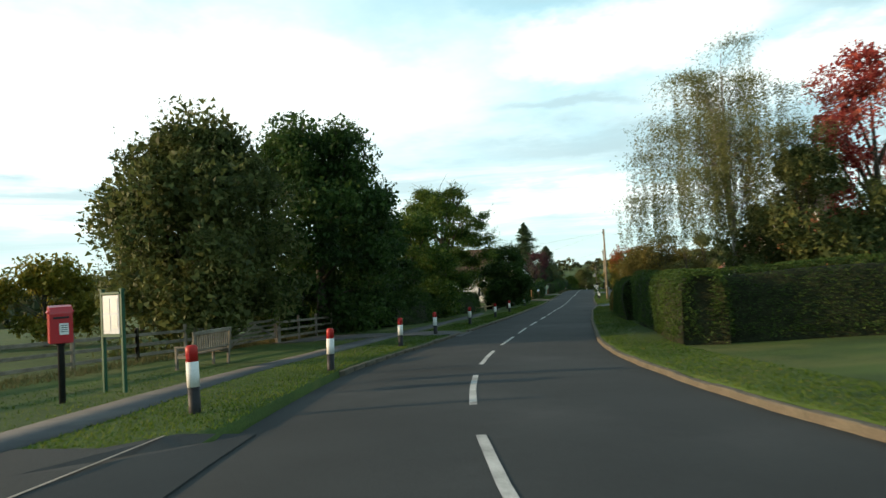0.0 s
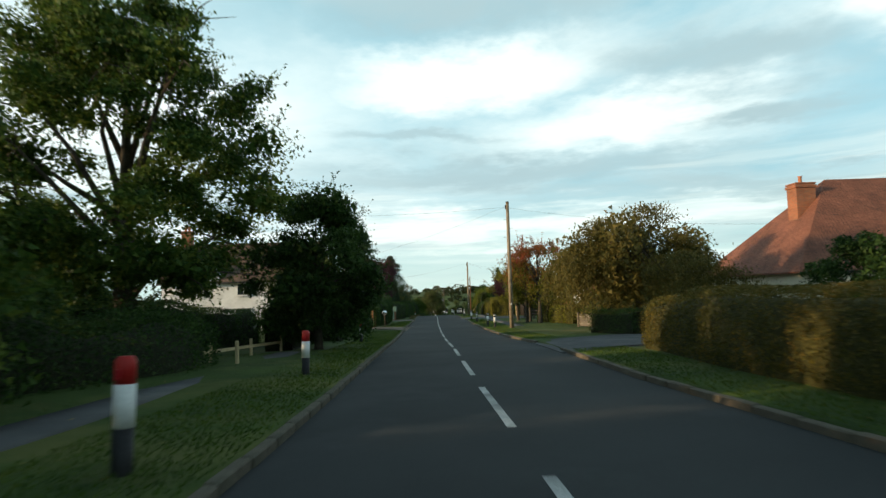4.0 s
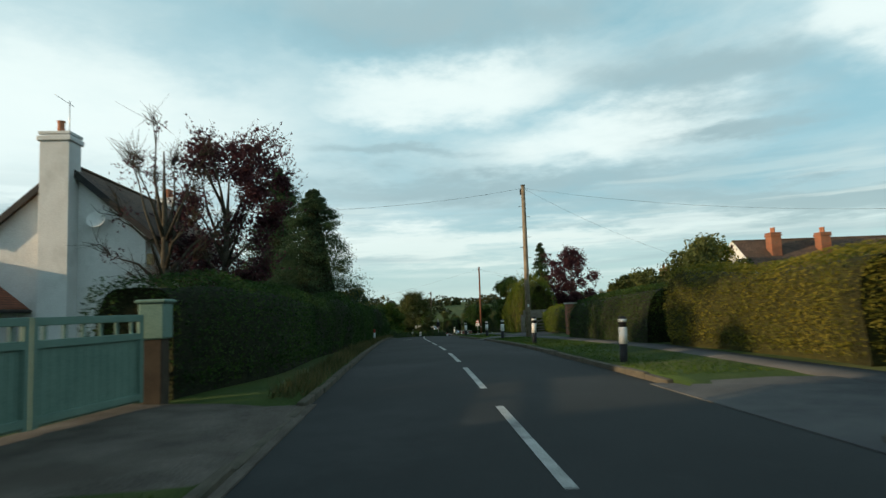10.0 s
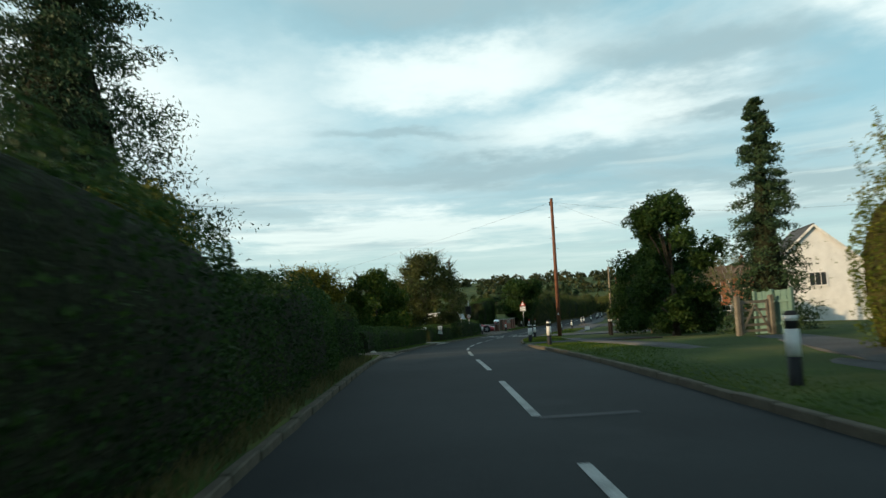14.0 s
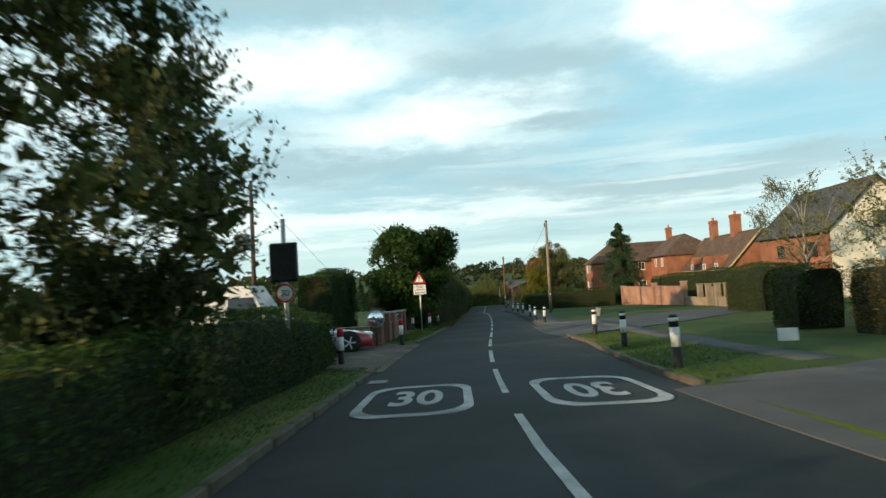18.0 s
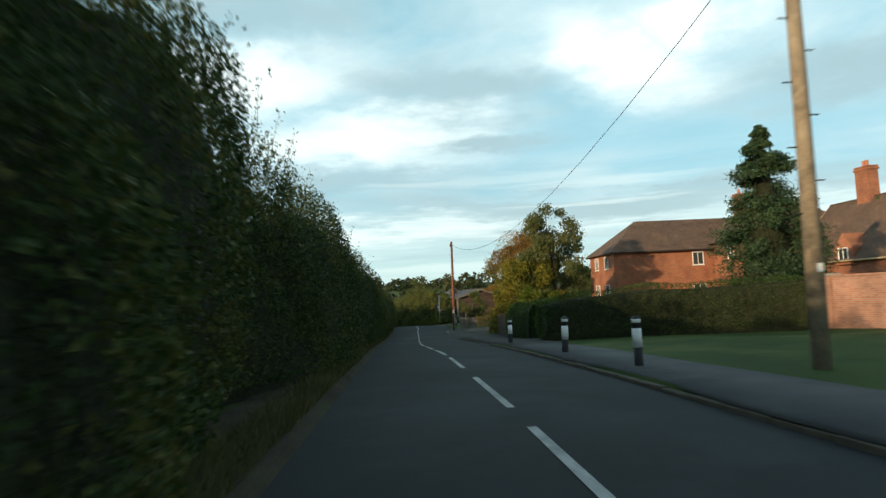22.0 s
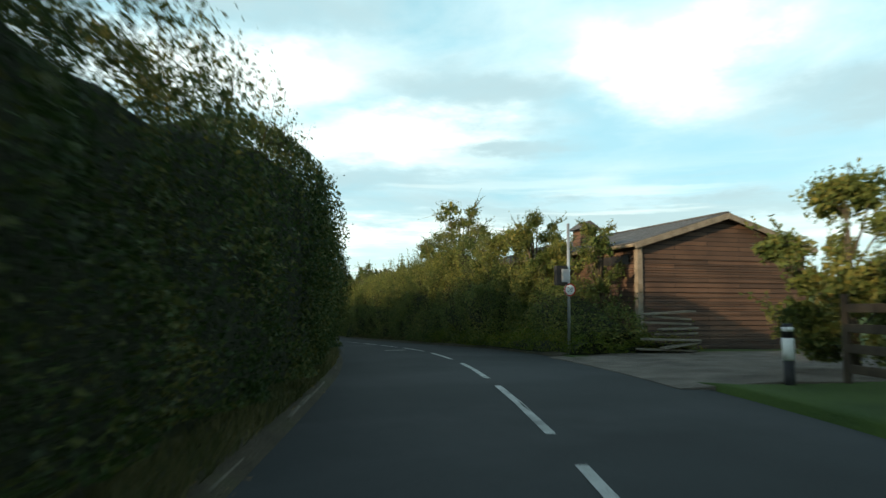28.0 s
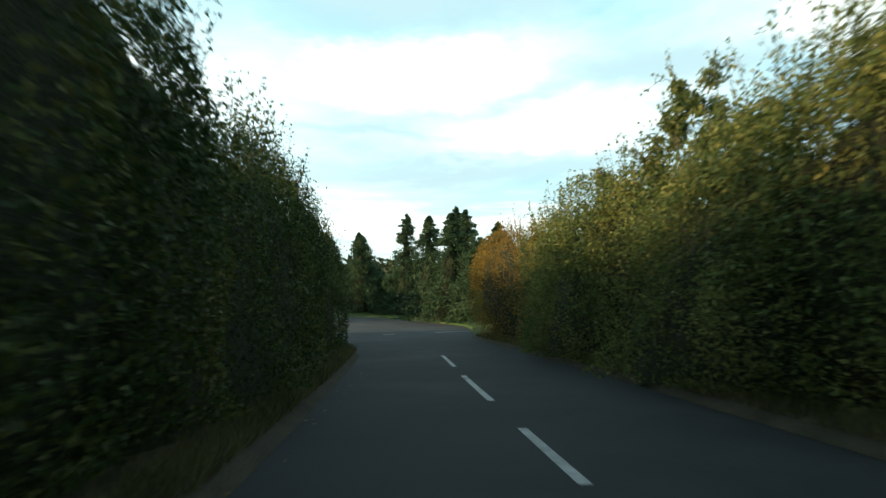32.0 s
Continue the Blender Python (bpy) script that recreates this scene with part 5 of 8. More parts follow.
hedge("low green nettles before the barn", [(325.25, 6.7), (325.9, 6.7)], [(325, 0.5)], 3.2, 1, L_LIME, seed=25, dense=170, size=0.09, box_like=2.2, rough=0.1, shag=6)


def build_hedgerow(side, cuts, line, high, wide, mat, seed, label, dense, shoots, foot):
    for k, (a, b) in enumerate(zip(cuts[:-1], cuts[1:])):
        inside = [a] + [p[0] for p in line if a < p[0] < b] + [b]
        a, b = a - 0.6, b + 0.6
        inside = [a] + inside[1:-1] + [b]
        face = [(s, float(np.interp(s, [p[0] for p in line], [p[1] for p in line]))) for s in inside]
        tops = [(s, float(np.interp(s, [p[0] for p in high], [p[1] for p in high]))) for s in np.linspace(a, b, 6)]
        hedge(label, face, tops, wide, side, mat if not isinstance(mat, list) else mat[k % len(mat)], seed=seed + k, size=0.08 if side < 0 else 0.1, dense=dense * (1.45 if side < 0 else 1.25), box_like=2.5, rough=0.2 if side < 0 else 0.34, shoots=shoots, name="hedgerow", group="shrubs of the roadside hedgerow", foot=foot, shag=10 if side < 0 else 20, joined=True, form=seed, shut=(k == 0, k == len(cuts) - 2))


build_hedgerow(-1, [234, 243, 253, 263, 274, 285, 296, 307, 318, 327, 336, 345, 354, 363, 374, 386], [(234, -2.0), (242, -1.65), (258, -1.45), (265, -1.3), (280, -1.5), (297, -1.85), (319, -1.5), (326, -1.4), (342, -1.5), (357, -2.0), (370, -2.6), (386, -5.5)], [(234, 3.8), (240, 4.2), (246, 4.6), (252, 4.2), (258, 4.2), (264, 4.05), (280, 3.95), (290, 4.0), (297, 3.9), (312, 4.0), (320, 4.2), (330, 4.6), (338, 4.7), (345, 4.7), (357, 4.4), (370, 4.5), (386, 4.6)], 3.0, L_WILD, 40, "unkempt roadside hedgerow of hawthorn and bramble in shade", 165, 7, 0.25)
# the right side takes the brighter leaves, low sun put into their colour
build_hedgerow(1, [333, 341, 349, 357, 364, 371.2], [(333, 5.6), (338, 5.0), (345, 4.5), (356, 4.15), (368, 3.7), (374, 3.5)], [(333, 2.0), (335, 3.4), (337.5, 5.2), (340, 5.7), (343, 4.4), (346.5, 4.6), (351, 4.2), (358, 4.0), (366, 4.0), (374, 4.3)], 2.8, L_WILD_Y, 60, "tall yellowing roadside hedgerow with sunlight painted into its leaf colour", 165, 16, 0.0)
hedge("orange-leaved end of the roadside hedgerow", [(371.5, 3.55), (381, 3.4)], [(371.5, 4.5), (381, 4.7)], 3.0, 1, L_AMBER, seed=70, dense=170, size=0.085, box_like=2.2, rough=0.3, shoots=9, name="hedgerow", group="shrubs of the roadside hedgerow")

# ---- trees ----
tree("feathery dark olive tree behind the field fence", 22.6, -11.3, 9.6, 3.7, L_OLIVE, n=26000, size=0.11, base=0.03, clumps=84, seed=1, twigs=200, bottom=0.85, core=1.0)
tree("tall dense dark green tree behind the verge", 31.8, -10.2, 12.2, 4.5, L_DARK, n=32000, size=0.12, base=0.03, clumps=90, seed=2, bottom=0.8, twigs=60, core=1.0)
tree("dark leafy tree in shade of its neighbours", 38.5, -10.5, 8.4, 3.8, L_DARK, n=12000, size=0.18, base=0.02, bottom=0.8, clumps=48, seed=3)
tree("dark leafy tree above a hedge", 46.5, -9.2, 8.6, 3.8, L_OAK, n=12000, size=0.18, base=0.02, bottom=0.8, clumps=48, seed=4)
tree("ragged oak with bare stag-headed tips", 58.8, -9.5, 12.9, 5.1, L_OAK, "oak", n=23000, size=0.14, base=0.17, clumps=80, seed=5, thick=0.06, twigs=240, core=0.5, flat=0.65)
for k, (s, d, h, r) in enumerate(((54, -11.0, 5.2, 2.5), (60, -13.2, 5.4, 2.7), (66, -15.6, 5.0, 2.6), (48, -12, 5.5, 2.8), (36.4, -13.5, 6.0, 2.6), (27.0, -13.0, 7.0, 3.0))):
    tree("dark understorey bush below the oak", s, d, h, r, L_OAK, n=5200, size=0.16, base=0.02, clumps=34, seed=140 + k, bottom=0.85)
tree("round dark tree by the footpath", 63.5, -4.1, 6.7, 3.0, L_DARK, n=15000, size=0.12, base=0.05, clumps=52, seed=6, twigs=60)
tree("dark shrubby tree with bare twig ends beside a white house", 83.8, -7.9, 7.0, 2.5, L_DARK, n=9000, size=0.13, base=0.03, clumps=26, seed=7, twigs=150)
tree("half-bare shrubby tree beside a white house", 86, -9.5, 5.6, 2.4, L_OLIVE, n=3800, size=0.12, base=0.15, clumps=16, seed=8, twigs=200, core=0)
weeping("tall pale weeping birch over the hedge", 28.4, 9.7, 11.8, 4.1, L_BIRCH, n=40000, size=0.1, loose=0.42, seed=1, bark=M_BARK_P, base=0.3, strands=300, high=0.5, core=False, stem=0.4, count=26)
tree("olive-green bushy tree behind the clipped hedge", 27.5, 12.2, 7.4, 3.2, L_OLIVE, n=10000, size=0.13, base=0.1, clumps=44, seed=9)
tree("scarlet autumn maple behind the hedge", 29, 15.6, 11.5, 3.2, L_RED, core=0, n=6500, size=0.19, base=0.2, clumps=30, seed=10)
tree("thin young birch above the hedge", 46, 10.5, 4.6, 0.8, L_BIRCH, n=420, size=0.1, base=0.3, seed=11, clumps=9, core=0)
weeping("broad weeping willow turning yellow", 72.6, 12.0, 7.3, 5.3, L_WILLOW, n=20000, size=0.17, seed=2, base=0.1, strands=240, high=0.5, count=13, loose=0.7)
tree("cherry tree with red and orange autumn leaves", 88.2, 9.3, 7.0, 2.9, L_CHERRY, core=0, n=4600, size=0.15, base=0.26, clumps=30, seed=12, twigs=90, low=L_GOLD)
tree("cherry tree turning orange beside the telegraph pole", 90.6, 8.6, 5.6, 2.2, L_CHERRY, core=0, n=2800, size=0.15, base=0.28, clumps=20, seed=112, twigs=50, low=L_GOLD)
tree("small gold-green garden tree", 92.6, 9.2, 5.2, 2.0, L_GOLD, core=0, n=2600, size=0.15, base=0.3, clumps=18, seed=13, twigs=40)
tree("spreading orchard tree with gold leaves", 96.2, 8.6, 5.6, 3.0, L_GOLD, core=0, n=4200, size=0.14, base=0.3, clumps=24, seed=14, twigs=70)
tree("small thin-leaved orchard tree", 104.4, 10.6, 4.9, 2.0, L_BIRCH, n=2000, size=0.13, base=0.3, clumps=16, seed=15, twigs=90, core=0)
tree("pale green garden tree beyond the cherry", 96, 20, 8.5, 3.4, L_BIRCH, n=5000, size=0.2, base=0.1, seed=16)
tree("dark tree behind the gardens", 104, 24, 8.0, 3.6, L_OLIVE, n=4500, size=0.22, base=0.08, seed=17)
tree("purple-leaved plum tree over the hedge", 126.5, -6.6, 8.6, 2.8, L_PURPLE, core=0.3, n=7000, size=0.12, base=0.25, clumps=32, seed=18, twigs=160)
tree("bare-twigged tree in front of the white cottage", 122.9, -7.3, 8.4, 2.3, L_PURPLE, n=900, size=0.11, base=0.25, clumps=18, seed=19, twigs=330, bare=True)
conifer("dark spruce above the hedge", 146.6, -6.0, 10.5, 4.2, L_CONIF, n=36000, seed=1, size=0.125, skirt=0.17, power=0.7)
conifer("tall green conifer beside the spruce", 172.3, -14.3, 19.4, 8.0, L_CONIF, n=34000, seed=2, size=0.22, up=0.15, ragged=0.3)
for k, (s, d, h, r, m) in enumerate(((147, -14.0, 5.4, 2.6, L_OLIVE), (151, -12.6, 6.0, 2.4, L_OLIVE), (156, -17.3, 8.8, 2.8, L_OAK))):
    tree("leafy garden tree behind the long hedge", s, d, h, r, m, n=4200, size=0.16, base=0.06, clumps=22, seed=170 + k, twigs=50)
tree("small gold-leaved shrub tree above the hedge", 149.5, -3.6, 3.9, 1.1, L_GOLD, n=3500, size=0.11, base=0.3, seed=121)
tree("small variegated tree above the hedge", 161, -6.0, 4.6, 1.6, L_GOLD, n=3000, size=0.12, base=0.3, seed=21, clumps=16)
tree("leafy tree among the gardens", 141, -16, 6.5, 3.2, L_OLIVE, n=4200, size=0.2, base=0.1, seed=22)
tree("leafy tree among the gardens", 146, -24, 7.2, 3.6, L_OLIVE, n=3600, size=0.24, base=0.1, seed=23)
hedge("tall yellow-green bushy hedge by a gate", [(152.6, 9.2), (160.4, 8.7)], [(152, 4.1), (156, 4.4), (160, 4.0)], 3.0, 1, L_LIME, M_INNER_Y, seed=24, dense=170, size=0.1, box_like=2.4, rough=0.17, shoots=8, shag=9)
tree("purple plum tree behind the yellow bush", 160.5, 15.2, 7.9, 2.9, L_PURPLE, n=4200, size=0.17, base=0.2, seed=25, twigs=90)
conifer("slim dark cypress beside a drive", 176.2, 14.8, 10.4, 2.0, L_CONIF, n=10000, seed=3, size=0.17, skirt=0.02, power=0.7)
tree("dense dark holly tree on the lawn", 179.2, 11.4, 7.2, 2.7, L_DARK, n=12000, size=0.15, base=0.04, clumps=30, seed=126)
tree("broad dark green garden tree on the lawn", 187, 12.6, 6.4, 3.2, L_DARK, n=12000, size=0.16, base=0.01, bottom=0.95, clumps=44, seed=26)
tree("olive shrubby tree beside the holly", 193, 12.4, 5.2, 2.6, L_OLIVE, n=5600, size=0.14, base=0.01, bottom=0.95, clumps=34, seed=27)
tree("small orange-leaved tree in a garden", 206, 15.5, 4.6, 2.0, L_ORANGE, n=2600, size=0.16, base=0.2, seed=28, twigs=60)
tree("yellow-brown bushy tree behind the low hedge", 187, -9.6, 5.6, 2.9, L_GOLD, n=6200, size=0.13, base=0.05, seed=29, twigs=260)
tree("dark broad-leaved tree behind the low hedge", 188.4, -5.5, 5.3, 2.2, L_OAK, n=9000, size=0.15, base=0.03, bottom=0.9, clumps=56, seed=30, twigs=60)
tree("tangled half-bare hawthorn behind the hedge", 201.3, -5.65, 7.7, 3.5, L_OLIVE, n=10000, size=0.1, base=0.01, bottom=0.95, clumps=70, seed=231, twigs=700, core=0.5)
tree("yellowing shrubby tree behind the low hedge", 199, -8.2, 3.6, 2.2, L_GOLD, n=4600, size=0.14, base=0.03, seed=32)
tree("broad ivy-covered tree beside the road", 232.3, -3.95, 6.7, 2.65, L_DARK, n=30000, size=0.08, base=0.16, reach=(2.9, 5.0, 16), clumps=84, seed=33, twigs=40, thick=0.09, core=0.75, bottom=0.6, flat=0.75)
shrub("dark shrub at the end of the laurel hedge", 81.2, -4.3, 1.3, 0.9, L_DARK, n=2600, seed=12)
shrub("ivy thicket round the foot of the roadside tree", 232.9, -4.4, 3.4, 1.5, L_DARK, n=4500, size=0.085, seed=9)
tree("half-bare pale-branched tree on the lawn", 216.5, 16.6, 6.6, 2.6, L_BIRCH, n=1300, size=0.12, base=0.26, clumps=22, seed=46, bark=M_BARK_P, twigs=150, core=0)
tree("half-bare pale-branched tree before the new house", 237, 22.6, 9.0, 3.5, L_BIRCH, n=1500, size=0.13, base=0.28, clumps=24, seed=45, bark=M_BARK_P, twigs=170, core=0)
conifer("blue-green spruce in a front garden", 268.2, 17.6, 9.6, 3.9, L_CONIF, n=20000, seed=4, size=0.17)
tree("tall pale grey-green sallow tree", 288.5, 11.8, 10.4, 3.1, L_SALLOW, n=13000, size=0.13, base=0.03, clumps=64, bottom=0.8, seed=34)
tree("golden feathery shrub tree behind the fence", 288.2, 9.6, 6.4, 3.1, L_GOLD, n=11000, size=0.12, base=0.03, clumps=48, bottom=0.8, seed=35)
tree("bright green shrub over the fence", 284.2, 9.6, 4.0, 1.7, L_LIME, n=3600, size=0.12, base=0.04, seed=36)
tree("copper-leaved tree in a garden", 297.5, 12.5, 6.6, 2.4, L_PURPLE, n=4200, size=0.14, base=0.15, seed=37)
tree("orange autumn cherry with a pale branching trunk", 305.8, 13.1, 10.6, 4.9, L_ORANGE, core=0, low=L_GOLD, n=26000, size=0.14, base=0.27, clumps=60, seed=38, bark=M_BARK_P, twigs=160)
tree("spreading green apple tree", 313, 13.2, 5.4, 3.0, L_OAK, n=5200, size=0.14, base=0.3, clumps=20, seed=39, flat=0.55)
tree("bushy yellow-green shrub tree by the farm entrance", 318.8, 8.9, 4.3, 1.9, L_WILD_Y, n=4600, size=0.12, base=0.03, clumps=18, seed=43, twigs=60)
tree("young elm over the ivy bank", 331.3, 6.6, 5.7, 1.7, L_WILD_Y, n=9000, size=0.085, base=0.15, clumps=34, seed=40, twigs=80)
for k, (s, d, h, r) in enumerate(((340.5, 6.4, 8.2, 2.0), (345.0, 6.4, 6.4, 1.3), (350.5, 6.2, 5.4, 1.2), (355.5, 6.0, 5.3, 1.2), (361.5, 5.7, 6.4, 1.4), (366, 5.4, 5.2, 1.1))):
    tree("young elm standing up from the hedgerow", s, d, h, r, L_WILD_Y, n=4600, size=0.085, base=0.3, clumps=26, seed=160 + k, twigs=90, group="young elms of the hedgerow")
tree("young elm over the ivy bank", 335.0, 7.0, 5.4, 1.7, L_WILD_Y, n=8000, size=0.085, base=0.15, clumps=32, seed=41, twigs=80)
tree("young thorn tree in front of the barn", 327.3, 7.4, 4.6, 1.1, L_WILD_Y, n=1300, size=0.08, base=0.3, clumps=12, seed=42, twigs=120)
for k, (s, d, h) in enumerate(((399, 8.8, 7.0), (397, 13, 7.5), (409, 10.5, 8.5), (403, 7.6, 9.6), (407, 10.5, 10.6), (404, 12.5, 9.0), (411, 8.2, 10.4), (414, 12.5, 12), (421, 9.5, 12), (428, 6.5, 10), (434, 8.5, 11), (440, 7.0, 10.5), (447, 9, 12), (426, -12, 12), (433, -7, 12.5), (440, -13, 12), (418, -13, 9))):
    conifer("dark conifer at the edge of a wood", s, d, h, 3.7, L_CONIF, n=8500, seed=20 + k, size=0.24, ragged=0.35, power=0.8, skirt=0.01)
for k, (s, d, h, r) in enumerate(((405, 15, 6, 4), (412, 15.5, 7, 4), (410, -11.5, 7, 4), (421, -16, 8, 4.5), (431, -12, 7, 4), (445, -8, 8, 5), (431, 9, 7, 4), (438, 11, 8, 4.5), (424, 8.5, 6, 3.6))):
    tree("dark woodland edge tree", s, d, h, r, L_CONIF, n=4200, size=0.24, base=0.02, seed=60 + k, bottom=0.8)
for k, (s, d, h, r, m) in enumerate(((12, -52, 6, 4, L_OLIVE), (24, -30, 4.2, 3, L_ORANGE), (28, -24, 5, 3, L_GOLD), (40, -28, 7, 4, L_OLIVE), (52, -20, 7, 3.5, L_OLIVE), (68, -18, 6, 3, L_OAK), (113, -17.6, 9.2, 3.2, L_DARK), (118, 26, 7, 3.4, L_OLIVE), (143, 20, 6, 3.2, L_OLIVE), (151, 24, 7, 3.5, L_GOLD), (160, 21, 6.0, 3.2, L_OLIVE), (170, 24, 6.5, 3.2, L_GOLD), (180, -22, 7, 3.5, L_OLIVE), (262, 40, 9, 4.5, L_OLIVE), (281, 36, 9, 4, L_OAK), (320, 26, 7, 3.6, L_OLIVE), (345, 22, 7, 3.5, L_ORANGE))):
    tree("garden tree of loose irregular leafy shape", s, d, h, r, m, n=3000, size=0.26, base=0.08, clumps=22, seed=80 + k)

for k, (s, d, h, r) in enumerate(((301, -74, 7.0, 4.2), (306, -67, 6.0, 4.0), (298, -60, 7.2, 4.4), (303, -54, 6.6, 3.6), (300, -48, 9.6, 4.4), (306, -43, 7.4, 4.0), (298, -38, 8.2, 4.2), (304, -33, 7.6, 4.0), (300, -27, 7.0, 4.0), (310, -82, 7.4, 4.6))):
    tree("dark field-edge tree beyond the paddock", s, d, h, r, L_OLIVE if k % 3 else L_OAK, n=1700, size=0.3, base=0.02, clumps=20, seed=190 + k, bottom=0.9)


def build_far_woods():
    """Hedgerow trees and low wooded rises far off, as one mass of leaf clumps."""
    rng = np.random.default_rng(33)
    rows = []
    for q0, count, share in ((150, 90, 0.5), (200, 150, 0.8), (265, 190, 1.0), (360, 230, 1.0), (470, 260, 1.0), (545, 260, 1.0)):
        for k in range(count):
            if rng.uniform() > share:
                continue
            a = 2 * math.pi * (k + rng.uniform(0, 1)) / count
            q = q0 * rng.uniform(0.94, 1.06)
            x, y = 60 + q * math.cos(a), 175 + q * math.sin(a)
            near = (LUT_X - x) ** 2 + (LUT_Y - y) ** 2
            if np.min(near) < 80**2:
                continue
            z = float(LUT_Z[int(np.argmin(near))]) - 1.6 + hill(q)
            h, r = rng.uniform(4, 9.5), rng.uniform(4.5, 10)
            v = rng.normal(size=(130, 3))
            v /= np.linalg.norm(v, axis=1, keepdims=True)
            v[:, 2] = np.abs(v[:, 2])
            rows.append(v * np.array([r, r, h]) * rng.uniform(0.75, 1.05, (130, 1)) + (x, y, z))
    o = new("far_woods", leaf_mesh("far_woods", leaves_at(np.concatenate(rows), 2.3, rng, 0, 0.8), L_FAR))
    tagged(o, "distant hedgerow trees and woods on low rises", "woodland", "", "stuff")


L_FAR = leaf("distant_leaves", (0.022, 0.034, 0.014), (0.045, 0.058, 0.022), (0.10, 0.085, 0.03), 0.2, 30.0)
build_far_woods()

# ---- bollards ----


def bollard(red):
    top = thing("bollard", Matrix(), "painted wooden verge bollard, %s over white and black" % ("red" if red else "black"), "bollard", "verge bollards")
    lathe("post", [(0.085, -0.25), (0.085, 0.4), (0.078, 0.4)], M_BLACK, top)
    lathe("white_band", [(0.089, 0.395), (0.089, 0.755)], M_WHITE, top, "white painted band")
    cap = [(0.085, 0.75), (0.085, 0.95), (0.06, 0.985), (0.0, 0.985)]
    lathe("cap", cap, M_RED if red else M_BLACK, top, "red painted top" if red else "black painted top")
    if not red:
        lathe("reflector", [(0.088, 0.86), (0.088, 0.93)], M_WHITE, top, "thin pale band")
    else:
        box("reflector", (0.05, 0.012, 0.09), (0, -0.088, 0.84), M_POSTRED, top, 0.004, "red reflector")
    return top


for red, places in ((True, ((8.9, -3.25), (14.2, -2.7), (21.0, -2.72), (27.3, -2.95), (35.3, -2.82), (43.7, -2.58), (52.3, -2.6), (69.9, -3.05), (143.9, -1.95), (210.3, -2.93), (217.7, -2.3), (231.4, -4.75), (231.4, -3.6), (231.5, -2.6), (234.2, -2.25))), (False, ((83.4, 5.15), (87.4, 5.0), (98.9, 4.97), (107.0, 4.92), (116.8, 4.6), (126.9, 4.75), (135.7, 5.0), (142.7, 5.15), (150.2, 4.5), (155.9, 4.9), (172.3, 4.66), (181.3, 4.45), (187.6, 4.5), (194.1, 4.42), (205.3, 4.3), (211.2, 4.75), (217.3, 4.98), (230.8, 4.25), (235.3, 4.1), (242.6, 4.4), (251.5, 4.6), (256.2, 4.45), (264.7, 4.5), (311.0, 5.6), (317.0, 6.2)))):
    first = bollard(red)
    rng = np.random.default_rng(77)
    for k, (s, d) in enumerate(places):
        m = stand(s, d, 0.08 if s != 143.9 else -0.17) @ pose(0, 0, 0, rng.normal(0, 1.3), rng.normal(0, 1.3), rng.uniform(-20, 20))
        if k == 0:
            first.matrix_world = m
        else:
            copy_thing(first, m)

# ---- poles and wires ----


def pole(s, d, h, mat, label, lean=(0, 0), steps=True, band=False):
    top = thing("utility_pole", stand(s, d, 0.05) @ pose(0, 0, 0, lean[0], lean[1], 0), label, "utility pole")
    part("shaft", mesh_of("shaft", *tube_data([(0, 0, -0.6), (0, 0, h * 0.5), (0, 0, h)], [0.15, 0.128, 0.105], 12), mat, True), top)
    lathe("cap", [(0.115, h - 0.01), (0.12, h + 0.03), (0.0, h + 0.06)], M_IRON, top)
    box("cable_box", (0.11, 0.09, 0.3), (-0.12, 0.02, h - 0.35), M_BLACK, top, 0.01)
    if steps:
        for k in range(9):
            z = 2.6 + k * (h - 3.2) / 9
            sd = 1 if k % 2 else -1
            box("step_iron", (0.2, 0.022, 0.022), (sd * 0.2, 0, z), M_IRON, top, 0.003)
    if band:
        box("cover_strip", (0.06, 0.05, 2.3), (0.05, -0.15, 1.25), M_METAL, top, 0.006, "galvanised cable guard")
        box("plate", (0.14, 0.012, 0.34), (-0.06, -0.15, 1.95), M_WHITE, top, 0.003)
    else:
        box("plate", (0.1, 0.012, 0.14), (0, -0.145, 1.7), M_WHITE, top, 0.003, "small pale number plate")
    return top


pole(81.5, 6.1, 8.8, M_POLE, "weathered wooden telegraph pole with step irons", (0, 0.3))
pole(136.5, 6.55, 8.2, M_POLE, "pale wooden telegraph pole with step irons", (0, 0.5))
pole(196.1, 6.07, 10.3, M_POLE_R, "brown wooden telegraph pole with step irons", (0, 0.3))
pole(249.6, 6.9, 8.2, M_POLE, "weathered wooden telegraph pole by the lawn", (0, 0.6))
pole(303.2, 4.8, 9.0, M_POLE_R, "reddish creosoted telegraph pole with a cable guard", (0, 0.6), True, True)
t_pole = pole(229.2, -12.5, 9.3, M_POLE_K, "dark wooden power pole carrying a grey transformer", (0, 0.6))
box("transformer", (0.75, 0.62, 0.95), (-0.62, 0, 5.75), M_GREY_D, t_pole, 0.05, "grey steel transformer tank")
for k in range(3):
    lathe("insulator", [(0.03, 0), (0.05, 0.05), (0.03, 0.1), (0.05, 0.15), (0.02, 0.22)], M_BLACK, t_pole).location = (-0.9 + 0.25 * k, 0, 6.08)
box("bracket", (0.9, 0.06, 0.06), (-0.5, 0, 5.05), M_IRON, t_pole, 0.005, turn=Euler((0, radians(32), 0)).to_matrix())
box("crossarm", (0.1, 2.0, 0.1), (-0.16, 0, 8.9), M_WOOD_D, t_pole)
box("dropout_fuse", (0.5, 0.08, 0.08), (-0.35, 0, 8.0), M_GREY, t_pole)


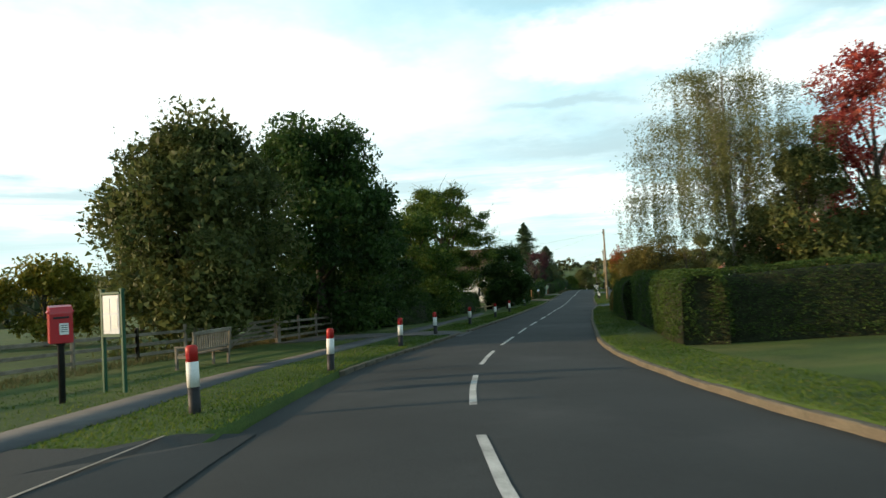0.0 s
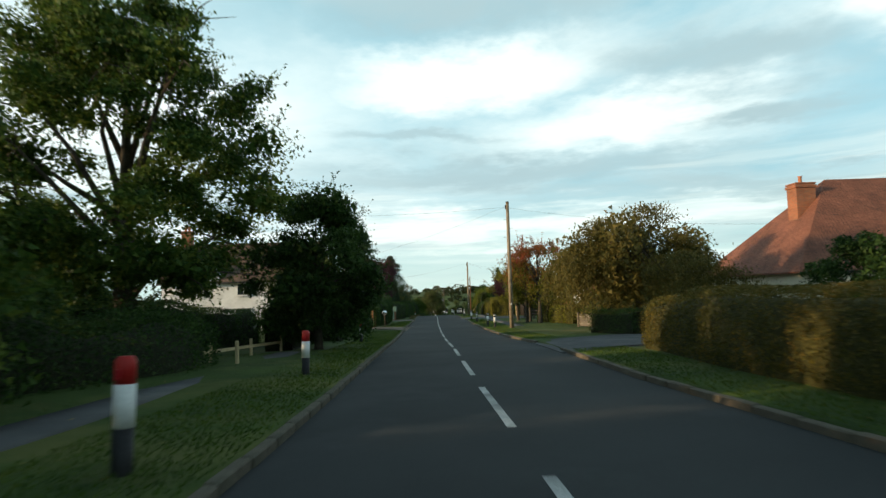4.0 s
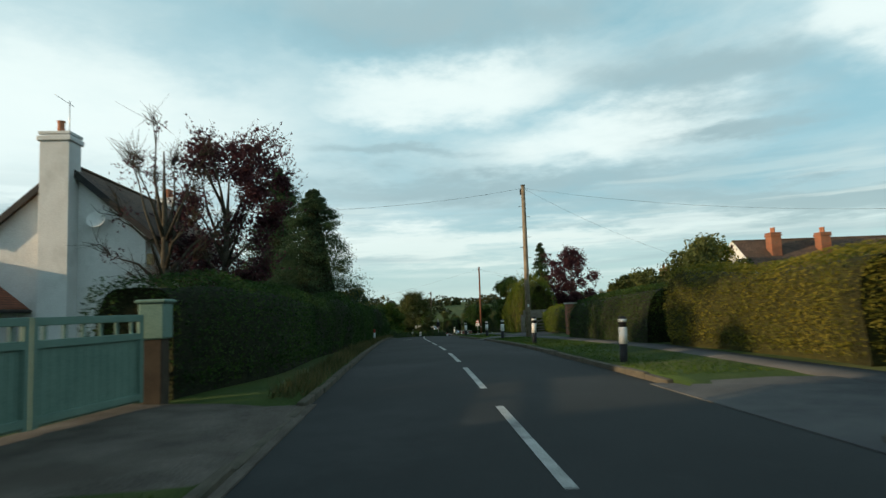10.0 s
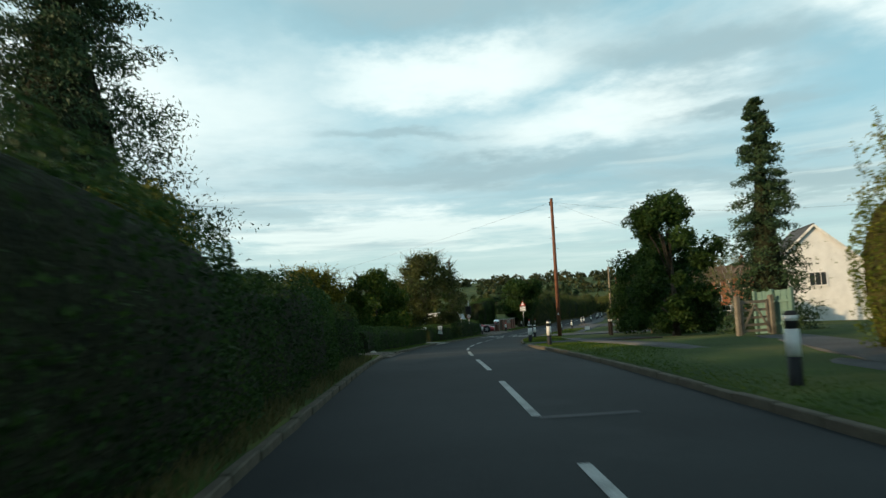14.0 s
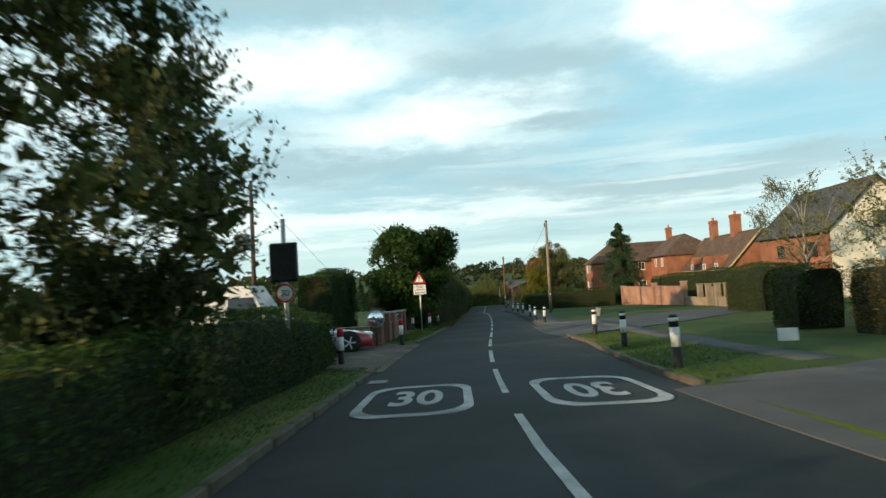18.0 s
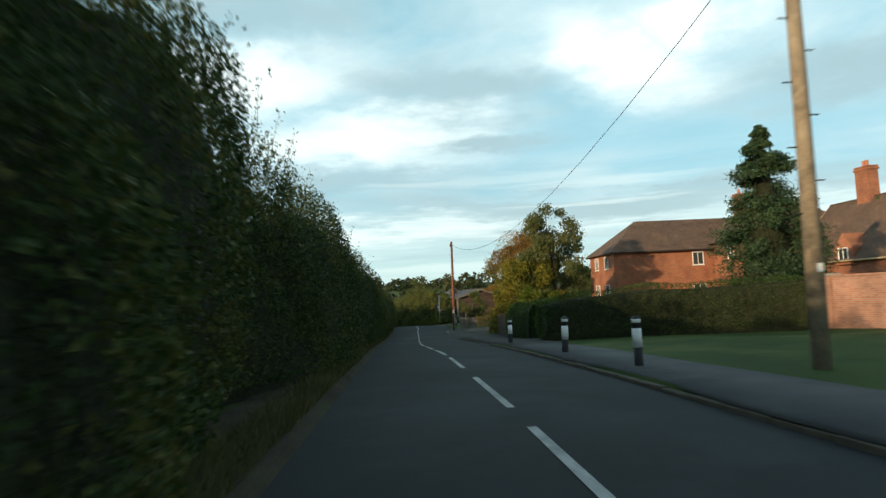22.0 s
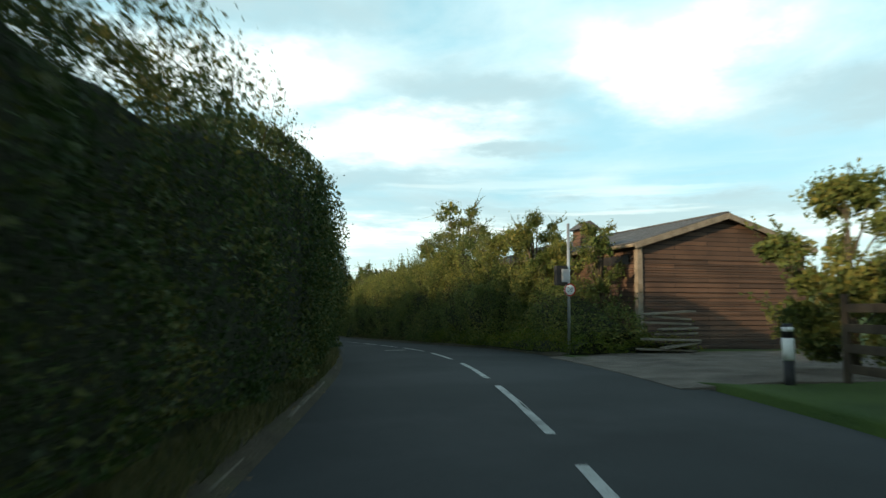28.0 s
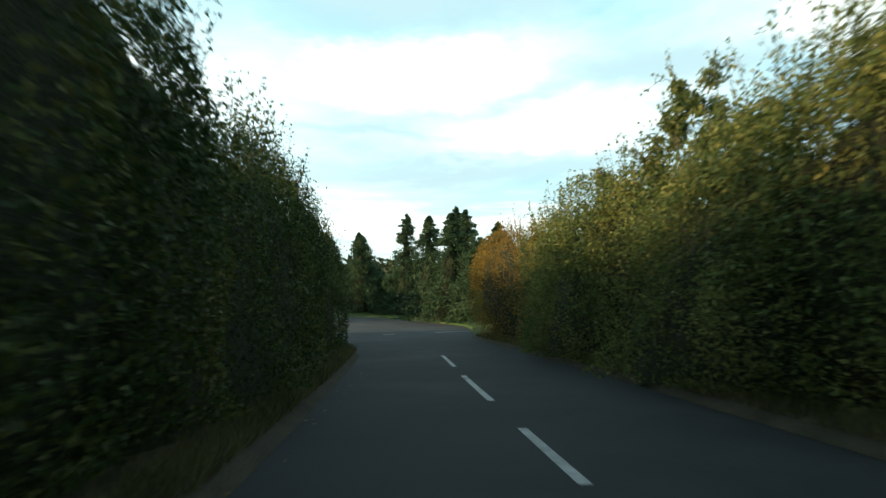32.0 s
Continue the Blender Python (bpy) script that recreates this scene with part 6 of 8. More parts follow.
def wire(a, b, sag, label="thin black overhead telephone cable", thick=0.012):
    pa, pb = Vector(spot(*a)), Vector(spot(*b))
    top = thing("overhead_wire", Matrix.Translation(pa), label, "cable")
    pts = []
    for k in range(15):
        f = k / 14
        p = pa.lerp(pb, f) - pa
        p.z -= sag * 4 * f * (1 - f)
        pts.append(p)
    tubes("strand", [(pts, [thick] * 15, 4)], M_WIRE, top)


wire((249.6, 6.95, 8.0), (303.2, 4.85, 8.8), 2.5, "black telephone cable between two wooden poles")
for a, b in (((81.5, 5.9, 8.5), (75, 24, 6)), ((81.5, 5.9, 8.5), (97, -11, 5.5)), ((81.5, 5.9, 8.5), (60, -16, 5.5)), ((136.5, 6.6, 8.1), (124, -10, 5)), ((136.5, 6.6, 8.1), (128, 24, 5)), ((136.5, 6.6, 8.1), (150, 24, 4.5)), ((196.1, 6.1, 10.1), (203, -26, 5)), ((196.1, 6.1, 10.1), (209, 24, 5)), ((196.1, 6.1, 10.1), (180, 22, 6))):
    wire(a, b, 0.5, "thin black service cable to a house", 0.005)
for k in range(3):
    wire((229.2, -12.8 + 0.4 * k, 9.0), (236, -75, 8.6 + 0.1 * k), 1.2, "power line across the field", 0.006)
wire((229.2, -12.4, 8.9), (238, -6.5, 0.2), 0.0, "thin steel stay wire of the power pole", 0.012)

# ---- houses ----


def window(parent, at, wide, high, facing, frame_mat=None, bars=1, name="window"):
    """A framed window proud of its wall. facing: 'x-', 'x+', 'y-' or 'y+', the side that it looks to."""
    w = new(name)
    w.empty_display_size = 0.1
    w.parent = parent
    turn = {"y-": 0, "x+": 90, "y+": 180, "x-": 270}[facing]
    w.matrix_local = pose(*at, 0, 0, turn)
    fm = frame_mat or M_WHITE
    box("pane", (wide - 0.06, 0.02, high - 0.06), (0, -0.012, 0), M_GLASS, w, 0)
    for z in (-1, 1):
        box("frame", (wide + 0.06, 0.07, 0.07), (0, -0.03, z * high / 2), fm, w, 0.006)
    for x in (-1, 1):
        box("frame", (0.07, 0.07, high - 0.07), (x * wide / 2, -0.03, 0), fm, w, 0.006)
    for k in range(bars):
        box("glazing_bar", (0.045, 0.05, high - 0.08), (-wide / 2 + wide * (k + 1) / (bars + 1), -0.025, 0), fm, w, 0.004)
    box("sill", (wide + 0.2, 0.14, 0.06), (0, -0.06, -high / 2 - 0.065), fm, w, 0.01)
    return w


def chimney(parent, at, size, high, mat, pots=2):
    c = part("chimney", bm_mesh("chimney", box_bm((size[0], size[1], high), (0, 0, high / 2), 0.01), mat), parent)
    c.location = at
    box("corbel", (size[0] + 0.14, size[1] + 0.14, 0.16), (0, 0, high - 0.2), mat, c, 0.02)
    box("corbel", (size[0] + 0.08, size[1] + 0.08, 0.1), (0, 0, high - 0.02), mat, c, 0.015)
    for k in range(pots):
        p = lathe("pot", [(0.13, 0), (0.11, 0.1), (0.1, 0.38), (0.13, 0.42), (0.12, 0.46)], M_POT, c)
        along_x = size[0] > size[1]
        q = (k - (pots - 1) / 2) * 0.32
        p.location = (q if along_x else 0, 0 if along_x else q, high)
    return c


def house(label, s, d, turn, wide, deep, eave, ridge, wall_mat, roof_mat, hip=False, over=0.35, name="house", trim=None):
    """A house with its ridge along its own x axis; wide along x, deep along y. Returns the thing; add windows and chimneys to it."""
    top = thing(name, stand(s, d, 0.0, turn), label, "house")
    x, y = wide / 2, deep / 2
    bm = bmesh.new()
    lo = [bm.verts.new(p) for p in ((-x, -y, -1), (x, -y, -1), (x, y, -1), (-x, y, -1))]
    hi = [bm.verts.new(p) for p in ((-x, -y, eave), (x, -y, eave), (x, y, eave), (-x, y, eave))]
    if hip:
        bm.faces.new(hi)
        for k in range(4):
            bm.faces.new((lo[k], lo[(k + 1) % 4], hi[(k + 1) % 4], hi[k]))
    else:
        ga, gb = bm.verts.new((-x, 0, ridge - 0.05)), bm.verts.new((x, 0, ridge - 0.05))
        bm.faces.new((lo[0], lo[1], hi[1], hi[0]))
        bm.faces.new((lo[2], lo[3], hi[3], hi[2]))
        bm.faces.new((lo[1], lo[2], hi[2], gb, hi[1]))
        bm.faces.new((lo[3], lo[0], hi[0], ga, hi[3]))
        bm.faces.new((hi[0], hi[1], gb, ga))
        bm.faces.new((hi[2], hi[3], ga, gb))
    part("wall", bm_mesh("wall", bm, wall_mat), top)
    rise = (ridge - eave) / y
    drop, th = over * rise, 0.12
    xo, yo = x + (0.25 if not hip else over), y + over
    bm = bmesh.new()
    cut = min(xo * 0.9, y) if hip else 0.0
    for lift in (0.02, th):
        e = [bm.verts.new((px, py, eave - drop + lift)) for px, py in ((-xo, -yo), (xo, -yo), (xo, yo), (-xo, yo))]
        r = [bm.verts.new((-xo + cut, 0, ridge + lift)), bm.verts.new((xo - cut, 0, ridge + lift))]
        bm.faces.new((e[0], e[1], r[1], r[0]))
        bm.faces.new((e[2], e[3], r[0], r[1]))
        if hip:
            bm.faces.new((e[1], e[2], r[1]))
            bm.faces.new((e[3], e[0], r[0]))
        else:
            if lift == 0.02:
                keep = (e, r)
    bm.verts.ensure_lookup_table()
    v = bm.verts
    for a, b in ((0, 1), (1, 2), (2, 3), (3, 0)) if hip else ((0, 1), (2, 3)):
        bm.faces.new((v[a], v[b], v[6 + b], v[6 + a]))
    if not hip:
        for a, b in ((1, 5), (5, 2), (3, 4), (4, 0)):
            bm.faces.new((v[a], v[b], v[6 + b], v[6 + a]))
    bmesh.ops.recalc_face_normals(bm, faces=bm.faces)
    part("roof", bm_mesh("roof", bm, roof_mat), top)
    if not hip:
        box("ridge_tiles", (2 * xo, 0.22, 0.1), (0, 0, ridge + th - 0.01), roof_mat, top, 0.03)
        if trim:
            for sx in (-1, 1):
                for sy in (-1, 1):
                    long = math.hypot(yo, ridge - eave + drop)
                    box("bargeboard", (0.05, long, 0.2), (sx * (xo + 0.03), sy * yo / 2, (ridge + eave - drop) / 2), trim, top, 0.005, "", Euler((-sy * math.atan2(ridge - eave + drop, yo), 0, 0)).to_matrix())
    for sy in (-1, 1):
        g = tube_data([(-xo, sy * (yo + 0.04), eave - drop + 0.02), (xo, sy * (yo + 0.04), eave - drop + 0.02)], [0.06, 0.06], 8)
        part("gutter", mesh_of("gutter", *g, trim or M_BLACK, True), top)
    return top


# the white house with shutters: its ridge runs back from the road
h1 = house("white rendered house with a brown tiled roof and shutters", 95.8, -15.9, 0, 13, 7.0, 4.7, 7.9, M_RENDER, M_TILE_B, trim=M_BLACK)
for y, z, w, h in ((0.9, 4.6, 0.8, 1.15), (-0.4, 2.0, 0.9, 1.25)):
    w1 = window(h1, (6.51, y, z), w, h, "x+", bars=1)
    for sx in (-1, 1):
        box("shutter", (0.42, 0.05, h + 0.05), (sx * (w / 2 + 0.26), -0.03, 0), M_GREYBLUE, w1, 0.006, "blue-grey shutter")
for x in (-3.5, 0.5, 4.2):
    window(h1, (x, -3.51, 3.8), 1.1, 1.0, "y-")
    window(h1, (x, -3.51, 1.6), 1.3, 1.2, "y-", bars=2)
prism("dormer_gable", [(-1.2, 4.2), (1.2, 4.2), (1.2, 5.1), (0, 6.3), (-1.2, 5.1)], 2.6, M_RENDER, h1, "white gabled dormer", "y", (-2.7, -2.4, 0))
window(h1, (-2.7, -3.71, 5.0), 0.9, 0.9, "y-")
for x in (-4.6, 0.6):
    box("roof_window", (0.7, 1.0, 0.06), (x, -1.75, 6.34), M_GLASS, h1, 0.01, "dark roof window", Euler((math.atan2(3.2, 3.3), 0, 0)).to_matrix())
chimney(h1, (-5.6, 0, 6.8), (0.9, 0.7), 2.5, M_BRICK, 2)
wing = house("low white wing of the shuttered house", 100.8, -13.2, 90, 4.0, 5.6, 3.6, 5.2, M_RENDER, M_TILE_B, trim=M_BLACK)
# the dormered bungalow and the old white cottage
h2 = house("low white house with a dormer in its dark roof", 131, -21.5, 90, 11, 8, 3.4, 6.4, M_RENDER, M_SLATE, trim=M_WHITE)
chimney(h2, (0.5, -1, 5.4), (0.7, 0.5), 1.8, M_BRICK)
dm = house("white dormer gable of the low house", 126, -18.5, 90, 2.6, 2.0, 4.6, 5.7, M_RENDER, M_SLATE, trim=M_WHITE)
window(dm, (-1.31, 0, 4.2), 1.1, 0.8, "x-", bars=1)
h3 = house("old white cottage of painted brick with a tall gable chimney", 129.4, -10.8, 90, 10.5, 4.8, 4.5, 6.6, M_RENDER, M_TILE_B, trim=M_BLACK)
chimney(h3, (-5.5, 0.15, -1), (0.75, 0.9), 8.6, M_RENDER, 1)
chimney(h3, (3.6, 0, 5.4), (0.9, 0.6), 1.7, M_RENDER, 2)
box("dish_bracket", (0.3, 0.05, 0.05), (-5.3, -1.0, 4.7), M_METAL, h3)
lathe("satellite_dish", [(0.02, 0), (0.2, 0.03), (0.3, 0.1), (0.28, 0.1), (0.18, 0.04)], M_WHITE, h3, "white satellite dish").matrix_local = pose(-5.5, -1.0, 4.8, 0, -70, 0)
tubes("aerial", [([(-5, 0.15, 7.6), (-5, 0.15, 8.9)], [0.015, 0.015], 5), ([(-5.9, 0.15, 8.8), (-4.7, 0.15, 8.8)], [0.01, 0.01], 4)], M_METAL, h3)
window(h3, (-3.6, -2.41, 3.0), 0.8, 0.9, "y-")
window(h3, (-0.6, -2.41, 3.1), 0.9, 0.9, "y-")
window(h3, (-3.0, -2.41, 0.9), 0.7, 1.0, "y-")
box("lantern", (0.25, 0.2, 0.35), (-5.0, -2.45, 3.55), M_WOOD_L, h3, 0.02, "small amber wooden bird box")
lean_to = house("tiled lean-to beside the white cottage", 122.0, -14.0, 90, 4.4, 3.4, 2.1, 3.5, M_RENDER, M_TILE_R)
# right-hand houses
h5 = house("red brick house with a steep white-edged gable", 50.0, 20.1, 60, 10, 5.0, 3.6, 8.0, M_BRICK, M_TILE_R, trim=M_WHITE)
window(h5, (-5.01, 0, 4.6), 0.9, 1.3, "x-", bars=1)
chimney(h5, (-2, 0, 6.6), (0.8, 0.8), 2.6, M_BRICK, 1)
h6 = house("broad house with a red tiled hipped roof", 74.7, 28.7, 0, 19, 11, 3.2, 8.4, M_CREAM, M_TILE_R, hip=True)
chimney(h6, (-6.2, -0.6, 4.6), (1.15, 0.95), 3.6, M_BRICK, 1)
prism("dormer", [(-1.0, 5.4), (1.0, 5.4), (1.0, 6.6), (0, 7.3), (-1.0, 6.6)], 2.6, M_CREAM, h6, "cream gabled dormer", "y", (1.6, -2.6, 0))
window(h6, (1.6, -3.92, 6.05), 1.3, 0.9, "y-", bars=2)
for x in (-7, -2, 3):
    window(h6, (x, -5.52, 1.6), 1.8, 1.2, "y-", bars=2)
for y in (-2.5, 2.5):
    window(h6, (-9.52, y, 1.6), 1.6, 1.2, "x-", bars=2)
tree("dark evergreen shrub tree before the red-roofed house", 62.4, 17.6, 4.2, 2.1, L_DARK, n=4800, size=0.14, base=0.04, clumps=20, seed=44)
h7 = house("white bungalow with a brown roof, timbered gable and two brick chimneys", 155.8, 36.5, 0, 16.5, 8, 4.0, 7.0, M_RENDER, M_TILE_B, trim=M_WHITE)
chimney(h7, (-5.8, -1.6, 4.6), (0.85, 0.85), 2.9, M_BRICK, 2)
chimney(h7, (-1.6, -1.6, 4.6), (0.85, 0.85), 2.8, M_BRICK, 2)
window(h7, (-5.2, -4.01, 2.2), 1.8, 1.2, "y-", bars=2)
window(h7, (0.5, -4.01, 2.2), 1.8, 1.2, "y-", bars=2)
window(h7, (-8.26, 0, 2.2), 1.6, 1.2, "x-", bars=2)
for k in range(5):
    box("timber", (0.05, 0.16, 1.7 - 0.55 * abs(k - 2)), (-8.27, -2.2 + 1.1 * k, 4.0 + (1.7 - 0.55 * abs(k - 2)) / 2), M_BLACK, h7, 0.005, "black gable timber")
box("timber", (0.05, 7.6, 0.18), (-8.27, 0, 3.9), M_BLACK, h7, 0.005, "black gable timber")
h7b = house("low outbuilding with an orange tiled roof", 121, 23.5, 84, 8, 5, 2.3, 4.0, M_BARN, M_TILE_R, hip=True)
h8 = house("brick house with a brown roof beyond the gardens", 183, 34, 0, 11, 7.5, 3.6, 6.4, M_BRICK, M_TILE_B, trim=M_WHITE)
chimney(h8, (-4.0, 0, 5.6), (0.8, 0.8), 2.0, M_BRICK, 2)
chimney(h8, (1.5, 0, 5.6), (0.8, 0.8), 2.0, M_BRICK, 2)
h9 = house("orange brick house with a slate-grey wing", 205, -28, 96, 13, 7.5, 4.0, 7.2, M_BRICK, M_SLATE, trim=M_WHITE)
chimney(h9, (-5.4, 0.4, 6.0), (1.1, 0.6), 2.5, M_CREAM, 3)
for y in (-2.0, 1.2):
    window(h9, (-6.51, y, 2.9), 0.8, 1.0, "x-")
window(h9, (-6.51, -0.4, 3.2), 1.2, 1.0, "x-")
h9b = house("pale blue-grey outbuilding with a slate roof", 198, -38, 96, 9, 7, 3.6, 6.0, M_WHITE, M_SLATE, trim=M_BLACK)
h10 = house("white and brick house with a dark slate roof", 222, 28, 90, 11, 8, 5.4, 9.2, M_RENDER, M_SLATE, trim=M_WHITE)
window(h10, (-5.51, 0, 4.2), 1.4, 1.2, "x-", bars=2)
window(h10, (-2, 4.01, 4.0), 1.4, 1.2, "y+", bars=2)
h11 = house("new brick house with a dark slate roof and white gable", 251.5, 33.2, 88, 13, 8, 5.9, 9.8, M_BRICK, M_SLATE, trim=M_BLACK)
window(h11, (-3.8, 4.01, 4.3), 1.3, 1.1, "y+", M_BLACK, 2)
window(h11, (2.0, 4.01, 4.3), 1.3, 1.1, "y+", M_BLACK, 2)
window(h11, (-3.8, 4.01, 1.6), 1.3, 1.2, "y+", M_BLACK, 2)
prism("gable_render", [(-3.95, -0.5), (3.95, -0.5), (3.95, 5.85), (0, 9.6), (-3.95, 5.85)], 0.08, M_CREAM, h11, "cream rendered gable", "x", (-6.54, 0, 0))
window(h11, (-6.6, 0, 6.4), 1.1, 1.2, "x-", M_BLACK, 1)
h12 = house("row of old brick cottages with brown tiled roofs", 277, 33.6, 89, 19, 7.5, 4.2, 8.3, M_BRICK, M_TILE_B, trim=M_WOOD_L)
chimney(h12, (-2.4, 0, 7.2), (1.5, 0.9), 3.5, M_BRICK, 2)
chimney(h12, (5.6, 0, 7.2), (1.3, 0.8), 3.4, M_BRICK, 2)
for x in (-6.2, -1.8, 3.0):
    prism("dormer", [(-0.9, 3.6), (0.9, 3.6), (0.9, 4.7), (0, 5.7), (-0.9, 4.7)], 2.2, M_BRICK, h12, "small gabled dormer", "y", (x, 2.9, 0))
    window(h12, (x, 4.02, 4.3), 0.9, 0.8, "y+")
    window(h12, (x + 0.6, 3.76, 1.7), 1.2, 1.0, "y+", bars=2)
h13 = house("plain red brick house with a hipped brown roof", 298.2, 26.7, 0, 16, 7.5, 6.9, 9.7, M_BRICK, M_TILE_B, hip=True)
for y in (-1.6, 1.4):
    window(h13, (-8.01, y, 5.9), 0.95, 1.1, "x-")
    window(h13, (-8.01, y, 3.2), 1.0, 1.3, "x-")
for x in (-0.4, 2.4):
    window(h13, (x, -3.76, 5.9), 0.95, 1.1, "y-")
    window(h13, (x, -3.76, 3.0), 1.1, 1.2, "y-")
h13b = house("brick wing with a hipped brown roof", 293, 31.8, 90, 14, 8, 7.2, 10.1, M_BRICK, M_TILE_B, hip=True)
chimney(h13b, (3.0, 0.5, 9.4), (0.8, 0.8), 2.2, M_BRICK, 1)
for x in (-1.5, -5.0):
    window(h13b, (x, 4.01, 6.1), 0.9, 1.1, "y+")
barn = house("weathered timber barn with a shallow felt roof", 334.5, 11.5, 90, 17, 6.8, 4.0, 5.05, M_BARN, M_SLATE, over=0.3, name="barn", trim=M_WOOD)
box("corner_post", (0.2, 0.2, 4.0), (-8.5, 3.4, 2.0), M_WOOD, barn, 0.01, "grey corner post")
box("vent_opening", (2.0, 0.06, 0.3), (-7.0, 3.44, 3.5), M_BLACK, barn, 0.005, "dark slatted vent")
for k in range(19):
    box("weatherboard", (17.0, 0.03, 0.17), (0, 3.42, 0.25 + 0.185 * k), M_BARN, barn, 0.004, "", Euler((radians(6), 0, 0)).to_matrix())
    box("weatherboard", (0.03, 6.7, 0.17), (-8.52, 0, 0.25 + 0.185 * k), M_BARN, barn, 0.004, "", Euler((0, radians(6), 0)).to_matrix())
box("cupola", (0.75, 0.75, 0.9), (-1.8, 1.8, 4.75), M_BARN, barn, 0.01, "small wooden roof turret")
prism("cupola_roof", [(-0.6, 5.2), (0.6, 5.2), (0, 5.6)], 1.1, M_SLATE, barn, "", "x", (-1.8, 1.8, 0))

# ---- fences, gates and walls ----


def post_rail(label, runs, high, mat, rails=3, gap=1.8, category="fence", posts=0.1, name="fence", board=0.1):
    """A post and rail fence through points (s, d)."""
    o = spot(runs[0][0], runs[0][1], 0.1)
    top = thing(name, Matrix.Translation(Vector(o)), label, category)
    for (s0, d0), (s1, d1) in zip(runs[:-1], runs[1:]):
        n = max(1, round(math.hypot(s1 - s0, d1 - d0) / gap))
        pts = [Vector(spot(s0 + (s1 - s0) * k / n, d0 + (d1 - d0) * k / n, 0.1) - o) for k in range(n + 1)]
        for a, b in zip(pts[:-1], pts[1:]):
            ang = math.atan2(b.y - a.y, b.x - a.x)
            box("post", (posts, posts, high + 0.35), (a.x, a.y, a.z + (high + 0.15) / 2 - 0.1), mat, top, 0.012)
            for k in range(rails):
                z = high * (k + 0.75) / rails
                mid = (a + b) / 2
                box("rail", ((b - a).length + 0.05, 0.04, board), (mid.x, mid.y, mid.z + z), mat, top, 0.006, "", Euler((0, -math.atan2(b.z - a.z, (b - a).length), ang)).to_matrix())
        box("post", (posts, posts, high + 0.35), (b.x, b.y, b.z + (high + 0.15) / 2 - 0.1), mat, top, 0.012)
    return top


def pale_fence(label, a, b, high, mat, wide=0.09, gap=0.05, pointed=True, name="picket_fence", rails=2):
    """Upright boards on rails between two points (s, d), each board a part."""
    o = spot(a[0], a[1], 0.1)
    e = spot(b[0], b[1], 0.1) - o
    long, ang = math.hypot(e[0], e[1]), math.atan2(e[1], e[0])
    top = thing(name, Matrix.Translation(Vector(o)) @ pose(0, 0, 0, 0, 0, math.degrees(ang)), label, "fence")
    out = [(-wide / 2, 0.06), (wide / 2, 0.06), (wide / 2, high - 0.07), (0, high), (-wide / 2, high - 0.07)] if pointed else [(-wide / 2, 0.04), (wide / 2, 0.04), (wide / 2, high), (-wide / 2, high)]
    first = prism("pale", out, 0.022, mat, top, "", "y")
    n = int(long / (wide + gap))
    rng = np.random.default_rng(int(a[0] * 7))
    for k in range(n):
        p = first if k == 0 else part("pale", first.data, top)
        f = (k + 0.5) / n
        p.location = (long * f, -0.03, e[2] * f + rng.normal(0, 0.008))
        p.rotation_euler = (0, rng.normal(0, 0.008), 0)
    for k in range(rails):
        box("rail", (long, 0.05, 0.08), (long / 2, 0.012, e[2] / 2 + high * (0.25 + 0.5 * k)), mat, top, 0.006, "", Euler((0, -math.atan2(e[2], long), 0)).to_matrix())
    for f in (0, 0.5, 1):
        box("post", (0.1, 0.1, high + 0.2), (long * f, 0.06, e[2] * f + high / 2 - 0.05), mat, top, 0.01)
    return top


def bar_gate(label, a, b, high, mat, solid=0.0, name="field_gate", post_h=None, post=0.16):
    """A five-barred gate with braces and its two posts between points (s, d)."""
    o = spot(a[0], a[1], 0.1)
    e = spot(b[0], b[1], 0.1) - o
    long, ang = math.hypot(e[0], e[1]), math.atan2(e[1], e[0])
    top = thing(name, Matrix.Translation(Vector(o)) @ pose(0, 0, 0, 0, 0, math.degrees(ang)), label, "gate")
    for x in (-0.1, long + 0.1):
        box("gatepost", (post, post, (post_h or high + 0.15) + 0.2), (x, 0, (post_h or high + 0.15) / 2 - 0.1), mat, top, 0.025)
    for k in range(5):
        z = 0.18 + (high - 0.24) * (k / 4) ** 1.15
        box("bar", (long, 0.035, 0.085 if k < 4 else 0.1), (long / 2, 0, z), mat, top, 0.006)
    for x in (0.05, long - 0.05):
        box("stile", (0.09, 0.06, high - 0.06), (x, 0, high / 2 + 0.04), mat, top, 0.008)
    for sg in (-1, 1):
        w = math.hypot(long / 2, high - 0.3)
        box("brace", (w, 0.03, 0.07), (long / 2 + sg * long / 4, -0.03, high / 2), mat, top, 0.005, "", Euler((0, sg * math.atan2(high - 0.3, long / 2), 0)).to_matrix())
    if solid:
        box("board", (long, 0.03, solid), (long / 2, 0.03, high + solid / 2), M_WOOD, top, 0.006, "grey boarded panel")
    return top


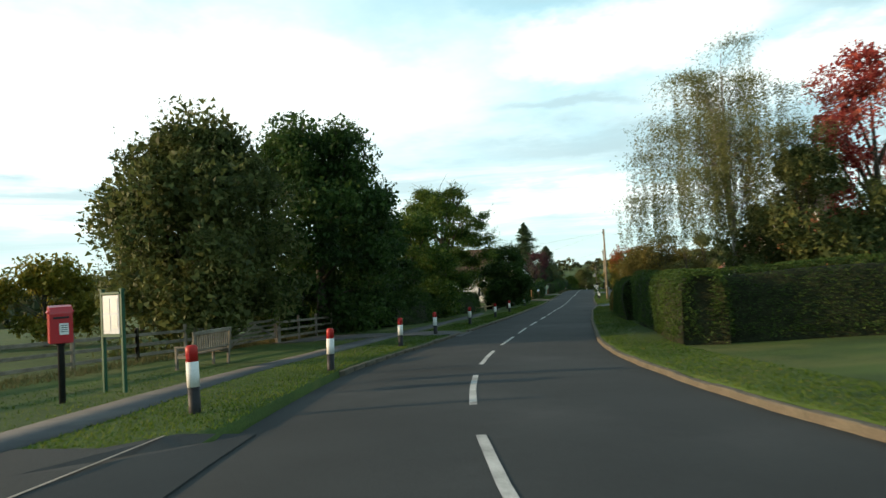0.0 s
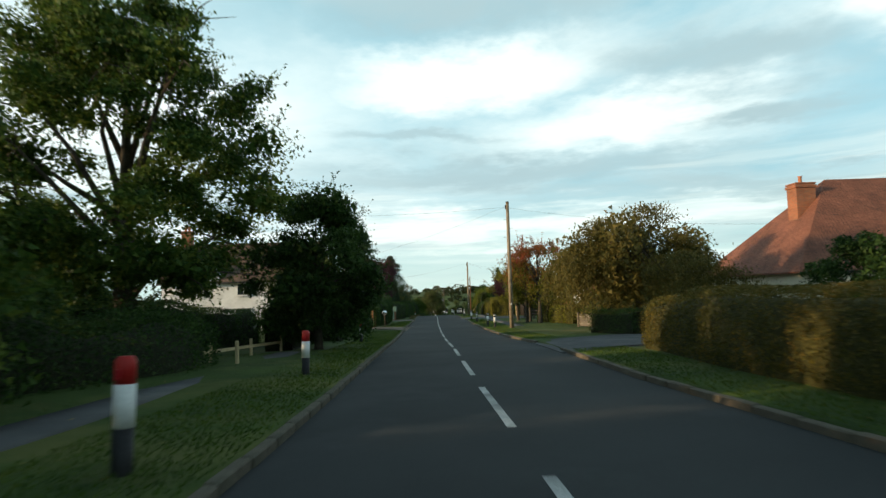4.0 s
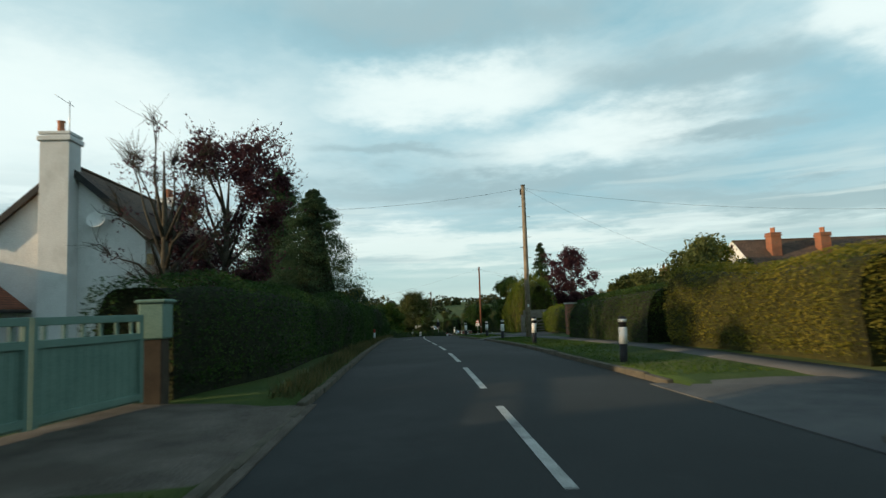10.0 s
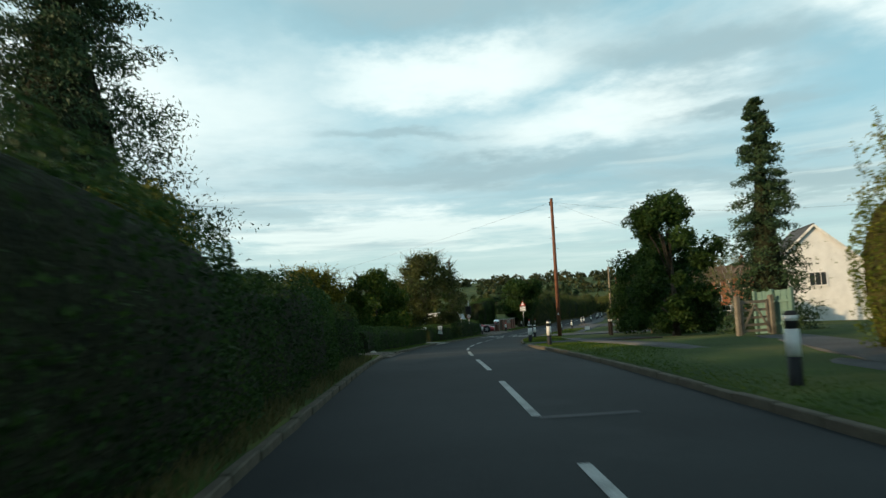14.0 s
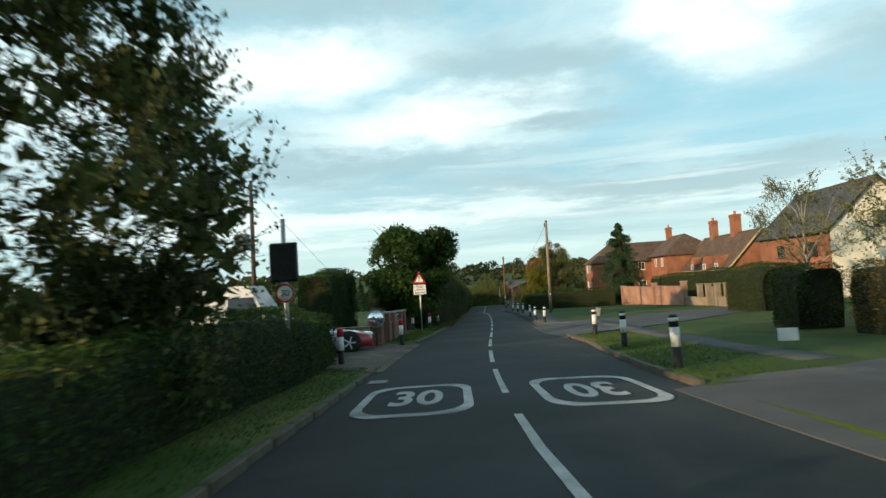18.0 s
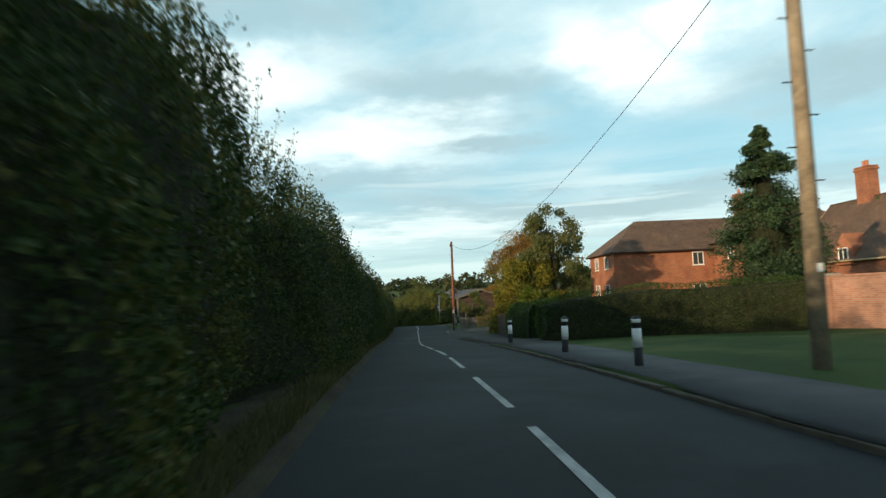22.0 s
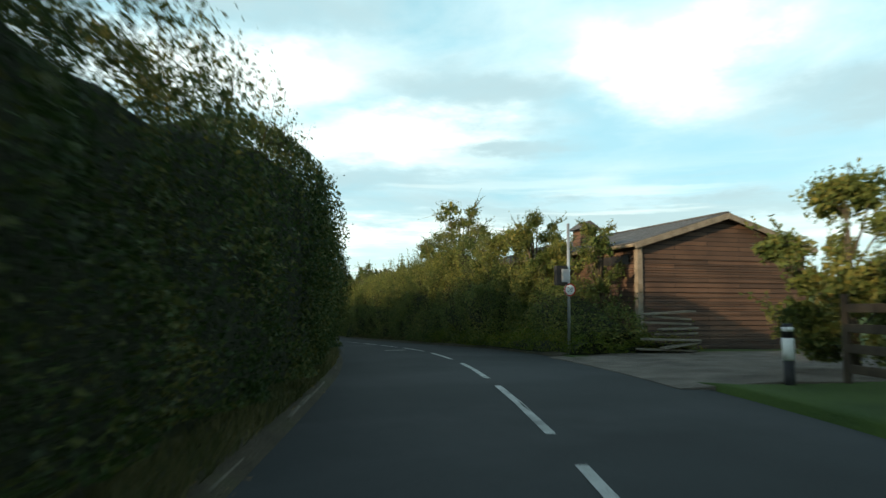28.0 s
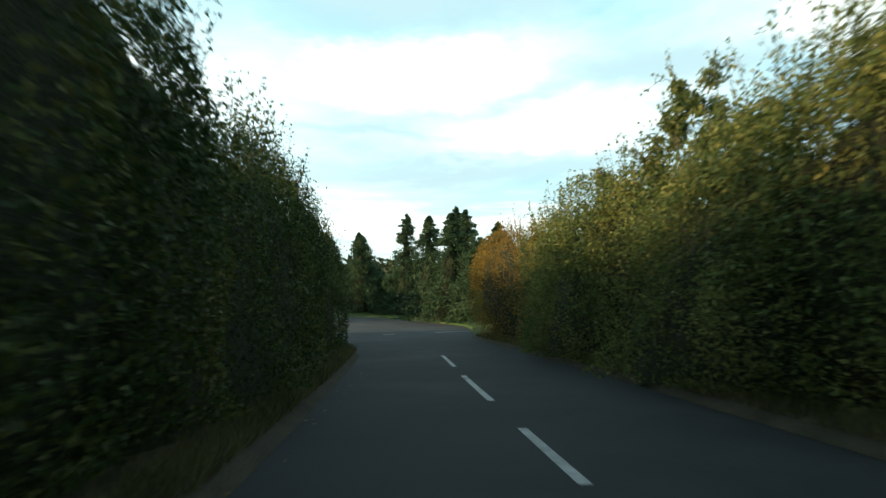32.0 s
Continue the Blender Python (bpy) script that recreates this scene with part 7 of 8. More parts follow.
post_rail("weathered brown post and rail field fence", [(6, -11.6), (12, -11.4), (18, -10.4), (21.6, -9.7)], 0.95, M_WOOD)
bar_gate("old wooden field gate under the trees", (21.8, -9.6), (24.6, -9.2), 0.95, M_WOOD)
post_rail("weathered brown post and rail field fence", [(24.9, -9.2), (34, -9.0)], 0.95, M_WOOD)
post_rail("low rail along the shaded hedge", [(54, -6.6), (64, -5.7)], 0.45, M_WOOD_L, 1, 3.0)
top = thing("marker_post", stand(56.2, -5.2), "short pale wooden marker post in the grass", "post")
box("stake", (0.09, 0.09, 0.75), (0, 0, 0.3), M_WOOD_L, top, 0.015)
post_rail("dark post and rail garden fence", [(93.5, 11.2), (104.0, 10.3)], 0.92, M_WOOD_D, 3, 2.2)
pale_fence("low grey pale fence by the gardens", (75.5, 11.0), (79.5, 10.3), 0.9, M_WOOD)
bar_gate("pale new five-barred wooden gate", (104.6, 9.7), (108.6, 10.1), 1.35, M_WOOD_L)
pale_fence("dark close-boarded fence behind the gate", (109.3, 11.9), (113.2, 11.0), 1.9, M_TAR, 0.14, 0.004, False, "board_fence")
bar_gate("grey wooden gate with a boarded top", (151.0, 9.0), (151.6, 12.2), 1.2, M_WOOD, 0.5, post_h=1.35, post=0.22)
bar_gate("white-painted wooden gate beside a green door", (168.8, 10.6), (168.9, 11.6), 1.2, M_WOOD)
pale_fence("green-painted boarded gate between hedges", (168.2, 12.1), (170.2, 11.8), 1.5, M_SAGE, 0.14, 0.004, False, "board_gate")
pale_fence("dark brown boarded fence beside the field", (219.2, -10.0), (226.6, -10.2), 1.15, M_WOOD_D, 0.14, 0.004, False, "board_fence")
pale_fence("wooden fence panel between two hedges", (79.3, -5.6), (81.2, -5.45), 1.6, M_WOOD_D, 0.14, 0.004, False, "board_fence")
top = thing("gatepost", stand(91.0, -4.33), "rust-brown timber gatepost at the driveway", "gatepost")
box("shaft", (0.16, 0.16, 1.55), (0, 0, 0.7), M_WOOD_O, top, 0.015)


def green_gates():
    a, b = (108.9, -4.75), (113.1, -3.95)
    o = spot(a[0], a[1], 0.1)
    e = spot(b[0], b[1], 0.1) - o
    long, ang = math.hypot(e[0], e[1]), math.atan2(e[1], e[0])
    for k in range(2):
        top = thing("driveway_gate", Matrix.Translation(Vector(o) + Vector(e) * (k * 0.5)) @ pose(0, 0, 0, 0, 0, math.degrees(ang)), "sage green boarded driveway gate with an open top rail", "gate", "pair of driveway gates")
        w = long / 2 - 0.03
        n = 14
        for j in range(n):
            box("board", (w / n - 0.006, 0.03, 0.95), (w * (j + 0.5) / n, 0, 0.55), M_SAGE, top, 0.004)
        for z in (0.15, 1.03, 1.3):
            box("rail", (w, 0.06, 0.1), (w / 2, -0.02, z), M_SAGE, top, 0.008)
        for x in (0.05, w - 0.05):
            box("stile", (0.1, 0.06, 1.28), (x, -0.022, 0.7), M_SAGE, top, 0.008)
        for j in range(6):
            box("spindle", (0.06, 0.03, 0.2), (w * (j + 0.7) / 6.4, 0, 1.17), M_SAGE, top, 0.006)
    top = thing("gatepost", stand(113.35, -3.85), "sage green boxed gatepost", "gatepost")
    box("shaft", (0.3, 0.3, 1.1), (0, 0, 0.5), M_WOOD_D, top, 0.02)
    box("cover", (0.38, 0.38, 0.55), (0, 0, 1.25), M_SAGE, top, 0.02)
    box("cap", (0.46, 0.46, 0.06), (0, 0, 1.55), M_SAGE, top, 0.02)


green_gates()


def pier(label, s, d, size, high, mat, cap=M_CONCRETE, turn=0):
    top = thing("pier", stand(s, d, 0.05, turn), label, "pier")
    box("shaft", (size, size, high + 0.2), (0, 0, high / 2 - 0.1), mat, top, 0.006)
    box("capstone", (size + 0.1, size + 0.1, 0.09), (0, 0, high + 0.04), cap, top, 0.02)
    return top


def wall(label, a, b, high, mat, thick=0.22, coping=M_BRICK_P, name="garden_wall"):
    o = spot(a[0], a[1], 0.05)
    e = spot(b[0], b[1], 0.05) - o
    long, ang = math.hypot(e[0], e[1]), math.atan2(e[1], e[0])
    top = thing(name, Matrix.Translation(Vector(o)) @ pose(0, 0, 0, 0, 0, math.degrees(ang)), label, "wall")
    box("masonry", (long, thick, high + 0.5), (long / 2, 0, high / 2 - 0.25 + e[2] / 2), mat, top, 0.004)
    box("coping", (long + 0.04, thick + 0.08, 0.08), (long / 2, 0, high + 0.04 + e[2] / 2), coping, top, 0.012)
    return top


pier("red brick garden pier with a stone cap", 136.6, 8.9, 0.5, 1.7, M_BRICK)
top = thing("white_gate", stand(193.0, -3.85, 0.1, 4), "white-painted slatted wooden gate folded back beside the hedge", "gate")
for x in (-0.5, 0.5):
    box("stile", (0.05, 0.05, 1.0), (x, 0.03, 0.5), M_WHITE, top, 0.008)
box("top_board", (1.12, 0.04, 0.2), (0, -0.03, 0.98), M_WHITE, top, 0.008)
box("middle_board", (1.0, 0.03, 0.1), (0, -0.01, 0.56), M_WHITE, top, 0.006)
for k in range(5):
    box("slat", (1.0, 0.025, 0.075), (0, -0.005, 0.06 + 0.092 * k), M_WOOD_P, top, 0.005, "worn pale slat")
box("back_panel", (1.0, 0.02, 0.3), (0, 0.03, 0.74), M_SAGE, top, 0.004, "dull green panel")
wall("brick garden wall in low sunlight", (254.2, 17.3), (262.4, 16.4), 1.85, M_BRICK_P)
wall("brick garden wall in low sunlight", (247.5, 17.9), (253.6, 17.4), 1.7, M_BRICK_P)
for s, d in ((262.4, 16.4), (253.9, 17.3), (247.4, 17.9)):
    pier("pale brick wall pier with a stone cap", s, d, 0.45, 2.05, M_BRICK_P)
for s in (238.5, 240.3, 242.1, 243.9, 245.7):
    pier("tan stone gate column", s, 18.6, 0.38, 1.75, M_TAN, M_TAN)
wall("low tan stone wall between columns", (238.3, 18.6), (241.8, 18.6), 0.7, M_TAN, coping=M_TAN)
wall("low tan stone wall between columns", (244.1, 18.6), (247.2, 18.0), 0.7, M_TAN, coping=M_TAN)
pale_fence("grey boarded gate between the columns", (242.2, 18.7), (243.8, 18.7), 1.5, M_WOOD, 0.12, 0.01, False, "board_gate")
pier("rough pale stone gate pier on the lawn", 219.8, 17.8, 0.8, 2.5, M_PINK)
post_rail("dark weathered paddock fence", [(309.6, 6.7), (313, 6.9), (317, 7.2)], 1.3, M_WOOD_D, 4, 1.7, board=0.14)
bar_gate("weathered grey paddock gate", (305.9, 6.3), (309.0, 6.6), 1.35, M_WOOD, post_h=1.55)
pale_fence("brown close-boarded garden fence", (287.0, 7.15), (283.4, 7.25), 1.5, M_WOOD_D, 0.13, 0.006, False, "board_fence")
pale_fence("dark pale gate and fence across a drive", (293.4, 7.75), (287.4, 7.7), 1.45, M_WOOD_D, 0.09, 0.07)
pale_fence("pale brown close-boarded fence by the footpath", (300.6, 8.1), (292.0, 7.4), 1.3, M_WOOD_B, 0.085, 0.04, True, "board_fence")
pale_fence("honey-coloured picket fence in sunlight", (306.2, 7.5), (310.1, 13.6), 1.2, M_HONEY, 0.1, 0.08)
pale_fence("short grey-brown fence beside the pole", (306.4, 5.7), (306.2, 7.4), 1.15, M_WOOD, 0.11, 0.01, True, "board_fence")

# ---- street furniture ----


def text_on(words, size, at, mat, parent, name="lettering", turn=(90, 0, 0), depth=0.002, stretch=1.0, width=1.0):
    cu = bpy.data.curves.new(name, "FONT")
    cu.body, cu.size, cu.align_x, cu.align_y, cu.extrude = words, size, "CENTER", "CENTER", depth
    cu.space_line = 0.95
    cu.materials.append(mat)
    o = new(name, cu)
    o.parent = parent
    o.matrix_local = pose(*at, *turn) @ Matrix.Diagonal((width, stretch, 1, 1))
    return o


def disc(name, r, thick, at, mat, parent, label="", sides=28, turn=(90, 0, 0)):
    o = lathe(name, [(r * 0.98, -thick / 2), (r, 0), (r * 0.98, thick / 2)], mat, parent, label, sides)
    o.matrix_local = pose(*at, *turn)
    return o


def ring_of(name, r0, r1, at, mat, parent, sides=32):
    """A flat ring that looks along -y."""
    vs, fs = [], []
    for r in (r0, r1):
        vs += [(r * math.cos(2 * math.pi * k / sides), 0, r * math.sin(2 * math.pi * k / sides)) for k in range(sides)]
    for k in range(sides):
        q = (k + 1) % sides
        fs.append((k, q, sides + q, sides + k))
    o = part(name, mesh_of(name, vs, fs, mat), parent)
    o.location = at
    return o


def post_box():
    top = thing("post_box", stand(10.7, -6.5, 0.1, 40), "red cast-iron lamp-type post box on a black post", "post box")
    lathe("post", [(0.055, -0.3), (0.055, 1.0), (0.075, 1.02), (0.075, 1.06)], M_BLACK, top)
    out = [(-0.18, 1.05), (0.18, 1.05), (0.18, 1.58), (0.14, 1.68), (0.0, 1.72), (-0.14, 1.68), (-0.18, 1.58)]
    prism("body", out, 0.36, M_POSTRED, top, "red enamelled box", "x", bevel=0.012)
    box("hood", (0.42, 0.3, 0.05), (0, -0.02, 1.6), M_POSTRED, top, 0.02)
    box("slot", (0.24, 0.02, 0.035), (0, -0.185, 1.5), M_BLACK, top, 0.004, "dark letter slot")
    box("collection_plate", (0.14, 0.012, 0.2), (0.04, -0.187, 1.3), M_WHITE, top, 0.004, "white collection plate")
    for k in range(4):
        box("print_line", (0.1, 0.004, 0.012), (0.04, -0.195, 1.36 - k * 0.035), M_BLACK, top, 0)


post_box()


def notice_board():
    top = thing("notice_board", stand(11.9, -6.35, 0.1, -24), "green-framed parish notice board on two posts", "notice board")
    for x in (-0.31, 0.31):
        box("post", (0.07, 0.07, 2.2), (x, 0, 0.9), M_GREEN, top, 0.008)
        box("post_cap", (0.09, 0.09, 0.03), (x, 0, 2.01), M_GREEN, top, 0.008)
    box("back_board", (0.58, 0.05, 0.86), (0, 0, 1.52), M_GREEN, top, 0.006)
    box("paper_face", (0.5, 0.012, 0.76), (0, -0.033, 1.52), M_BOARD, top, 0.003, "pale notices behind glass")
    for k, (x, z, w, h) in enumerate(((-0.13, 1.7, 0.2, 0.28), (0.12, 1.7, 0.2, 0.28), (-0.12, 1.36, 0.21, 0.3), (0.12, 1.38, 0.19, 0.26))):
        box("notice_sheet", (w, 0.006, h), (x, -0.043, z), M_WHITE, top, 0.001)
    for z in (1.1, 1.94):
        box("frame", (0.6, 0.07, 0.05), (0, -0.02, z), M_GREEN, top, 0.008)


notice_board()


def bench():
    top = thing("bench", stand(16.1, -6.9, 0.1, 80), "weathered grey wooden park bench", "bench")
    w = 1.55
    for x in (-w / 2 + 0.05, w / 2 - 0.05):
        box("front_leg", (0.07, 0.07, 0.62), (x, 0.27, 0.3), M_WOOD, top, 0.008)
        box("back_leg", (0.07, 0.07, 1.02), (x, -0.27, 0.5), M_WOOD, top, 0.008, turn=Euler((radians(6), 0, 0)).to_matrix())
        box("armrest", (0.09, 0.62, 0.045), (x, 0.0, 0.63), M_WOOD, top, 0.01)
        box("side_rail", (0.05, 0.5, 0.08), (x, 0.0, 0.37), M_WOOD, top, 0.008)
    for k in range(5):
        box("seat_slat", (w - 0.02, 0.085, 0.028), (0, 0.26 - 0.11 * k, 0.43), M_WOOD, top, 0.006)
    box("top_rail", (w, 0.05, 0.11), (0, -0.31, 0.97), M_WOOD, top, 0.012)
    box("lower_rail", (w, 0.045, 0.06), (0, -0.27, 0.53), M_WOOD, top, 0.01)
    for k in range(15):
        box("back_slat", (0.055, 0.02, 0.4), (-w / 2 + 0.14 + (w - 0.28) * k / 14, -0.29, 0.74), M_WOOD, top, 0.004)


bench()


def road_mirror(s, d, z, r, turn, label, post=True, mount=None):
    top = thing("road_mirror", stand(s, d, 0.08, turn), label, "mirror")
    if post:
        lathe("post", [(0.035, -0.3), (0.035, z)], M_WOOD_D, top, "", 10)
    n, prof = 8, []
    for k in range(n + 1):
        w = radians(40) * (1 - k / n)
        prof.append((r * math.sin(w) / math.sin(radians(40)), 0.35 * r * (math.cos(w) - math.cos(radians(40))) / (1 - math.cos(radians(40)))))
    face = lathe("mirror_face", prof[:-1] + [(0.004, prof[-1][1])], M_MIRROR, top, "convex silvered face", 32)
    face.matrix_local = pose(0, -0.06, z, 90, 0, 0)
    rim = lathe("rim", [(r * 1.05, -0.05), (r * 1.07, 0.0), (r * 1.0, 0.01)], M_GREY, top, "", 32)
    rim.matrix_local = pose(0, -0.05, z, 90, 0, 0)
    return top


road_mirror(91.0, -3.3, 1.25, 0.19, 8, "convex traffic mirror on a post beside a hedge")
road_mirror(217.08, -3.15, 1.05, 0.31, 12, "convex traffic mirror fixed by a brick pier", True)


def round_30(parent, z, r=0.22):
    disc("roundel", r, 0.02, (0, -0.06, z), M_WHITE, parent, "white speed limit roundel")
    ring_of("red_ring", r * 0.8, r * 0.99, (0, -0.075, z), M_RED, parent)
    text_on("30", r * 0.95, (0, -0.074, z), M_BLACK, parent, "digits")


def speed_sign(s, d, high, turn, label, back=False):
    top = thing("speed_sign", stand(s, d, 0.08, turn), label, "road sign")
    lathe("pole", [(0.045, -0.3), (0.045, high)], M_METAL, top, "grey steel pole", 12)
    if not back:
        box("display", (0.52, 0.13, 0.74), (0, -0.06, high - 0.84), M_BLACK, top, 0.03, "black unlit electronic display")
        box("display_rim", (0.54, 0.05, 0.76), (0, -0.03, high - 0.84), M_IRON, top, 0.03)
        for z in (high - 0.62, high - 1.06):
            box("clamp", (0.14, 0.12, 0.05), (0, 0.02, z), M_METAL, top, 0.006)
        round_30(top, high - 1.43, 0.185)
    else:
        box("display", (0.42, 0.14, 0.6), (-0.28, -0.02, high - 1.62), M_BLACK, top, 0.02, "black display hood")
        box("display_back", (0.24, 0.1, 0.4), (-0.18, -0.1, high - 1.62), M_GREY, top, 0.01, "grey control box")
        round_30(top, high - 2.05, 0.2)
    return top


speed_sign(205.6, -2.95, 3.25, 0, "electronic speed sign with a 30 roundel beside the hedge")
speed_sign(325.8, 5.65, 4.0, 10, "30 speed limit roundel and display on a tall grey pole", True)


def flood_sign():
    top = thing("warning_sign", stand(229.4, -2.85, 0.08, 0), "red-bordered warning triangle over a white flooding plate", "road sign")
    lathe("pole", [(0.04, -0.3), (0.04, 3.4)], M_METAL, top, "grey steel pole", 12)

    def tri(h, z):
        return [(-h / math.sqrt(3), z), (h / math.sqrt(3), z), (0, z + h)]

    prism("triangle", tri(0.66, 2.72), 0.02, M_RED, top, "red triangle border", "y", (0, -0.055, 0))
    prism("triangle_face", tri(0.42, 2.80), 0.012, M_WHITE, top, "white triangle", "y", (0, -0.068, 0))
    prism("exclamation_mark", [(-0.02, 2.93), (0.02, 2.93), (0.035, 3.12), (-0.035, 3.12)], 0.006, M_BLACK, top, "", "y", (0, -0.078, 0))
    disc("exclamation_dot", 0.024, 0.006, (0, -0.078, 2.875), M_BLACK, top)
    box("plate", (0.74, 0.02, 0.58), (0, -0.055, 2.36), M_WHITE, top, 0.01, "white plate with black words")
    for w, h, x, z in ((0.7, 0.012, 0, 2.63), (0.7, 0.012, 0, 2.09), (0.012, 0.54, -0.35, 2.36), (0.012, 0.54, 0.35, 2.36)):
        box("border", (w, 0.004, h), (x, -0.068, z), M_BLACK, top, 0)
    text_on("Road\nliable to\nflooding", 0.175, (0, -0.069, 2.36), M_BLACK, top, "lettering")
    box("back_strap", (0.5, 0.03, 0.05), (0, -0.04, 2.36), M_METAL, top, 0.004)


flood_sign()


def small_signs():
    top = thing("sign", stand(194.9, -2.72, 0.1), "two small white notices hung on the dark hedge", "sign")
    box("backing", (0.4, 0.02, 0.72), (0, 0.02, 0.82), M_BLACK, top, 0.005, "black backing board")
    box("stake", (0.05, 0.04, 1.0), (0, 0.06, 0.4), M_WOOD_D, top, 0.005)
    for z in (0.98, 0.66):
        b = box("notice", (0.32, 0.015, 0.26), (0, -0.01, z), M_WHITE, top, 0.004, "white notice board")
        for k in range(4):
            box("print_line", (0.24 - 0.05 * (k % 2), 0.004, 0.022), (0, -0.02, z + 0.08 - 0.05 * k), M_GREYBLUE, b, 0)
    top = thing("sign", stand(170.8, -3.9, 0.1, -12), "low white board on two short stakes", "sign")
    box("board", (0.7, 0.03, 0.2), (0, 0, 0.35), M_WHITE, top, 0.006)
    for x in (-0.2, 0.2):
        box("stake", (0.05, 0.05, 0.4), (x, 0.03, 0.15), M_WOOD, top, 0.005)
    top = thing("sign", stand(207.7, 7.5, 0.1, -10), "small blank white board on the lawn", "sign")
    box("board", (0.42, 0.03, 0.28), (0, 0, 0.32), M_WHITE, top, 0.006)
    for x in (-0.15, 0.15):
        box("stake", (0.03, 0.03, 0.35), (x, 0.03, 0.1), M_WOOD, top, 0.004)
    top = thing("sign", stand(270.0, 7.2, 0.1, 0), "white painted house sign with a tan gabled top on a post", "sign")
    box("post", (0.09, 0.09, 1.25), (0, 0.03, 0.5), M_WOOD, top, 0.008)
    box("board", (0.62, 0.03, 0.42), (0, -0.03, 1.32), M_WHITE, top, 0.006, "white board with black drawing")
    prism("gabled_top", [(-0.36, 1.54), (0.36, 1.54), (0.3, 1.62), (-0.3, 1.62)], 0.12, M_WOOD_L, top, "tan wooden cap", "y", (0, -0.02, 0))
    for x, z, w, h in ((-0.16, 1.33, 0.12, 0.16), (0.02, 1.38, 0.14, 0.05), (0.16, 1.3, 0.16, 0.1), (0.02, 1.22, 0.3, 0.03)):
        box("drawn_bar", (w, 0.004, h), (x, -0.048, z), M_BLACK, top, 0)
    for s, d in ((189.3, 9.5), (193.0, 9.6)):
        top = thing("gatepost", stand(s, d), "dark weathered square garden gatepost", "gatepost")
        box("shaft", (0.18, 0.18, 1.35), (0, 0, 0.6), M_TAR, top, 0.02)
        box("letter_plate", (0.12, 0.02, 0.14), (0, -0.095, 1.0), M_WHITE, top, 0.004)


small_signs()

# ---- front wall with pierced screen blocks ----


def screen_block():
    """A pierced concrete block: a square frame with four petals inside."""
    bm = bmesh.new()
    for x, z, w, h in ((0, 0.135, 0.29, 0.02), (0, -0.135, 0.29, 0.02), (-0.135, 0, 0.02, 0.25), (0.135, 0, 0.02, 0.25)):
        box_bm((w, 0.09, h), (x, 0, z), 0, None, bm)
    for k in range(4):
        a = radians(45 + 90 * k)
        for q in (-1, 1):
            box_bm((0.15, 0.07, 0.025), (0.075 * math.cos(a) + q * 0.03 * math.sin(a), 0, 0.075 * math.sin(a) - q * 0.03 * math.cos(a)), 0, Euler((0, -a + q * 0.35, 0)).to_matrix(), bm)
    return bm_mesh("screen_block", bm, M_CONCRETE)


SCREEN = screen_block()


def brick_wall(label, a, b, courses_n, screen=0, near=True):
    o = spot(a[0], a[1], 0.06)
    e = spot(b[0], b[1], 0.06) - o
    long, ang = math.hypot(e[0], e[1]), math.atan2(e[1], e[0])
    top = thing("garden_wall", Matrix.Translation(Vector(o)) @ pose(0, 0, 0, 0, 0, math.degrees(ang)), label, "wall")
    high = courses_n * 0.075
    box("mortar_core", (long, 0.19, high + 0.4), (long / 2, 0, high / 2 - 0.2), M_CONCRETE, top, 0)
    rng = np.random.default_rng(int(a[0]))
    shapes = []
    for k in range(5):
        m = box_bm((0.213, 0.105, 0.064), (0, 0, 0), 0.005)
        me = bm_mesh("brick", m, M_BRICK_1)
        shapes.append(me)
    half = bm_mesh("brick", box_bm((0.1, 0.105, 0.064), (0, 0, 0), 0.005), M_BRICK_1)
    for row in range(courses_n):
        x = 0.0 if row % 2 else -0.1125
        while x < long - 0.05:
            lo, hi = max(0, x), min(long, x + 0.225)
            if hi - lo > 0.09:
                me = shapes[int(rng.integers(5))] if hi - lo > 0.2 else half
                for y in (-1,) if near else (-1, 1):
                    p = part("brick", me, top)
                    p.location = ((lo + hi) / 2, y * 0.052 + rng.normal(0, 0.0015), 0.037 + row * 0.075)
            x += 0.225
    if screen:
        n = int(long / 0.3)
        for r in range(screen):
            for k in range(n):
                p = part("screen_block", SCREEN, top)
                p.location = (0.15 + (long - 0.3) * k / max(1, n - 1), 0, high + 0.15 + 0.3 * r)
        box("coping", (long, 0.24, 0.05), (long / 2, 0, high + 0.3 * screen + 0.03), M_CONCRETE, top, 0.01)
    else:
        box("coping", (long, 0.26, 0.05), (long / 2, 0, high + 0.025), M_CONCRETE, top, 0.01)
    return top


brick_wall("low red brick wall with pierced concrete screen blocks", (221.9, -3.45), (224.9, -3.6), 9, 1)
brick_wall("red brick wall with a screen block panel", (225.5, -3.62), (226.3, -3.64), 10, 1)
brick_wall("white screen block wall on a brick base beside the forecourt", (217.5, -9.6), (217.5, -3.5), 6, 1)
for s, d, h in ((217.45, -3.2, 1.2), (220.1, -3.35, 1.22), (221.7, -3.4, 1.2), (225.2, -3.6, 1.2), (226.5, -3.62, 1.22)):
    pier("red brick gate pier with a stone cap", s, d, 0.45, h, M_BRICK_D)
top = thing("gate", stand(218.8, -3.3, 0.08, 90), "dark brown boarded gate between brick piers", "gate")
for k in range(14):
    box("board", (0.14, 0.03, 1.05), (-0.97 + 0.148 * k, 0, 0.6), M_WOOD_D, top, 0.005)
for z in (0.25, 0.95):
    box("rail", (2.1, 0.05, 0.09), (0, 0.03, z), M_WOOD_D, top, 0.006)
top = thing("gate", stand(227.3, -3.7, 0.08, 90), "dark iron garden gate", "gate")
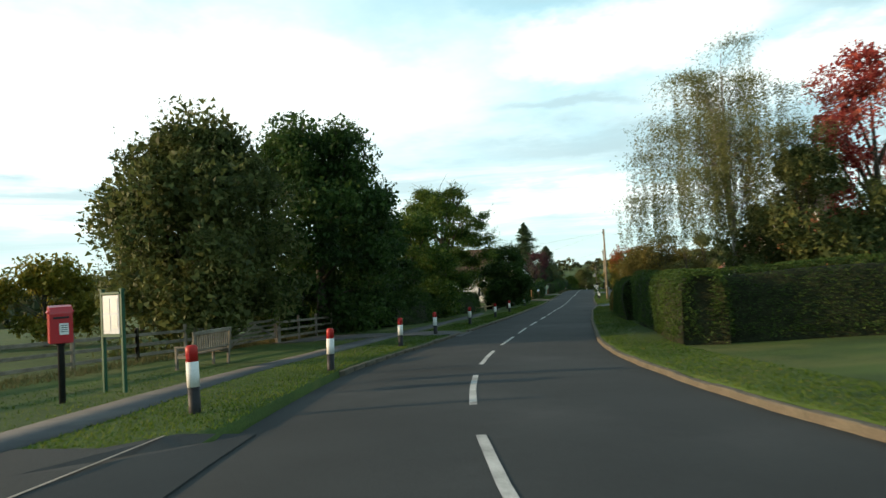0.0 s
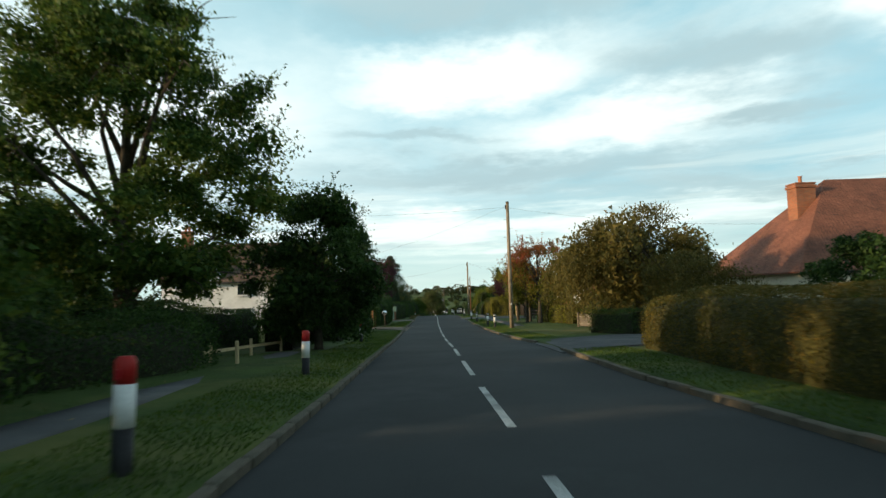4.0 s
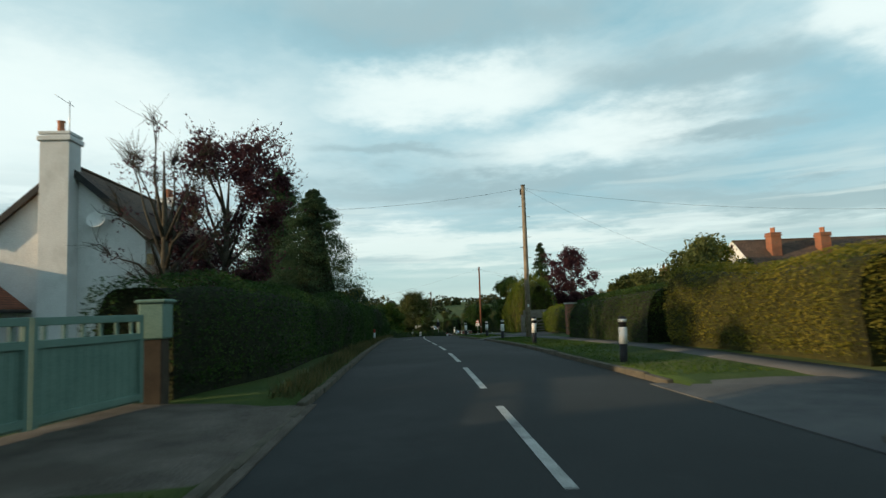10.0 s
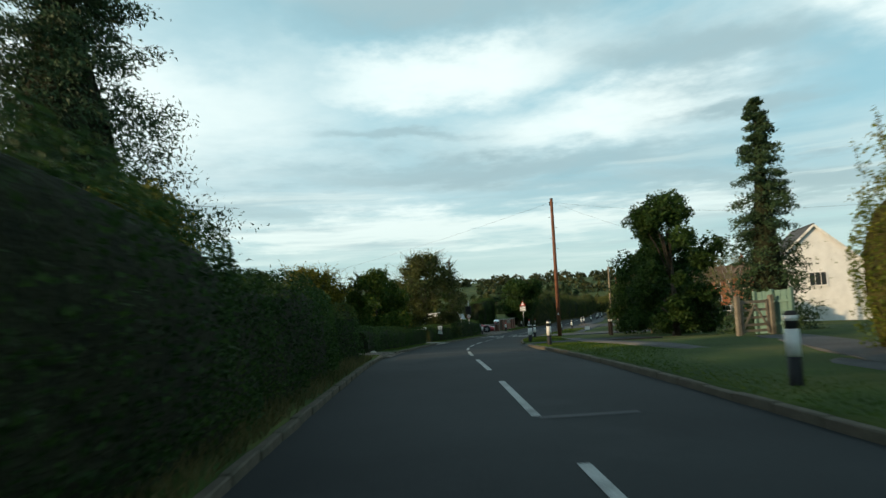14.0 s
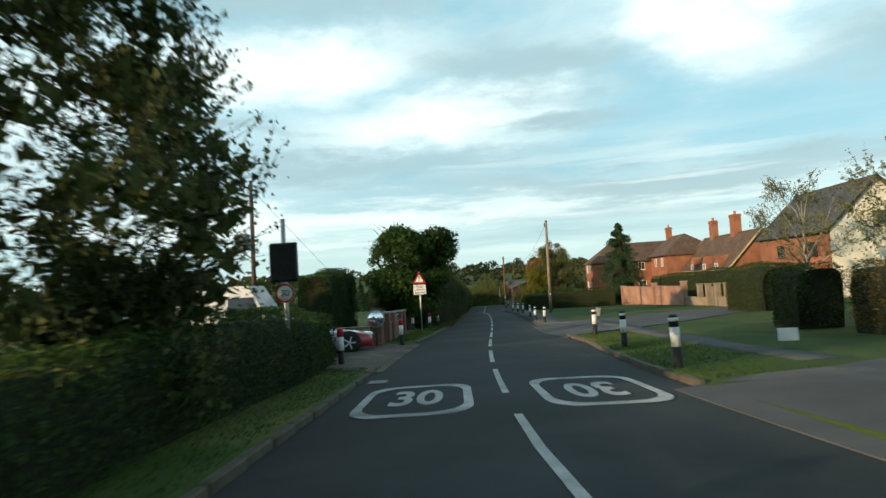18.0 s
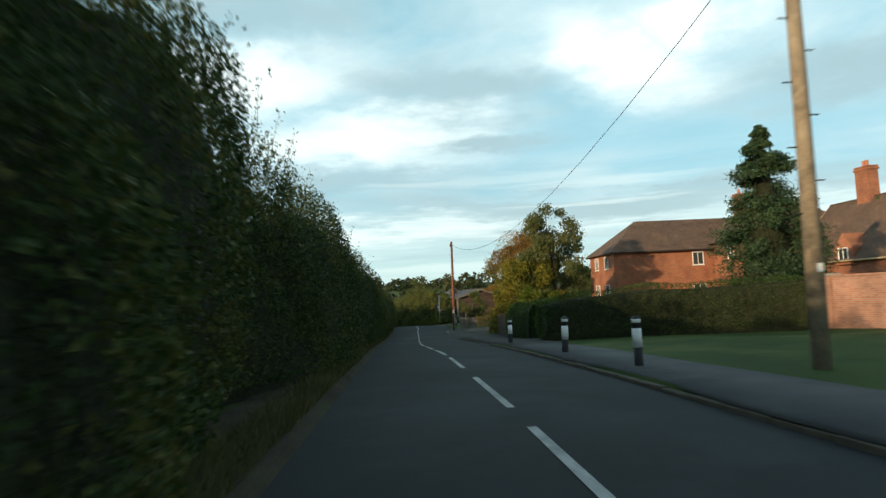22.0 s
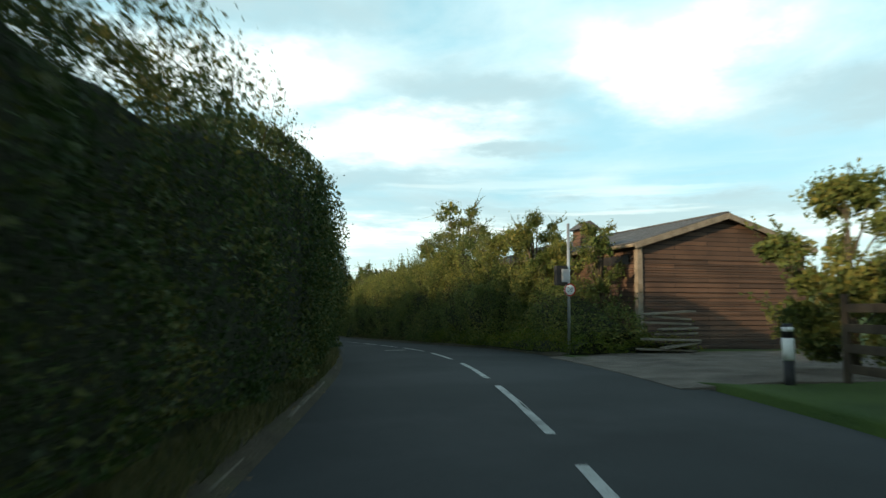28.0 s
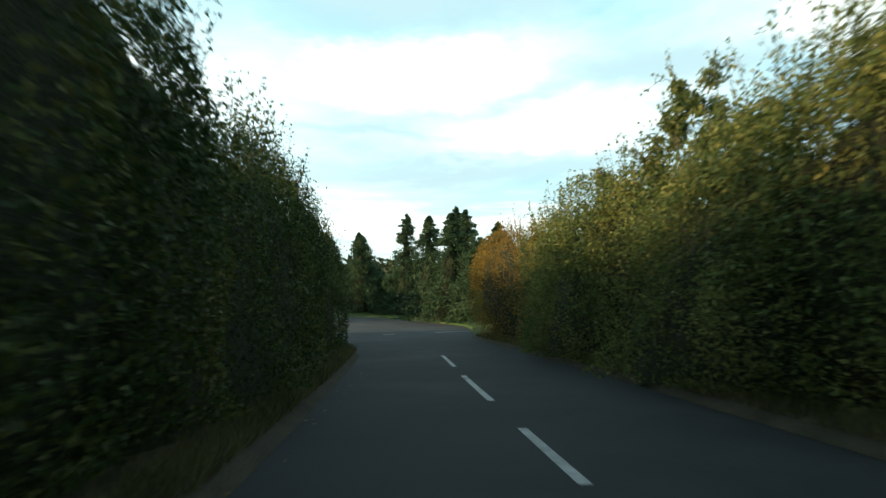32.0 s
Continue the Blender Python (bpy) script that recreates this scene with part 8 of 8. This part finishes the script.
for k in range(9):
    box("bar", (0.018, 0.018, 1.2), (-0.5 + 0.125 * k, 0, 0.68), M_IRON, top, 0.002)
for z in (0.15, 0.7, 1.22):
    box("rail", (1.1, 0.03, 0.04), (0, 0, z), M_IRON, top, 0.003)
brick_wall("low red brick wall along the forecourt side", (220.4, -3.37), (221.5, -3.4), 10, 0)
top = thing("stone_block", stand(236.5, 8.4, 0.05), "leaning stone marker on the lawn", "stone")
box("block", (0.35, 0.3, 0.7), (0, 0, 0.3), M_CONCRETE, top, 0.05, "", Euler((0, radians(14), 0)).to_matrix())
for s, d, r in ((175.2, -4.4, 0.2), (175.9, -3.3, 0.16), (172.4, -4.4, 0.12), (174.9, -2.6, 0.14), (150.6, 5.4, 0.15), (153.4, 5.8, 0.12)):
    top = thing("stone", stand(s, d, 0.08), "pale rounded stone edging a drive", "stone")
    bm = bmesh.new()
    bmesh.ops.create_icosphere(bm, subdivisions=2, radius=r)
    for v in bm.verts:
        v.co *= 1 + 0.2 * noise.noise(v.co * 6 + Vector((s, d, 0)))
        v.co.z *= 0.75
    part("rock", bm_mesh("rock", bm, M_PINK, True), top)
top = thing("log_pile", stand(324.9, 8.3, 0.05, 15), "stack of weathered boards before the barn", "timber stack")
rng = np.random.default_rng(4)
for k in range(8):
    box("board", (1.4 + rng.uniform(-0.3, 0.6), 0.22, 0.06), (rng.uniform(-0.2, 0.6), rng.uniform(-0.2, 0.2), 0.15 + 0.16 * k), M_WOOD, top, 0.006, "", Euler((0, rng.normal(0, 0.06), rng.normal(0, 0.12))).to_matrix())

# ---- vehicles ----


def wheel(parent, at, r, wide=0.2):
    w = new("wheel")
    w.empty_display_size = 0.1
    w.parent = parent
    w.matrix_local = pose(*at, 90, 0, 0)
    lathe("tyre", [(r * 0.66, -wide / 2), (r * 0.94, -wide / 2), (r, -wide * 0.32), (r, wide * 0.32), (r * 0.94, wide / 2), (r * 0.66, wide / 2)], M_TYRE, w, "", 28)
    lathe("rim", [(r * 0.62, -wide * 0.46), (r * 0.67, -wide * 0.5), (r * 0.67, wide * 0.5), (r * 0.62, wide * 0.46)], M_RIM, w, "alloy rim", 28)
    for k in range(5):
        a = 2 * math.pi * k / 5
        for sz in (-1, 1):
            box("spoke", (r * 0.62, r * 0.15, 0.02), (math.cos(a) * r * 0.33, math.sin(a) * r * 0.33, sz * wide * 0.47), M_RIM, w, 0.004, "", Euler((0, 0, a)).to_matrix())
    for sz in (-1, 1):
        disc("hub", r * 0.17, 0.03, (0, 0, sz * wide * 0.48), M_RIM, w, "", 14, (0, 0, 0))
    return w


def car(label, s, d, turn, mat, long, wide, high, bonnet, kind="hatch", wheel_r=0.33, name="car"):
    """A vehicle that looks along its own +x; its body is lofted through cross-sections, with glass, lamps, grille and wheels."""
    top = thing(name, stand(s, d, 0.1, turn), label, "car" if kind != "van" else "van")
    x0, x1 = -long / 2, long / 2
    belt, nose = high * (0.60 if kind != "van" else 0.52), high * (0.46 if kind != "suv" else 0.55)
    nose = nose if kind != "van" else high * 0.45
    rows = [(x0, 0.35 * high, belt * 0.9, 0.86), (x0 + 0.12, 0.2, belt * 1.0, 0.95), (x0 + 0.9, 0.17, belt, 1.0), (0, 0.17, belt, 1.0), (x1 - bonnet - 0.25, 0.17, belt * 0.99, 1.0), (x1 - bonnet * 0.75, 0.17, belt * 0.95, 1.0), (x1 - 0.45, 0.17, nose * 1.05, 0.97), (x1 - 0.14, 0.19, nose * 0.94, 0.9), (x1, 0.28, nose * 0.78, 0.78)]
    vs, fs, k = [], [], 12
    for x, lo, hi, f in rows:
        w = wide / 2 * f
        for a, b in ((-1, 0.0), (-1, 0.3), (-0.99, 0.62), (-0.95, 0.86), (-0.84, 0.97), (-0.4, 1.0), (0.4, 1.0), (0.84, 0.97), (0.95, 0.86), (0.99, 0.62), (1, 0.3), (1, 0.0)):
            vs.append((x, a * w, lo + (hi - lo) * b))
    for i in range(len(rows) - 1):
        for j in range(k):
            q = (j + 1) % k
            fs.append((i * k + j, (i + 1) * k + j, (i + 1) * k + q, i * k + q))
    fs += [tuple(range(k)), tuple((len(rows) - 1) * k + j for j in range(k))[::-1]]
    body = part("body", mesh_of("body", vs, fs, mat, True), top)
    # cabin
    rear = x0 + (0.15 if kind in ("suv", "van", "hatch") else 0.75)
    screen = x1 - bonnet
    ax, bx = rear + (0.25 if kind != "van" else 0.05), screen - (0.75 if kind != "van" else 0.55)
    cab = [(rear, belt - 0.06, 0.9), (ax, high * 0.97, 0.76), ((ax + bx) / 2, high, 0.77), (bx, high * 0.975, 0.75), (screen + 0.12, belt - 0.05, 0.9)]
    vs = []
    for x, z, f in cab:
        vs += [(x, -wide / 2 * f, z), (x, wide / 2 * f, z)]
    mid = [(0.12 * screen + 0.88 * rear, belt - 0.06, 0.93), (screen - 0.05, belt - 0.06, 0.93)]
    vs += [(mid[0][0], -wide / 2 * 0.93, mid[0][1]), (mid[0][0], wide / 2 * 0.93, mid[0][1]), (mid[1][0], -wide / 2 * 0.93, mid[1][1]), (mid[1][0], wide / 2 * 0.93, mid[1][1])]
    roof = mesh_of("roof", vs, [(2, 3, 5, 4), (4, 5, 7, 6)], mat, True, True)
    part("roof", roof, top)
    part("windscreen", mesh_of("windscreen", vs, [(6, 7, 9, 8)], M_GLASS_CAR, False, True), top, "dark glass windscreen")
    part("rear_window", mesh_of("rear_window", vs, [(0, 1, 3, 2)], M_GLASS_CAR if kind != "van" else mat, False, True), top)
    for sgn, ids in ((0, [(0, 2, 4, 6, 8)]), (1, [(1, 9, 7, 5, 3)])):
        if kind == "van":
            part("side_panel", mesh_of("side_panel", vs, ids, mat, False, True), top)
            sy = (1 if sgn else -1) * wide / 2
            lo_z, hi_z = belt + 0.06, high * 0.84
            pane = [(x, sy * (0.9 - 0.14 * (z - belt) / (high * 0.97 - belt) + 0.012), z) for x, z in ((bx - 0.55, lo_z), (screen - 0.12, lo_z), (bx + 0.15, hi_z), (bx - 0.55, hi_z))]
            part("side_window", mesh_of("side_window", pane, [(0, 1, 2, 3)], M_GLASS_CAR), top, "dark cab window")
            continue
        part("side_window", mesh_of("side_window", vs, ids, M_GLASS_CAR, False, True), top, "dark side glass")
        for x, tilt in (((ax + bx) / 2 + 0.05, 0.0), (bx + 0.12, 0.55), (ax + 0.1, -0.3)):
            box("pillar", (0.07, 0.05, high - belt + 0.04), (x + tilt * 0.2, (1 if sgn else -1) * wide / 2 * 0.845, (high + belt) / 2 - 0.03), mat, top, 0.01, "", Euler((radians(10) * (1 if sgn else -1), -tilt, 0)).to_matrix())
    for sy in (-1, 1):
        for x in (x0 + 0.75, x1 - 0.82):
            wheel(top, (x, sy * (wide / 2 - 0.065), wheel_r), wheel_r)
            disc("wheel_arch", wheel_r * 1.14, 0.04, (x, sy * (wide / 2 - 0.012), wheel_r + 0.02), M_TYRE, top, "dark wheel arch", 24)
        hl = box("headlight", (0.36, 0.34, 0.14), (x1 - 0.24, sy * (wide / 2 - 0.26), nose * 0.86), M_LAMP, top, 0.05, "clear headlight")
        hl.rotation_euler = (0, 0, sy * radians(-22))
        box("door_mirror", (0.12, 0.2, 0.13), (screen - 0.35, sy * (wide / 2 + 0.06), belt + 0.06), mat, top, 0.03)
        box("door_handle", (0.18, 0.03, 0.03), (-0.1, sy * wide / 2 * 0.985, belt * 0.86), mat, top, 0.008)
        box("sill_trim", (long * 0.5, 0.03, 0.1), (-0.05, sy * wide / 2 * 0.99, 0.24), M_BLACK, top, 0.01)
    g = box("grille", (0.06, wide * 0.42, nose * 0.24), (x1 - 0.03, 0, nose * 0.62), M_BLACK, top, 0.02, "black grille")
    for k in range(3):
        box("grille_bar", (0.02, wide * 0.4, 0.014), (0.035, 0, nose * (0.54 + 0.08 * k)), M_METAL, g, 0.003).location = (x1 - 0.035, 0, 0)
    box("bumper", (0.14, wide * 0.84, nose * 0.2), (x1 - 0.07, 0, nose * 0.34), M_BLACK if kind == "suv" else mat, top, 0.04)
    p = box("number_plate", (0.02, 0.5, 0.11), (x1 + 0.012, 0, nose * 0.4), M_PLATE, top, 0.004, "pale number plate")
    box("plate_bar", (0.006, 0.36, 0.05), (x1 + 0.024, 0, nose * 0.4), M_BLACK, p, 0)
    disc("badge", 0.05, 0.02, (x1 + 0.0, 0, nose * 0.74), M_METAL, top, "chrome badge", 18, (0, 90, 0))
    return top


car("black sport-utility car on the gravel drive", 96.2, -8.1, 255, M_CAR_K, 4.3, 1.82, 1.62, 1.1, "suv", 0.36)
car("white van parked nose to the road", 211.5, -6.75, 2, M_CAR_W, 5.5, 1.95, 2.35, 1.05, "van", 0.36, "van")
car("blue-black sport-utility car parked nose to the road", 213.05, -5.85, 7, M_CAR_B, 4.3, 1.82, 1.58, 1.1, "suv", 0.37)
car("wine-red saloon car parked nose to the road", 215.2, -5.3, 16, M_CAR_R, 4.55, 1.82, 1.36, 1.35, "saloon", 0.34)
car("silver car parked behind the garden wall", 246.0, 23.0, 120, M_RIM, 4.3, 1.8, 1.5, 1.1, "hatch", 0.33)

# ---- painted 30 limits on the road ----


def painted_30(s, d, facing):
    """A rounded frame and long digits, stretched along the lane."""
    long, wide, t = 3.4, 1.78, 0.14

    def outline(a, b):
        pts = []
        for sx, sy in ((1, 1), (-1, 1), (-1, -1), (1, -1)):
            for k in range(5):
                w = math.atan2(sy, sx) + (k - 2) * math.pi / 8
                pts.append((sx * (a - 0.45) + 0.45 * math.cos(w), sy * (b - 0.7) + 0.7 * math.sin(w)))
        return pts

    o, i = outline(wide / 2, long / 2), outline(wide / 2 - t, long / 2 - t * 1.7)
    n = len(o)
    ring = [(s + y, d + x) for x, y in o] + [(s + y, d + x) for x, y in i]
    vs = [spot(q, e, road_z(q, e) + 0.006) for q, e in ring]
    m = new("limit_frame", mesh_of("limit_frame", vs, [(k, (k + 1) % n, n + (k + 1) % n, n + k) for k in range(n)], M_PAINT_W))
    m.parent = road
    cu = bpy.data.curves.new("limit_digits", "FONT")
    cu.body, cu.size, cu.align_x, cu.align_y, cu.extrude, cu.offset = "30", 0.86, "CENTER", "CENTER", 0.001, 0.02
    cu.materials.append(M_PAINT_W)
    t_ob = new("limit_digits", cu)
    t_ob.parent = road
    slope = math.degrees(math.atan2(float(np.interp(s + 1, LUT_S, LUT_Z) - np.interp(s - 1, LUT_S, LUT_Z)), 2))
    t_ob.matrix_world = stand(s, d, road_z(s, d) + 0.009, 0 if facing > 0 else 180) @ pose(0, 0, 0, slope * facing, 0, 0) @ Matrix.Diagonal((1, 2.6, 1, 1))


painted_30(203.7, -0.42, 1)
painted_30(203.7, 2.38, -1)
edge = new("edge_line", mesh_of("edge_line", [spot(s, d, 0.115) for s, d in ((3.6, -3.2), (7.2, -2.88), (7.2, -2.845), (3.6, -3.15))], [(0, 1, 2, 3)], M_CONCRETE))
edge.parent, edge["label"] = road, "worn thin white edge line"
for s, d0, d1 in ((74.2, -0.6, 0.2), (127.2, -1.0, -0.6), (155, 1.4, 2.6), (277, -0.2, 0.7), (262, 0.2, 0.9)):
    mark([(s, d0), (s + 0.1, d1), (s + 0.28, d1), (s + 0.18, d0)], "patch_line", M_PATH, "faint pale patch on the asphalt")



def drain(s, d):
    """A gully grate let into the road edge."""
    g = new("drain_cover", bm_mesh("drain_cover", box_bm((0.42, 0.42, 0.012), (0, 0, 0), 0.003), M_IRON))
    g.parent, g["label"] = road, "black iron gully grate"
    g.matrix_world = stand(s, d, road_z(s, d) + 0.004)
    for k in range(6):
        part("grate_bar", bm_mesh("grate_bar", box_bm((0.34, 0.03, 0.006), (0, -0.15 + 0.06 * k, 0.007), 0.001), M_GREY), g)


for s, d in ((91.5, -1.0), (206.5, -1.4)):
    drain(s, d)
for s, d0, d1, long in ((146.0, -0.15, 0.45, 0.55), (331.0, 0.6, 1.4, 0.6), (289.3, 0.0, 0.8, 0.7)):
    mark([(s, d0), (s + 0.05, d1), (s + long + 0.05, d1), (s + long, d0)], "road_patch", M_CONCRETE, "small pale repaired patch in the asphalt")

# ---- grass blades and fallen leaves ----


def inside_many(s, d, ring):
    """The same test as inside(), for arrays of places."""
    hit = np.zeros(len(s), bool)
    for (s0, d0), (s1, d1) in zip(ring, ring[1:] + ring[:1]):
        if d0 != d1:
            hit ^= ((d0 > d) != (d1 > d)) & (s < (s1 - s0) * (d - d0) / (d1 - d0) + s0)
    return hit


def blades(name, label, bands, mat, high, seed):
    rng = np.random.default_rng(seed)
    rows = []
    for s0, s1, d0, d1, per in bands:
        n = int((s1 - s0) * abs(d1(s0) - d0(s0)) * per * 1.9)
        s = rng.uniform(s0, s1, n)
        f = rng.uniform(0, 1, n)
        d = np.array([d0(a) + (d1(a) - d0(a)) * b for a, b in zip(s, f)])
        free = np.ones(n, bool)
        for ring in DRIVES:
            free &= ~inside_many(s, d, ring)
        s, d = s[free], d[free]
        n = len(s)
        p = spot(s, d, 0.1)
        ang, h, w = rng.uniform(0, 6.28, n), high * rng.uniform(0.4, 1.3, n), 0.012
        side = np.stack([np.cos(ang), np.sin(ang), np.zeros(n)], 1) * w
        lean = rng.normal(0, 0.45, (n, 2)) * h[:, None]
        tip = p + np.concatenate([lean, h[:, None]], 1)
        rows.append(np.stack([p - side, p + side, tip], 1))
    o = new(name, leaf_mesh(name, np.concatenate(rows), mat))
    return tagged(o, label, "grass", "", "stuff")


blades("grass", "short mown verge grass", [(5.5, 75, lambda s: left_edge(s) - 0.15, lambda s: left_edge(s) - 2.2, 170), (5, 62, lambda s: -5.3, lambda s: -9.0, 45), (4, 58, lambda s: right_edge(s) + 0.15, lambda s: right_edge(s) + 1.9, 150), (66, 108, lambda s: right_edge(s) + 0.15, lambda s: 6.3, 120), (114, 176, lambda s: right_edge(s) + 0.15, lambda s: 6.3, 120), (181, 218, lambda s: right_edge(s) + 0.15, lambda s: right_edge(s) + 2.6, 110), (75, 84, lambda s: left_edge(s) - 0.15, lambda s: left_edge(s) - 2.3, 120), (91, 109, lambda s: left_edge(s) - 0.15, lambda s: left_edge(s) - 2.0, 120), (160, 211, lambda s: left_edge(s) - 0.15, lambda s: left_edge(s) - 1.2, 120), (219, 235, lambda s: left_edge(s) - 0.15, lambda s: left_edge(s) - 1.5, 130)], L_BLADE, 0.04, 3)
blades("long_grass", "long dry grass at the hedge foot", [(234, 385, lambda s: left_edge(s) - 0.05, lambda s: left_edge(s) - 0.6, 260), (113, 168, lambda s: left_edge(s) - 0.1, lambda s: left_edge(s) - 0.7, 120), (327, 380, lambda s: right_edge(s) + 0.05, lambda s: right_edge(s) + 0.8, 160), (8, 34, lambda s: -9.3, lambda s: -10.6, 120)], L_DRY, 0.22, 4)


def fallen():
    rng = np.random.default_rng(8)
    rows = []
    for s0, s1, d0, d1, n in ((5, 60, 4.2, 6, 300), (80, 100, 4.8, 10, 700), (16, 60, -6, -2.2, 300), (283, 300, 4.2, 7, 500), (250, 300, 4.0, 5.8, 200), (113, 165, -2.2, -1.5, 120), (240, 380, -1.6, -1.1, 400)):
        s, d = rng.uniform(s0, s1, n), rng.uniform(d0, d1, n)
        rows.append(spot(s, d, 0.145))
    q = leaves_at(np.concatenate(rows), 0.07, rng)
    q[:, :, 2] = q[:, :1, 2] + (q[:, :, 2] - q[:, :1, 2]) * 0.15
    tagged(new("fallen_leaves", leaf_mesh("fallen_leaves", q, L_FALLEN)), "scattered fallen autumn leaves on grass and path", "leaves", "", "stuff")


fallen()
